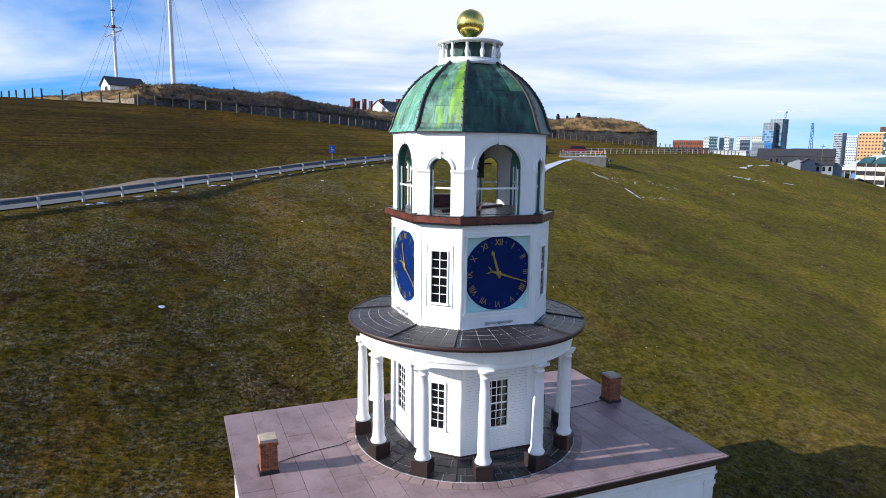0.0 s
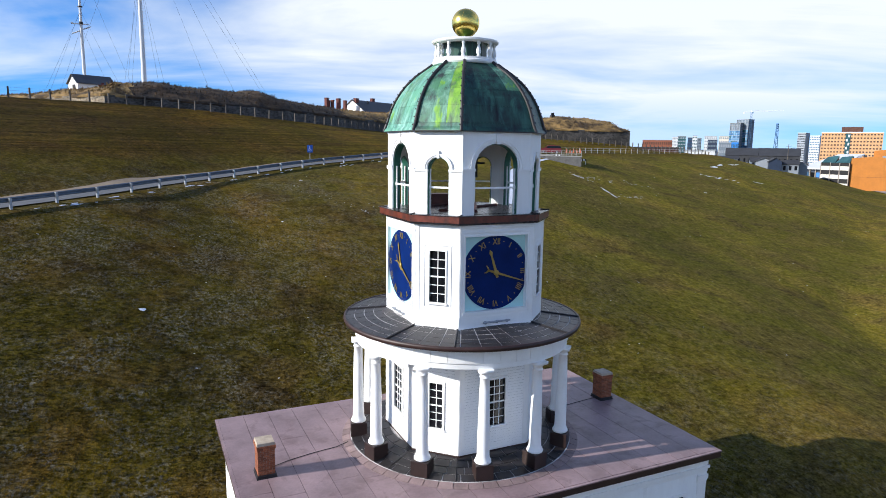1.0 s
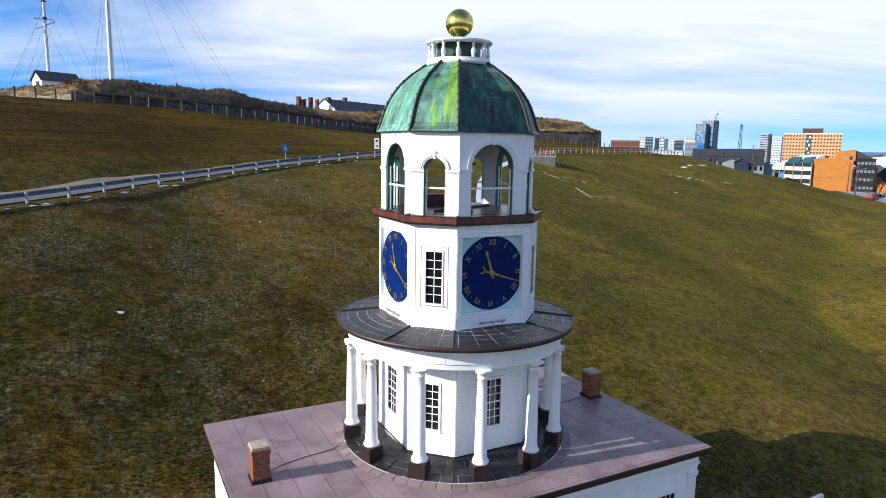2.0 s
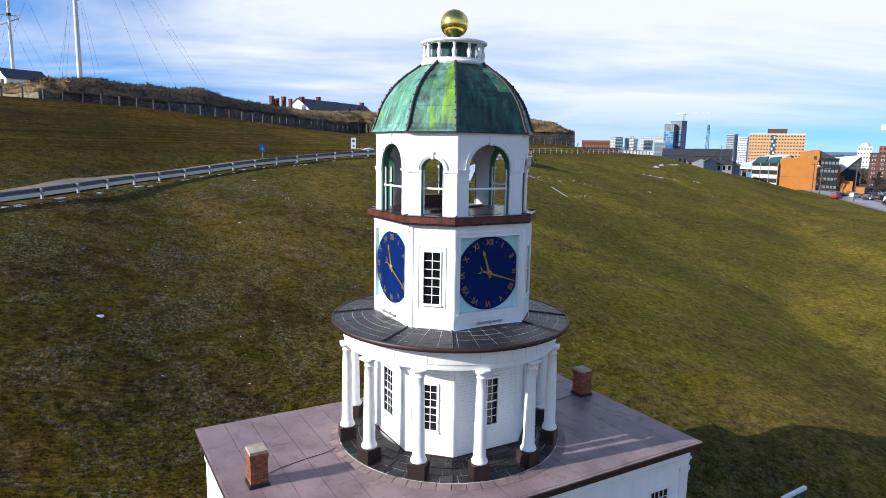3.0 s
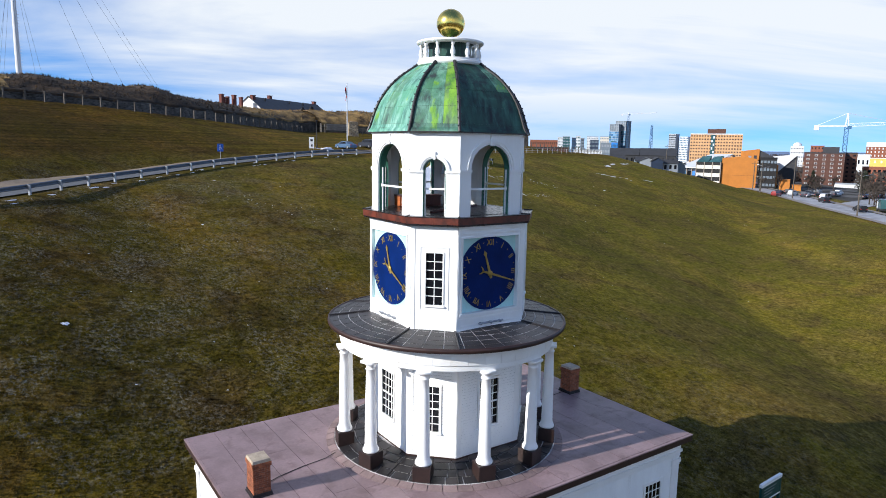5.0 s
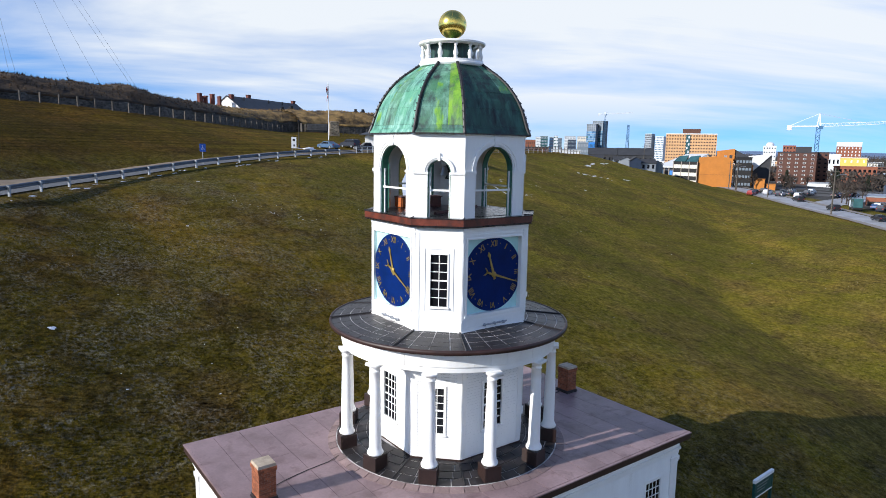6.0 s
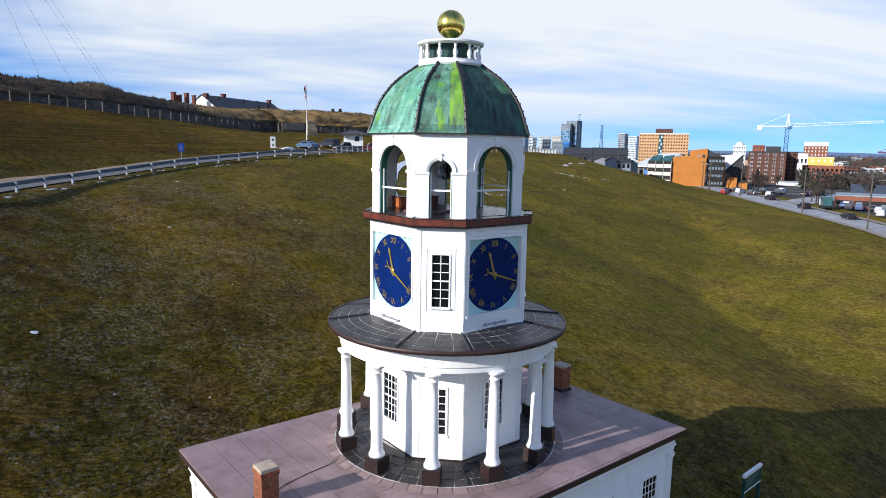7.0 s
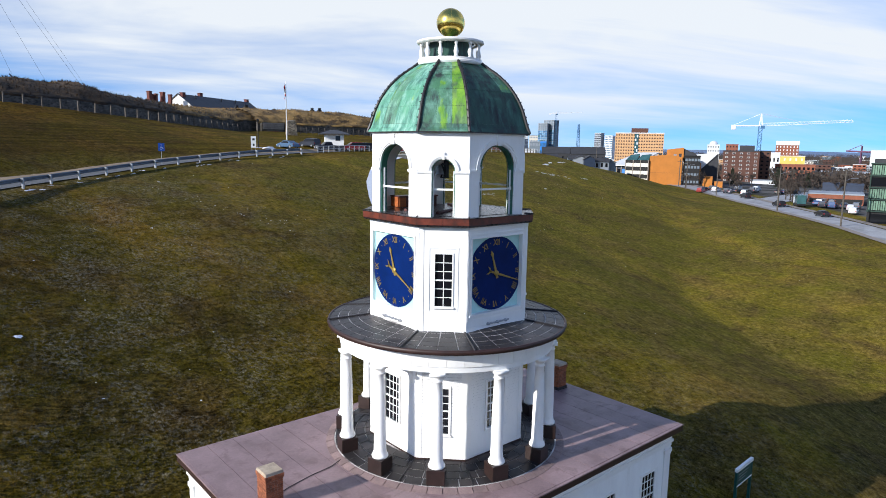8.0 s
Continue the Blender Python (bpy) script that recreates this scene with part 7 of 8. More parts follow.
def near_town():
    unfinished_tower("unfinished blue glass tower with bare concrete floors on top", (716.4, 623.3), (721.2, 610.2), 57.7, 3)
    unfinished_tower("taller unfinished blue glass tower beside a crane", (729.2, 623.9), (731.2, 606.2), 62.6, 4)
    block("apartment_block", "slim grey and white apartment tower", (932.4, 682.3), (934.9, 670.4), 50.0, 14, CITY_GREY, CITY_WHITE, 16, 7, GLASS, (0.6, 0.45))
    block("apartment_block", "pale glass apartment tower", (942.7, 668.3), (946.4, 654.5), 45.6, 14, CITY_WHITE, CITY_WHITE, 14, 6, BLUEGLASS, (0.66, 0.5))
    h = block("hotel", "long tan brick hotel with rows of brown windows", (639.9, 436.1), (669.4, 390.6), 39.6, 16, TAN, CITY_WHITE, 13, 19, DIMGLASS, (0.52, 0.40), parapet=1.0)
    bm = bmesh.new()
    box(bm, -9.5, 9.5, 3, 12, 46.5, 52.0)
    part("penthouse", bm, BROWNBRICK, h)
    bm = bmesh.new()
    box(bm, -5.4, -1.0, -0.4, 0.1, 0, 45.4)
    strip_ = part("stair_strip", bm, TEALGLASS, h)
    for k in range(11):
        bm = bmesh.new()
        u = -4.9 if k % 2 else -3.1
        box(bm, u, u + 1.6, -0.5, -0.38, 4.1 * k + 0.4, 4.1 * k + 3.0)
        part("panel", bm, CITY_WHITE, strip_)
    # civic buildings along the street
    orange_office()
    w = block("office_building", "dark glazed office wing with grey window panels", (236.6, 121.6), (239.7, 116.5), 16.4, 12, DARKGAP, DARKGAP, 4, 5, SLATE_BLUE, (0.72, 0.34), parapet=0.3)
    banded_office()
    sports_hall()
    w = thing("church_hall", "dark hall with a steep white wedge roof and orange fin", "building", (258.5, 125.0, 4.0), -62)
    bm = bmesh.new()
    v = [bm.verts.new(p) for p in ((-6, 0, -2), (6, 0, -2), (6, 0, 13.5), (-6, 0, 4.5), (-6, 14, -2), (6, 14, -2), (6, 14, 13.5), (-6, 14, 4.5))]
    for f in ((0, 1, 2, 3), (7, 6, 5, 4), (0, 4, 5, 1), (1, 5, 6, 2), (2, 6, 7, 3), (3, 7, 4, 0)):
        bm.faces.new([v[i] for i in f])
    part("wall", bm, DARKROOF, w)
    bm = bmesh.new()
    v = [bm.verts.new(p) for p in ((-7, -0.6, 12.6), (6.3, -0.6, 14.2), (-3.5, -0.6, 4.0), (-7, 14, 12.6), (6.3, 14, 14.2), (-3.5, 14, 4.0))]
    for f in ((0, 1, 2), (5, 4, 3), (0, 3, 4, 1), (1, 4, 5, 2), (2, 5, 3, 0)):
        bm.faces.new([v[i] for i in f])
    part("roof", bm, CITY_WHITE, w)
    bm = bmesh.new()
    box(bm, -2.3, -0.9, -1.2, 0, -2, 9.5)
    part("fin", bm, ORANGE_WALL, w)
    block("kiosk_block", "small orange annex beside the street", (235.1, 112.4), (236.8, 109.2), 8.3, 4, ORANGE_WALL, ORANGE_WALL, parapet=0.1)
    block("kiosk_block", "small orange box building beside the street", (237.1, 108.5), (238.5, 105.7), 6.4, 4, ORANGE_WALL, ORANGE_WALL, parapet=0.1)
    a = block("apartment_block", "brown brick apartment block with white-framed windows", (332.4, 152.8), (340.1, 136.4), 19.0, 14, BROWNBRICK, DARKROOF, 8, 5, GLASS, (0.26, 0.30), surround=CITY_WHITE)
    block("apartment_block", "dark brick rear wing of the apartment block", (349.2, 140.4), (351.4, 135.4), 19.2, 12, BROWNBRICK, DARKROOF, 8, 2, GLASS, (0.4, 0.4))
    bm = bmesh.new()
    box(bm, -1.0, 6.4, 3, 9, 16.0, 19.8)
    part("penthouse", bm, DARKROOF, a)
    block("white_shed", "long white low shed in front of the apartment block", (320.4, 131.4), (325.4, 119.7), 4.3, 6, CITY_WHITE, CITY_GREY)
    block("office_building", "red brick office with two rows of windows", (361.6, 136.9), (368.7, 118.5), 12.0, 12, REDBRICK, REDBRICK, 2, 9, GLASS, (0.55, 0.4), skip_rows=1)
    block("apartment_block", "yellow and white stepped apartment block", (535.7, 212.9), (544.8, 190.0), 16.5, 14, YELLOW, CREAM, 3, 6, CREAM, (0.3, 0.4), skip_rows=1)
    block("apartment_block", "white rooftop part of the stepped block", (534.0, 217.0), (538.0, 206.5), 19.0, 10, CITY_WHITE, CITY_WHITE, 2, 4, GLASS, (0.4, 0.3))
    block("apartment_tower", "red brick apartment tower with a white roof storey", (721.6, 286.8), (729.9, 266.1), 28.0, 14, REDBRICK, CITY_WHITE, 10, 7, CITY_WHITE, (0.3, 0.5), parapet=4.5)
    block("apartment_block", "small red brick tower far in the town", (701.1, 332.1), (706.5, 320.8), 28.0, 12, REDBRICK, REDBRICK, 8, 4, GLASS, (0.4, 0.4))
    d = block("domed_building", "pale stepped building with a rounded top", (869.8, 441.7), (877.0, 427.5), 30.0, 14, CITY_WHITE, CITY_WHITE, 7, 5, GLASS, (0.4, 0.3))
    bm = bmesh.new()
    lathe(bm, [(5.5, 39.0), (5.2, 41.5), (3.8, 43.6), (1.0, 44.6)], 16, at=(0, 6, 0))
    part("dome", bm, CITY_WHITE, d)
    block("store", "low orange-brown brick store with a dark glass front", (198.6, 58.9), (203.2, 45.0), 5.9, 16, REDBRICK, CITY_GREY, bands=1, glass=DARKGAP, parapet=0.3)
    block("store", "low store with a dark blue metal roof", (275.6, 81.7), (280.0, 68.1), 5.6, 14, NAVY, NAVY, parapet=0.6)
    green_building()
    block("white_tank_building", "large white building far off by the harbour", (1230.6, 344.6), (1236.8, 322.7), 27.0, 20, CITY_WHITE, CITY_WHITE)
    for x, y, turn, ln in ((299.8, 241.2, -50, 19.5), (294.1, 214.8, -50, 19.0)):
        gabled_house("drill_hall", "long dark hall with a low charcoal roof", (x, y, 8.0), turn, ln, 13, 8.4, 3.8, DARKROOF, DARKROOF, "building", 7)
    block("fire_hall", "long low white garage building beyond the hill's edge", (218.8, 166.6), (218.1, 151.3), 11.5, 8, CITY_WHITE, CITY_GREY, 1, 9, GLASS, (0.5, 0.12), skip_rows=5)
    low_street()


def unfinished_tower(label, left, right, top, bare):
    """Curtain-walled tower: glass bays between floor edges, the upper floors still open."""
    l, r = Vector((*left, 0)), Vector((*right, 0))
    u, g = (r - l).normalized(), ground_at(*left)
    w, h = (r - l).length, top - g
    t = thing("apartment_tower", label, "building", ((l.x + r.x) / 2, (l.y + r.y) / 2, g), math.degrees(math.atan2(u.y, u.x)))
    n = int(h / 3.3)
    fh, rnd = h / n, random.Random(int(top))
    bm = bmesh.new()
    box(bm, -w / 2 + 0.5, w / 2 - 0.5, 0.6, 13.4, -3, h - 0.3)
    part("core", bm, SLATE_BLUE, t)
    for k in range(n):
        bm = bmesh.new()
        box(bm, -w / 2, w / 2, 0, 14, (k + 1) * fh - 0.45, (k + 1) * fh)
        part("floor_slab", bm, CITY_GREY, t)
        if k >= n - bare:
            for j in range(5):
                bm = bmesh.new()
                x = -w / 2 + 0.4 + j * (w - 0.8) / 4
                box(bm, x - 0.3, x + 0.3, 0.1, 0.7, k * fh, (k + 1) * fh - 0.45)
                part("pillar", bm, CITY_GREY, t)
            continue
        for j in range(5):
            bm = bmesh.new()
            x = -w / 2 + j * w / 5
            box(bm, x + 0.12, x + w / 5 - 0.12, 0.05, 0.5, k * fh, (k + 1) * fh - 0.45)
            part("glass_bay", bm, rnd.choice((BLUEGLASS, BLUEGLASS, SKYGLASS, SKYGLASS, TEALGLASS)), t)


def orange_office():
    """Office with a blank orange gable-topped end wall and a stepped rooftop block."""
    l, r = Vector((228.9, 133.3, 0)), Vector((235.5, 122.2, 0))
    u, w = (r - l).normalized(), (r - l).length
    t = thing("office_building", "low office with a blank orange end wall and rooftop block", "building", ((l.x + r.x) / 2, (l.y + r.y) / 2, 4.0), math.degrees(math.atan2(u.y, u.x)))
    bm = bmesh.new()
    face = [(-w / 2, -3), (w / 2, -3), (w / 2, 11.9), (w * 0.12, 12.9), (-w / 2, 12.2)]
    lo, hi = [bm.verts.new((x, 0, z)) for x, z in face], [bm.verts.new((x, 9, z)) for x, z in face]
    bm.faces.new(lo), bm.faces.new(hi[::-1])
    for k in range(5):
        bm.faces.new((lo[k], hi[k], hi[(k + 1) % 5], lo[(k + 1) % 5]))
    body = part("wall", bm, ORANGE_WALL, t)
    for z in (5.3,):
        bm = bmesh.new()
        box(bm, -w / 2 + 0.1, w / 2 - 0.1, -0.02, 0.02, z - 0.03, z + 0.03)
        part("panel_joint", bm, BROWNBRICK, body)
    bm = bmesh.new()
    lo = [bm.verts.new((x, 6.0, z)) for x, z in ((0.2, 11), (7.0, 11), (7.0, 16.0), (0.2, 15.0))]
    hi = [bm.verts.new((x, 10.0, z)) for x, z in ((0.2, 11), (7.0, 11), (7.0, 16.0), (0.2, 15.0))]
    bm.faces.new(lo), bm.faces.new(hi[::-1])
    for k in range(4):
        bm.faces.new((lo[k], hi[k], hi[(k + 1) % 4], lo[(k + 1) % 4]))
    part("rooftop_block", bm, ORANGE_WALL, t)
    bm = bmesh.new()
    lo = [bm.verts.new((x, 6.5, z)) for x, z in ((7.02, 10), (12.5, 10), (12.5, 12.8), (7.02, 15.6))]
    hi = [bm.verts.new((x, 10.0, z)) for x, z in ((7.02, 10), (12.5, 10), (12.5, 12.8), (7.02, 15.6))]
    bm.faces.new(lo), bm.faces.new(hi[::-1])
    for k in range(4):
        bm.faces.new((lo[k], hi[k], hi[(k + 1) % 4], lo[(k + 1) % 4]))
    part("lean_to_roof", bm, DARKROOF, t)
    for k, x in enumerate((-4.6, -2.9, 3.0, 5.0)):
        bm = bmesh.new()
        box(bm, x, x + 1.1, 2.0, 3.2, 11.8, 13.2 + 0.2 * (k % 2))
        part("roof_unit", bm, (STEEL, DARKROOF)[k % 2], t)


def banded_office():
    """Three storeys of dark ribbon windows and cream bands under a sloping teal glass storey."""
    l, r = Vector((226.4, 141.6, 0)), Vector((227.6, 134.2, 0))
    u, w = (r - l).normalized(), 10.2
    t = thing("office_building", "office with cream bands, dark ribbon windows and teal glazed top", "building", (227.3, 138.3, 4.0), math.degrees(math.atan2(u.y, u.x)))
    bm = bmesh.new()
    box(bm, -w / 2, w / 2, 0, 12, -3, 10.4)
    part("wall", bm, DARKGAP, t)
    for k in range(3):
        bm = bmesh.new()
        box(bm, -w / 2 - 0.05, w / 2 + 0.05, -0.25, 0.1, 1.2 + 3.2 * k, 2.7 + 3.2 * k)
        part("floor_band", bm, CREAM, t)
    for x in (-w / 2, -w / 6, w / 6, w / 2):
        bm = bmesh.new()
        box(bm, x - 0.15, x + 0.15, -0.3, 0.1, -1, 10.4)
        part("pier", bm, KERB, t)
    for k in range(2):
        bm = bmesh.new()
        x0, x1 = -w / 2 + k * w / 2 + 0.1, -w / 2 + (k + 1) * w / 2 - 0.1
        v = [bm.verts.new(p) for p in ((x0, -0.2, 10.4), (x1, -0.2, 10.4), (x1, 2.8, 13.0), (x0 + 0.8, 2.8, 12.6), (x0, 3.0, 10.4), (x1, 3.0, 10.4))]
        bm.faces.new((v[0], v[1], v[2], v[3])), bm.faces.new((v[0], v[3], v[4])), bm.faces.new((v[1], v[5], v[2])), bm.faces.new((v[4], v[3], v[2], v[5])), bm.faces.new((v[0], v[4], v[5], v[1]))
        part("sloping_glass", bm, TEALGLASS, t)


def sports_hall():
    """Hall under one large white roof plane that climbs away from its glazed front."""
    t = thing("sports_hall", "hall with a large sloping white roof and glazed front on piers", "building", (225.4, 150.1, 4.0))
    o = t.location.copy()
    bm = bmesh.new()
    corners = [Vector(p) - o for p in ((224.9, 151.4, 12.0), (228.2, 141.0, 12.1), (250.0, 141.9, 17.8), (246.8, 150.6, 17.6))]
    lo, hi = [bm.verts.new(p - Vector((0, 0, 0.4))) for p in corners], [bm.verts.new(p) for p in corners]
    bm.faces.new(lo[::-1]), bm.faces.new(hi)
    for k in range(4):
        bm.faces.new((lo[k], lo[(k + 1) % 4], hi[(k + 1) % 4], hi[k]))
    part("roof", bm, CITY_WHITE, t)
    a, b = Vector((226.2, 150.0, 0)) - o, Vector((228.8, 142.4, 0)) - o
    d = (b - a).normalized()
    m = Matrix.Translation((a.x, a.y, 0)) @ Matrix.Rotation(math.atan2(d.y, d.x), 4, "Z")
    ln = (b - a).length
    bm = bmesh.new()
    box(bm, 0, ln, 0.3, 14, -5, 7.7, m)
    part("wall", bm, NAVY, t)
    for k in range(5):
        bm = bmesh.new()
        x = k * ln / 4
        box(bm, x - 0.2, x + 0.2, -0.1, 0.4, -5, 7.6, m)
        part("pier", bm, KERB, t)
    for k in range(4):
        bm = bmesh.new()
        box(bm, k * ln / 4 + 0.3, (k + 1) * ln / 4 - 0.3, 0.1, 0.34, 4.6, 6.4, m)
        part("window", bm, (BLUEGLASS, GLASS, BLUE, GLASS)[k], t)
        bm = bmesh.new()
        box(bm, k * ln / 4 + 0.3, (k + 1) * ln / 4 - 0.3, 0.12, 0.34, 2.0, 4.0, m)
        part("shop_front", bm, (GLASS, TAN, TAN, GLASS)[k], t)


def green_building():
    """Stacked boxes with slatted pale green bays over a black ground floor."""
    l, r = Vector((148.9, 28.4, 0)), Vector((152.4, 15.0, 0))
    u = (r - l).normalized()
    t = thing("green_building", "dark green clad building with slatted pale green bays", "building", (l.x, l.y, 2.6), math.degrees(math.atan2(u.y, u.x)))
    bm = bmesh.new()
    box(bm, 0.2, 13.8, 0.3, 9, -2, 13.4)
    part("wall", bm, DARKGAP, t)
    bm = bmesh.new()
    box(bm, 0.6, 13.6, 1.2, 8, 13.4, 14.4)
    part("roof_storey", bm, DARKROOF, t)
    slat = bmesh.new()
    box(slat, -0.16, 0.16, -0.06, 0.06, 0.0, 2.05)
    slat_me = mesh_from("slat", slat, BAY_GLASS)
    for k in range(4):
        z = 2.95 + 2.62 * k
        bm = bmesh.new()
        box(bm, 0, 14, -0.15, 9.1, z - 0.26, z)
        part("floor_edge", bm, GREEN_BOX, t)
        for j in range(3):
            x0 = 0.15 + 4.65 * j
            bm = bmesh.new()
            box(bm, x0, x0 + 0.22, -0.1, 0.4, z, z + 2.36)
            box(bm, x0 + 4.2, x0 + 4.42, -0.1, 0.4, z, z + 2.36)
            frame_ = part("bay_frame", bm, GREEN_BOX, t)
            if k == 2:
                bm = bmesh.new()
                box(bm, x0 + 0.3, x0 + 4.1, 0.1, 0.25, z + 0.3, z + 2.1)
                part("window", bm, GLASS, frame_)
                continue
            for q in range(9):
                p = part("slat", slat_me, BAY_GLASS, frame_)
                p.location = (x0 + 0.45 + q * 0.435, 0.05, z + 0.14)
    bm = bmesh.new()
    box(bm, 0, 14, -0.15, 9.1, 13.2, 13.45)
    part("floor_edge", bm, GREEN_BOX, t)
    for j in range(3):
        bm = bmesh.new()
        box(bm, 0.8 + 4.6 * j, 4.2 + 4.6 * j, 0.1, 0.28, 0.1, 2.2)
        part("shop_front", bm, GLASS, t)


def low_street():
    """Small wooden houses and sheds packed below the hill's brow."""
    rnd = random.Random(52)
    looks = ((CITY_WHITE, "white"), (OCHRE, "ochre"), (SLATE_BLUE, "grey-blue"), (REDBRICK, "brick red"), (BROWNBRICK, "dark brown"), (CREAM, "cream"), (CITY_GREY, "grey"))
    for k in range(46):
        f = rnd.random()
        d = rnd.uniform(420, 620)
        az = radians(46.0 + 8.5 * f)
        x, y = -14 + d * math.sin(az), -22 + d * math.cos(az)
        mat, word = rnd.choice(looks)
        gabled_house("town_house", word + " wooden house with a dark gable roof", (x, y, ground_at(x, y)), rnd.choice((0, 90)) - 45 + rnd.uniform(-8, 8), rnd.uniform(5, 8), rnd.uniform(5, 6.5), rnd.uniform(3.0, 5.5), rnd.uniform(1.4, 2.2), mat, rnd.choice((DARKROOF, DARKROOF, SLATE_ROOF, BROWNBRICK)), "house", 3)
    for k in range(5):
        x, y = 262 + 5.0 * k + rnd.uniform(-1, 1), 190 + rnd.uniform(0, 30)
        box_shed = thing("shed", "small pale flat-roofed shed among the houses", "shed", (x, y, ground_at(x, y)), -45 + rnd.uniform(-10, 10))
        bm = bmesh.new()
        box(bm, -2, 2, -1.5, 1.5, -1, 3)
        part("wall", bm, (CREAM, CITY_GREY)[k % 2], box_shed)
        bm = bmesh.new()
        box(bm, -2.2, 2.2, -1.7, 1.7, 3.0, 3.25)
        part("roof", bm, DARKROOF, box_shed)


HORIZON = (((654.0, 721.5), (683.8, 693.7), 34.3, REDBRICK, BROWNBRICK, 5, 14, "long red brick block far in the town"),
           ((683.7, 693.8), (689.4, 688.2), 38.7, CITY_WHITE, CITY_GREY, 11, 4, "white apartment slab far in the town"),
           ((688.8, 688.8), (696.7, 680.8), 39.7, TEALGLASS, CITY_GREY, 11, 5, "teal glass apartment block far in the town"),
           ((698.5, 679.1), (703.0, 674.5), 38.2, NAVY, BLUEGLASS, 10, 3, "dark blue glass block far in the town"),
           ((702.9, 674.6), (707.3, 670.0), 40.7, CITY_WHITE, TEALGLASS, 11, 3, "white and teal apartment slab far in the town"),
           ((707.4, 669.9), (711.2, 665.9), 37.5, SLATE_BLUE, NAVY, 10, 3, "dark grey apartment slab far in the town"),
           ((713.8, 663.1), (725.0, 651.1), 40.1, CITY_WHITE, CITY_GREY, 11, 7, "pale apartment block far in the town"),
           ((687.8, 632.5), (695.9, 623.6), 34.6, NAVY, SLATE_BLUE, 8, 6, "dark blue office block far in the town"),
           ((726.6, 649.3), (735.9, 639.0), 40.3, CREAM, CITY_GREY, 10, 6, "cream apartment block far in the town"),
           ((697.4, 622.0), (707.5, 610.7), 30.9, SLATE_BLUE, CITY_GREY, 5, 7, "grey slab building far in the town"),
           ((707.5, 610.7), (713.3, 604.0), 31.8, BLUE, BLUEGLASS, 4, 5, "bright blue clad building far in the town"))


def crest_hall():
    block("long_hall", "long pale low building with many windows behind the hill's crest", (221.2, 208.9), (230.5, 199.0), 18.4, 10, CITY_WHITE, CITY_GREY, 1, 12, GLASS, (0.7, 0.12), skip_rows=6, parapet=0.4)
    block("long_hall", "long dark low hall behind the hill's crest", (195.0, 231.0), (219.5, 210.5), 19.2, 12, BROWNBRICK, DARKROOF, 1, 14, GLASS, (0.5, 0.2), skip_rows=4, parapet=0.6)
    rnd = random.Random(41)
    for k in range(9):
        f = k / 8
        x, y = 186 + 20 * f + rnd.uniform(-1, 5), 163 - 25 * f + rnd.uniform(-1, 5)
        h = 1.9 + 1.5 * f + rnd.uniform(-0.3, 0.4)
        gabled_house("town_house", ("dark-roofed wooden town house behind the hill's crest", "grey clapboard town house with a charcoal roof")[k % 2], (x, y, ground_at(x, y)), rnd.choice((-42, 48)) + rnd.uniform(-4, 4),
                     rnd.uniform(4, 6.5), rnd.uniform(3.6, 5), h, rnd.uniform(0.9, 1.4), (CITY_GREY if k % 2 else rnd.choice((SLATE_BLUE, BROWNBRICK, NAVY))), DARKROOF, windows=3)


def horizon_towers():
    """Glass and white apartment blocks standing together at the far edge of the town."""
    for (ax, ay), (bx, by), top, wall, glass, rows, cols, lab in HORIZON:
        block("apartment_block", lab, (ax, ay), (bx, by), top, 16, wall, CITY_GREY, rows, cols, glass, (0.62, 0.42), parapet=0.6)


def far_town():
    """Smaller houses and blocks that fill the town between the larger buildings."""
    rnd = random.Random(21)
    walls = [CITY_WHITE, CITY_GREY, REDBRICK, BROWNBRICK, BROWNBRICK, OCHRE, SLATE_BLUE, CREAM, REDBRICK, TAN]
    words = {CITY_WHITE: "white", CITY_GREY: "grey", REDBRICK: "red brick", BROWNBRICK: "brown brick", TAN: "tan", OCHRE: "ochre", SLATE_BLUE: "grey-blue", CREAM: "cream"}
    made = 0
    while made < 240:
        az, d = radians(rnd.uniform(39.0, 76.0)), rnd.uniform(400, 1050) if made < 135 else rnd.uniform(900, 2600)
        x, y = -14 + d * math.sin(az), -22 + d * math.cos(az)
        e = (x - 122) * -0.72 + (y - 17) * 0.69
        if e > -24 or (d < 420 and az < radians(66)):
            continue
        mat = rnd.choice(walls)
        z = ground_at(x, y)
        if d < 900:
            gabled_house("town_house", words[mat] + " wooden town house with a dark gable roof", (x, y, z), rnd.choice((0, 90)) + rnd.uniform(-60, -25), rnd.uniform(7, 12), rnd.uniform(6, 8), rnd.uniform(4.0, 7.0), rnd.uniform(1.6, 2.8), mat, rnd.choice((DARKROOF, DARKROOF, SLATE_ROOF, CITY_GREY)), "house", 3)
        else:
            w, h = rnd.uniform(9, 24), rnd.uniform(7, 15)
            n = Vector((math.cos(az), -math.sin(az), 0))
            block("far_block", words[mat] + " block far off in the town", (x - n.x * w / 2, y - n.y * w / 2), (x + n.x * w / 2, y + n.y * w / 2), z + h, 16, mat, rnd.choice((CITY_WHITE, CITY_GREY, DARKROOF)), max(2, int(h / 3.4)), max(3, int(w / 5)), GLASS, (0.5, 0.4))
        made += 1


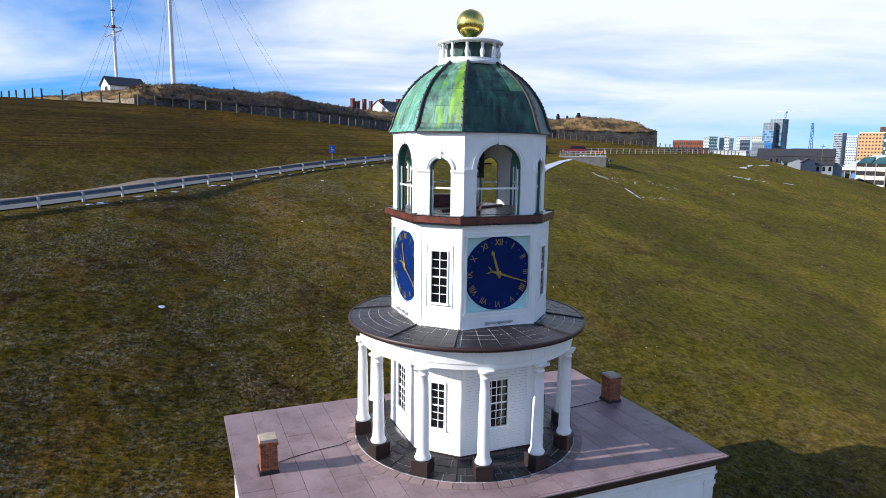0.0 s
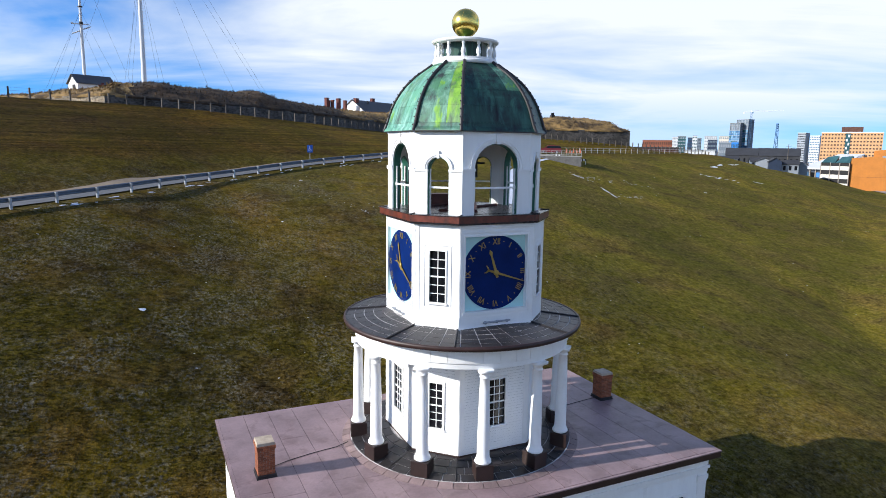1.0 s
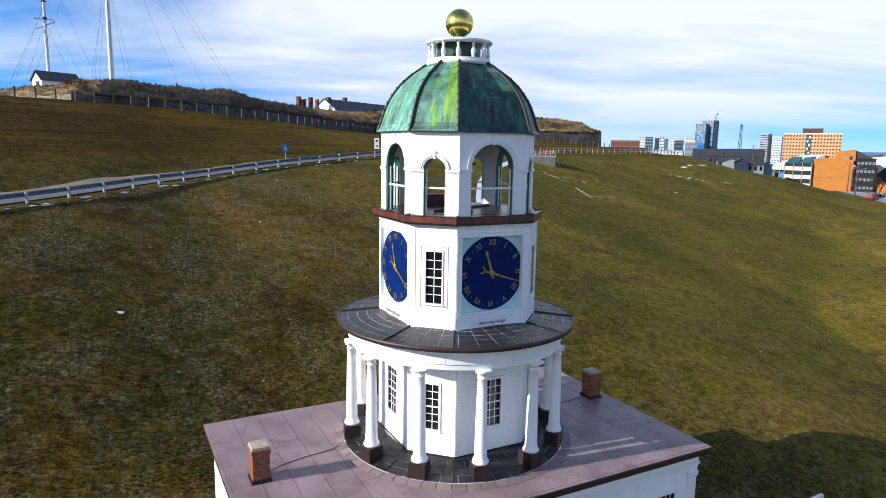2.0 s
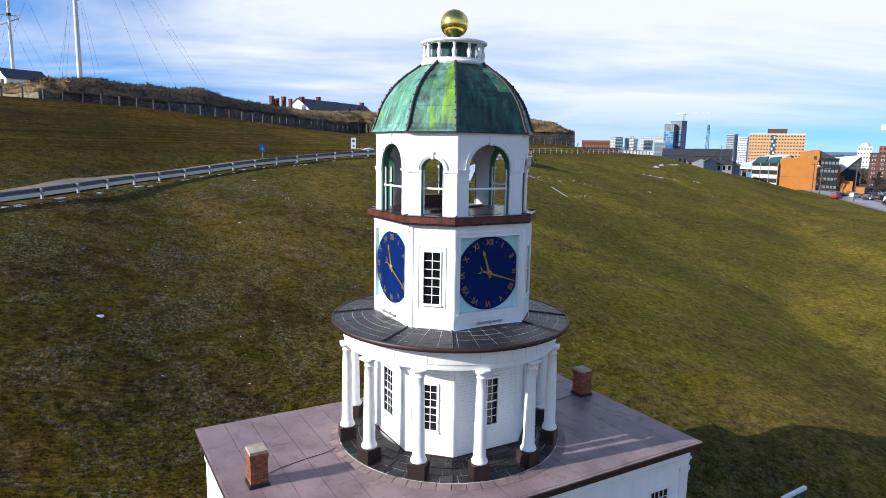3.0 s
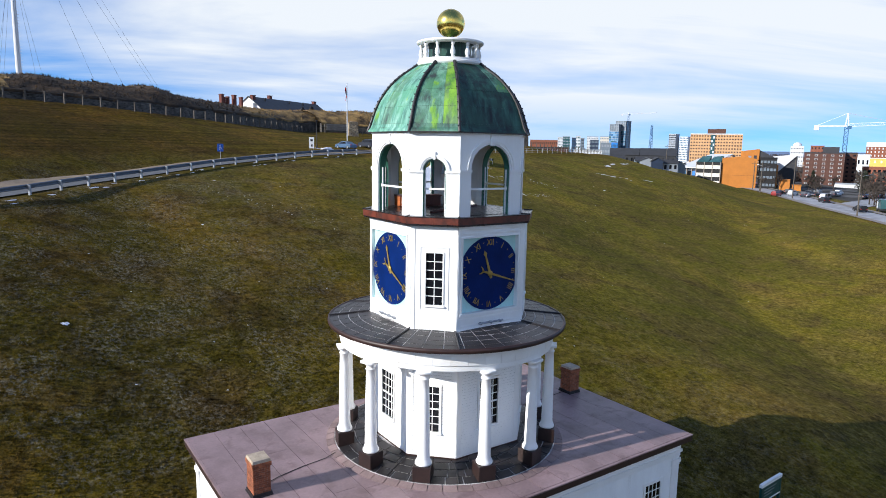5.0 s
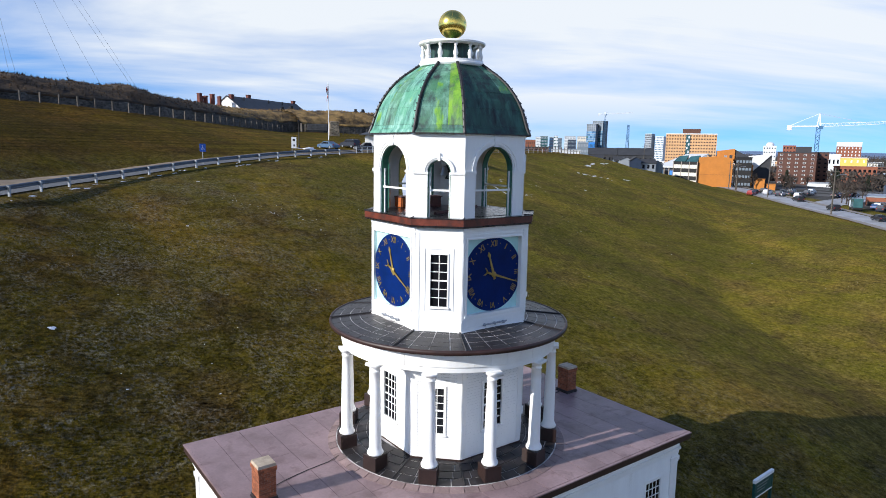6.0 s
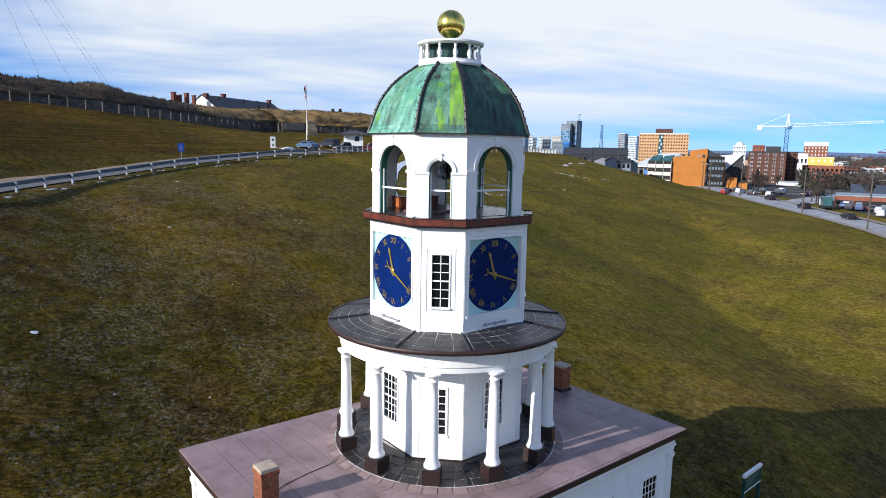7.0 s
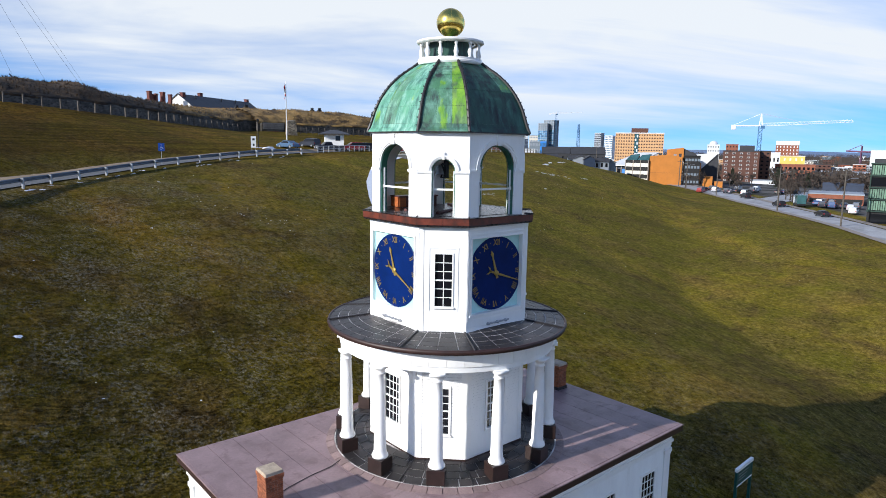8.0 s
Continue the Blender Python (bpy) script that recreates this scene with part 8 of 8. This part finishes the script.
def tower_crane(label, x, y, mast_top, jib_z, heading, jib, counter, mast_w, jib_mat, mast_mat, rise=0.0):
    g = ground_at(x, y)
    t = thing("tower_crane", label, "crane", (x, y, g), heading)
    hgt = jib_z - g
    bm = bmesh.new()
    for sx in (-1, 1):
        for sy in (-1, 1):
            tube(bm, [(sx * mast_w / 2, sy * mast_w / 2, 0), (sx * mast_w / 2, sy * mast_w / 2, hgt)], mast_w * 0.09, 4)
    n = int(hgt / (mast_w * 1.05))
    for k in range(n):
        z0, z1 = hgt * k / n, hgt * (k + 1) / n
        for sg in (-1, 1):
            tube(bm, [(-mast_w / 2, sg * mast_w / 2, z0), (mast_w / 2, sg * mast_w / 2, z1)], mast_w * 0.04, 3)
            tube(bm, [(mast_w / 2, sg * mast_w / 2, z0), (-mast_w / 2, sg * mast_w / 2, z1)], mast_w * 0.04, 3)
            tube(bm, [(sg * mast_w / 2, mast_w / 2, z0), (sg * mast_w / 2, -mast_w / 2, z1)], mast_w * 0.04, 3)
    part("mast", bm, mast_mat, t)
    bm = bmesh.new()
    w = mast_w * 0.44
    n = int(jib / (w * 2.2))
    lift = lambda x: hgt + rise * x / jib
    for sy in (-1, 1):
        tube(bm, [(0, sy * w, hgt), (jib, sy * w * 0.5, lift(jib))], w * 0.16, 4)
    tube(bm, [(0, 0, hgt + w * 2.0), (jib, 0, lift(jib) + w * 1.1)], w * 0.18, 4)
    for k in range(n):
        a, b, c = jib * k / n, jib * (k + 0.5) / n, jib * (k + 1) / n
        for sy in (-1, 1):
            tube(bm, [(a, sy * w * 0.9, lift(a)), (b, 0, lift(b) + w * 1.8)], w * 0.09, 3)
            tube(bm, [(b, 0, lift(b) + w * 1.8), (c, sy * w * 0.8, lift(c))], w * 0.09, 3)
    part("jib", bm, jib_mat, t)
    bm = bmesh.new()
    box(bm, -counter, 0, -w, w, hgt, hgt + w * 0.8)
    part("counter_jib", bm, jib_mat, t)
    bm = bmesh.new()
    box(bm, -counter, -counter * 0.84, -w * 1.1, w * 1.1, hgt - w * 2.2, hgt + w)
    part("counterweight", bm, CITY_WHITE, t)
    bm = bmesh.new()
    tube(bm, [(-w, 0, hgt), (0, 0, mast_top - g)], w * 0.5, 4)
    tube(bm, [(w, 0, hgt), (0, 0, mast_top - g)], w * 0.5, 4)
    part("apex", bm, jib_mat, t)
    for q in ((-counter * 0.9, 0, hgt + w), (jib * 0.55, 0, hgt + w * 1.6)):
        bm = bmesh.new()
        tube(bm, [(0, 0, mast_top - g), q], w * 0.12, 3)
        part("tie_bar", bm, jib_mat, t)
    bm = bmesh.new()
    box(bm, 0.3, mast_w * 1.2, -w * 1.6, -w * 0.4, hgt - w * 1.6, hgt + w * 0.4)
    part("cab", bm, BLUEGLASS, t)
    return t


def cranes():
    tower_crane("large white tower crane with a long lattice jib over the town", 367.2, 149.2, 40.8, 33.6, -69, 45, 15.5, 1.9, CITY_WHITE, BLUEGLASS, 2.1)
    tower_crane("small tower crane beside the unfinished tower", 733.2, 604.2, 74.5, 71.5, -50, 38, 10, 1.9, CITY_WHITE, BLUEGLASS, 2.0)
    g = ground_at(692.8, 532.9)
    t = thing("lattice_tower", "dark leaning lattice tower beyond the sheds", "tower", (692.8, 532.9, g))
    bm = bmesh.new()
    for sx, sy in ((-1, -1), (1, -1), (0, 1)):
        tube(bm, [(sx * 2.6, sy * 2.6, 0), (sx * 0.9 + 1.5, sy * 0.9, 54 - g)], 0.35, 4)
    for k in range(16):
        f0, f1 = k / 16, (k + 1) / 16
        r0, r1 = 2.6 - 1.7 * f0, 2.6 - 1.7 * f1
        tube(bm, [(-r0 + 1.5 * f0, -r0, f0 * (54 - g)), (r1 + 1.5 * f1, -r1, f1 * (54 - g))], 0.2, 3)
    part("frame", bm, BLUEGLASS, t)
    t = thing("harbour_crane", "faded purple harbour crane with a raised boom", "crane", (1417, 415, -9))
    bm = bmesh.new()
    for x in (-4, 4):
        tube(bm, [(x, 0, 0), (x * 0.4, 0, 46)], 1.1, 5)
    tube(bm, [(-16, -30, 34), (14, 30, 36)], 1.8, 5)
    tube(bm, [(0, 0, 48), (14, 30, 36)], 0.6, 4)
    part("frame", bm, PURPLE, t)


def street_things():
    def pole(x, y, h, lamp=True):
        t = thing("utility_pole", "tall weathered utility pole with a street light arm", "utility pole", (x, y, ground_at(x, y)), -40, group="poles along the street")
        bm = bmesh.new()
        tube(bm, [(0, 0, -0.5), (0, 0, h)], 0.20, 8, 0.13)
        part("shaft", bm, POSTWOOD, t)
        bm = bmesh.new()
        box(bm, -1.1, 1.1, -0.07, 0.07, h - 1.0, h - 0.85)
        part("crossarm", bm, POSTWOOD, t)
        bm = bmesh.new()
        tube(bm, [(0, 0, h - 2.2), (1.2, 0, h - 1.7), (2.2, 0, h - 1.6)], 0.05, 5)
        box(bm, 2.0, 2.7, -0.12, 0.12, h - 1.68, h - 1.55)
        part("lamp_arm", bm, STEEL, t)
        return t
    for x, y, h in ((136.6, 29.2, 12.0), (157.4, 50.9, 11.8), (194.4, 86.0, 12.2), (211.0, 106.2, 10.8), (223, 116, 11), (262, 150, 11), (116, 10, 11.5), (250, 176, 12), (232, 132, 9)):
        pole(x, y, h)
    cols = ((0.03, 0.035, 0.05), (0.02, 0.02, 0.022), (0.5, 0.52, 0.55), (0.12, 0.13, 0.15), (0.25, 0.03, 0.03), (0.05, 0.09, 0.2), (0.62, 0.63, 0.64))
    names = ("dark blue", "black", "silver", "grey", "dark red", "blue", "white")
    rnd = random.Random(8)
    spots = [(153.2, 38.7, 45, 1, "saloon"), (169.8, 55.6, 46, 1, "suv"), (189.0, 73.7, 46, 1, "suv"), (263.0, 139.1, 46, 5, "saloon"), (272.1, 151.7, 46, 0, "saloon"), (167.6, 36.5, 10, 6, "suv"), (178.0, 40.5, 15, 2, "suv"), (184, 44, 15, 0, "saloon")]
    for k in range(26):
        f = rnd.random()
        spots.append((196 + 52 * f + rnd.uniform(-2, 2), 84 - 4 * f + rnd.choice((-3.5, 3.5, 9.5, 14)), 8 + rnd.uniform(-4, 4), rnd.choice((0, 1, 1, 3, 4, 5, 2)), rnd.choice(("saloon", "suv"))))
    for k in range(9):
        spots.append((179 + rnd.uniform(0, 14), 41 + rnd.uniform(0, 11), 12, rnd.choice((0, 1, 3, 3, 4, 5, 2)), rnd.choice(("saloon", "suv"))))
    for x, y, turn, c, shape in spots:
        car(names[c] + (" saloon" if shape == "saloon" else " sport utility car") + " on the town street", x, y, turn, cols[c], shape, ground_at(x, y) + 0.12)
    x, y = 175.6, 52.5
    t = thing("box_truck", "white delivery truck with a teal box parked by the street", "truck", (x, y, ground_at(x, y) + 0.1), 30)
    for nm, mat, (x0, x1, z0, z1) in (("box", TEALGLASS, (-3.2, 1.2, 0.9, 3.3)), ("cab", CITY_WHITE, (1.3, 3.0, 0.6, 2.5)), ("chassis", IRON, (-3.2, 3.0, 0.4, 0.9))):
        bm = bmesh.new()
        box(bm, x0, x1, -1.1, 1.1, z0, z1)
        bmesh.ops.bevel(bm, geom=bm.edges[:], offset=0.08, segments=1, affect="EDGES")
        part(nm, bm, mat, t)
    for px in (-2.2, 2.1):
        for sg in (-1, 1):
            bm = bmesh.new()
            lathe(bm, [(0.2, -0.15), (0.45, -0.15), (0.45, 0.15), (0.2, 0.15)], 12)
            q = part("wheel", bm, RUBBER, t)
            q.location, q.rotation_euler = (px, sg * 1.0, 0.45), (math.pi / 2, 0, 0)


def bare_tree(seed, height):
    """Trunk, limbs and a fine uneven crown of bare twigs."""
    rnd = random.Random(seed)
    trunk, twigs = bmesh.new(), bmesh.new()
    def grow(p, d, ln, r, lvl):
        q = p + d * ln
        bm = trunk if lvl < 2 else twigs
        r = max(r, 0.045)
        tube(bm, [p, p.lerp(q, 0.5) + Vector((rnd.uniform(-1, 1), rnd.uniform(-1, 1), 0)) * ln * 0.05, q], r, 5 if lvl < 2 else 3, r * 0.6)
        if lvl >= 5:
            return
        for k in range(3 if lvl else 5):
            nd = (d + Vector((rnd.uniform(-1, 1), rnd.uniform(-1, 1), rnd.uniform(-0.25, 0.6))) * (0.75 if lvl else 0.8)).normalized()
            grow(p.lerp(q, rnd.uniform(0.55, 1.0)), nd, ln * rnd.uniform(0.58, 0.78), r * 0.55, lvl + 1)
    grow(Vector((0, 0, -0.3)), Vector((0, 0, 1)), height * 0.3, height * 0.022, 0)
    t = thing("bare_tree", "leafless grey-brown street tree", "tree", group="bare trees of the town")
    part("trunk", trunk, BARK, t)
    part("crown", twigs, BARK, t)
    return t


def conifer(seed, height):
    rnd = random.Random(seed)
    t = thing("conifer", "dark evergreen tree with an uneven crown", "tree", group="evergreen trees of the town")
    bm = bmesh.new()
    tube(bm, [(0, 0, -0.3), (0, 0, height * 0.95)], height * 0.025, 6, 0.03)
    part("trunk", bm, BARK, t)
    bm = bmesh.new()
    for k in range(900):
        z = height * (0.10 + 0.9 * rnd.random() ** 1.2)
        r = (1 - z / height) * height * 0.30 * (0.55 + 0.45 * rnd.random()) * (1 + 0.3 * math.sin(z * 3))
        a = rnd.uniform(0, 2 * math.pi)
        c = Vector((r * math.cos(a), r * math.sin(a), z))
        s = height * 0.045
        d = Vector((math.cos(a), math.sin(a), -0.5)) * s * 1.5
        u = Vector((-math.sin(a), math.cos(a), rnd.uniform(-0.4, 0.4))) * s * 0.6
        bm.faces.new([bm.verts.new(v) for v in (c - u, c + u, c + d)])
    part("crown", bm, NEEDLES, t)
    return t


def trees():
    rnd = random.Random(31)
    kinds = [bare_tree(k, 9.0) for k in range(3)]
    ever = [conifer(5, 9.0), conifer(6, 8.0)]
    first = [(252.5, 109.5), (244.0, 101.3), (236.0, 76.1)]
    for t, (x, y) in zip(kinds, first):
        t.matrix_basis = pose(x, y, ground_at(x, y), 0, 0, 40)
    for t, (x, y) in zip(ever, ((268.5, 96.0), (272.0, 118.0))):
        t.matrix_basis = pose(x, y, ground_at(x, y))
    made = 0
    for x, y, s in ((193.5, 62.0, 1.25), (196.5, 64.5, 1.1), (190.0, 60.0, 0.95), (205.0, 84.0, 0.9)):
        c = copy_thing(kinds[1], pose(x, y, ground_at(x, y), 0, 0, 70 * s))
        c.scale = (s, s, s)
    for k in range(9):            # trees round the parking lot
        x, y = rnd.uniform(214, 262), rnd.uniform(60, 112)
        m = pose(x, y, ground_at(x, y), 0, 0, rnd.uniform(0, 360))
        c = copy_thing(rnd.choice(kinds), m)
    while made < 80:
        az, d = radians(rnd.uniform(46, 76.0)), rnd.uniform(235, 640)
        x, y = -14 + d * math.sin(az), -22 + d * math.cos(az)
        e = (x - 122) * -0.72 + (y - 17) * 0.69
        if e > -22 or (d < 330 and az < radians(65)):
            continue
        src = rnd.choice(kinds * 3 + ever)
        s = rnd.uniform(0.75, 1.25)
        m = pose(x, y, ground_at(x, y), 0, 0, rnd.uniform(0, 360))
        c = copy_thing(src, m)
        c.scale = (s, s, s)
        made += 1


def far_woods():
    """Wooded ridges at the edge of sight, and the dark belt of trees between the houses."""
    bm = bmesh.new()
    rows = []
    for k in range(121):
        az = radians(30 + 60 * k / 120)
        row = []
        for d, h in ((3300, -12), (3600, 10 + 8 * noise.noise((k * 0.07, 1.0, 0)) + 3 * noise.noise((k * 0.5, 2.0, 0))), (4300, 40 + 12 * noise.noise((k * 0.05, 4.0, 0)))):
            row.append(bm.verts.new((d * math.sin(az), d * math.cos(az), h)))
        rows.append(row)
    for a, b in zip(rows, rows[1:]):
        for k in range(2):
            bm.faces.new((a[k], b[k], b[k + 1], a[k + 1]))
    tagged(part("far_hills", bm, HAZE_HILL, smooth=True), "low wooded hills on the horizon, blue with distance haze", "hills", kind="structure")
    rnd = random.Random(77)
    verts, faces = [], []
    for k in range(21000):
        az, d = radians(rnd.uniform(38, 78)), 300 + 2600 * rnd.random() ** 1.5
        x, y = -14 + d * math.sin(az), -22 + d * math.cos(az)
        if (x - 122) * -0.72 + (y - 17) * 0.69 > -52 or noise.noise((x * 0.02, y * 0.02, 0.5)) < (-0.12 if d < 560 else -0.35):
            continue
        z = ground_at(x, y)
        for q in range(8):
            c = Vector((x + rnd.uniform(-2.5, 2.5), y + rnd.uniform(-2.5, 2.5), z + rnd.uniform(0, 6.0 + d / 250)))
            u = Vector((rnd.uniform(-1, 1), rnd.uniform(-1, 1), rnd.uniform(-0.3, 0.3))) * 1.5
            i = len(verts)
            u *= 0.40 + d / 2600
            verts += [tuple(c - u), tuple(c + u), tuple(c + Vector((rnd.uniform(-0.5, 0.5), 0, rnd.uniform(0.7, 1.8))))]
            faces.append((i, i + 1, i + 2))
    me = bpy.data.meshes.new("town_woods")
    me.from_pydata(verts, [], faces)
    me.materials.append(BARK)
    tagged(new("town_woods", me), "brown belt of bare trees between the town's houses", "woods", kind="stuff")


near_town(), crest_hall(), horizon_towers(), far_town(), cranes(), street_things(), trees(), far_woods()

# ---- single pieces of the roofs, last ----
roof_sheets(deck)
apron(deck)
skirt_roof()
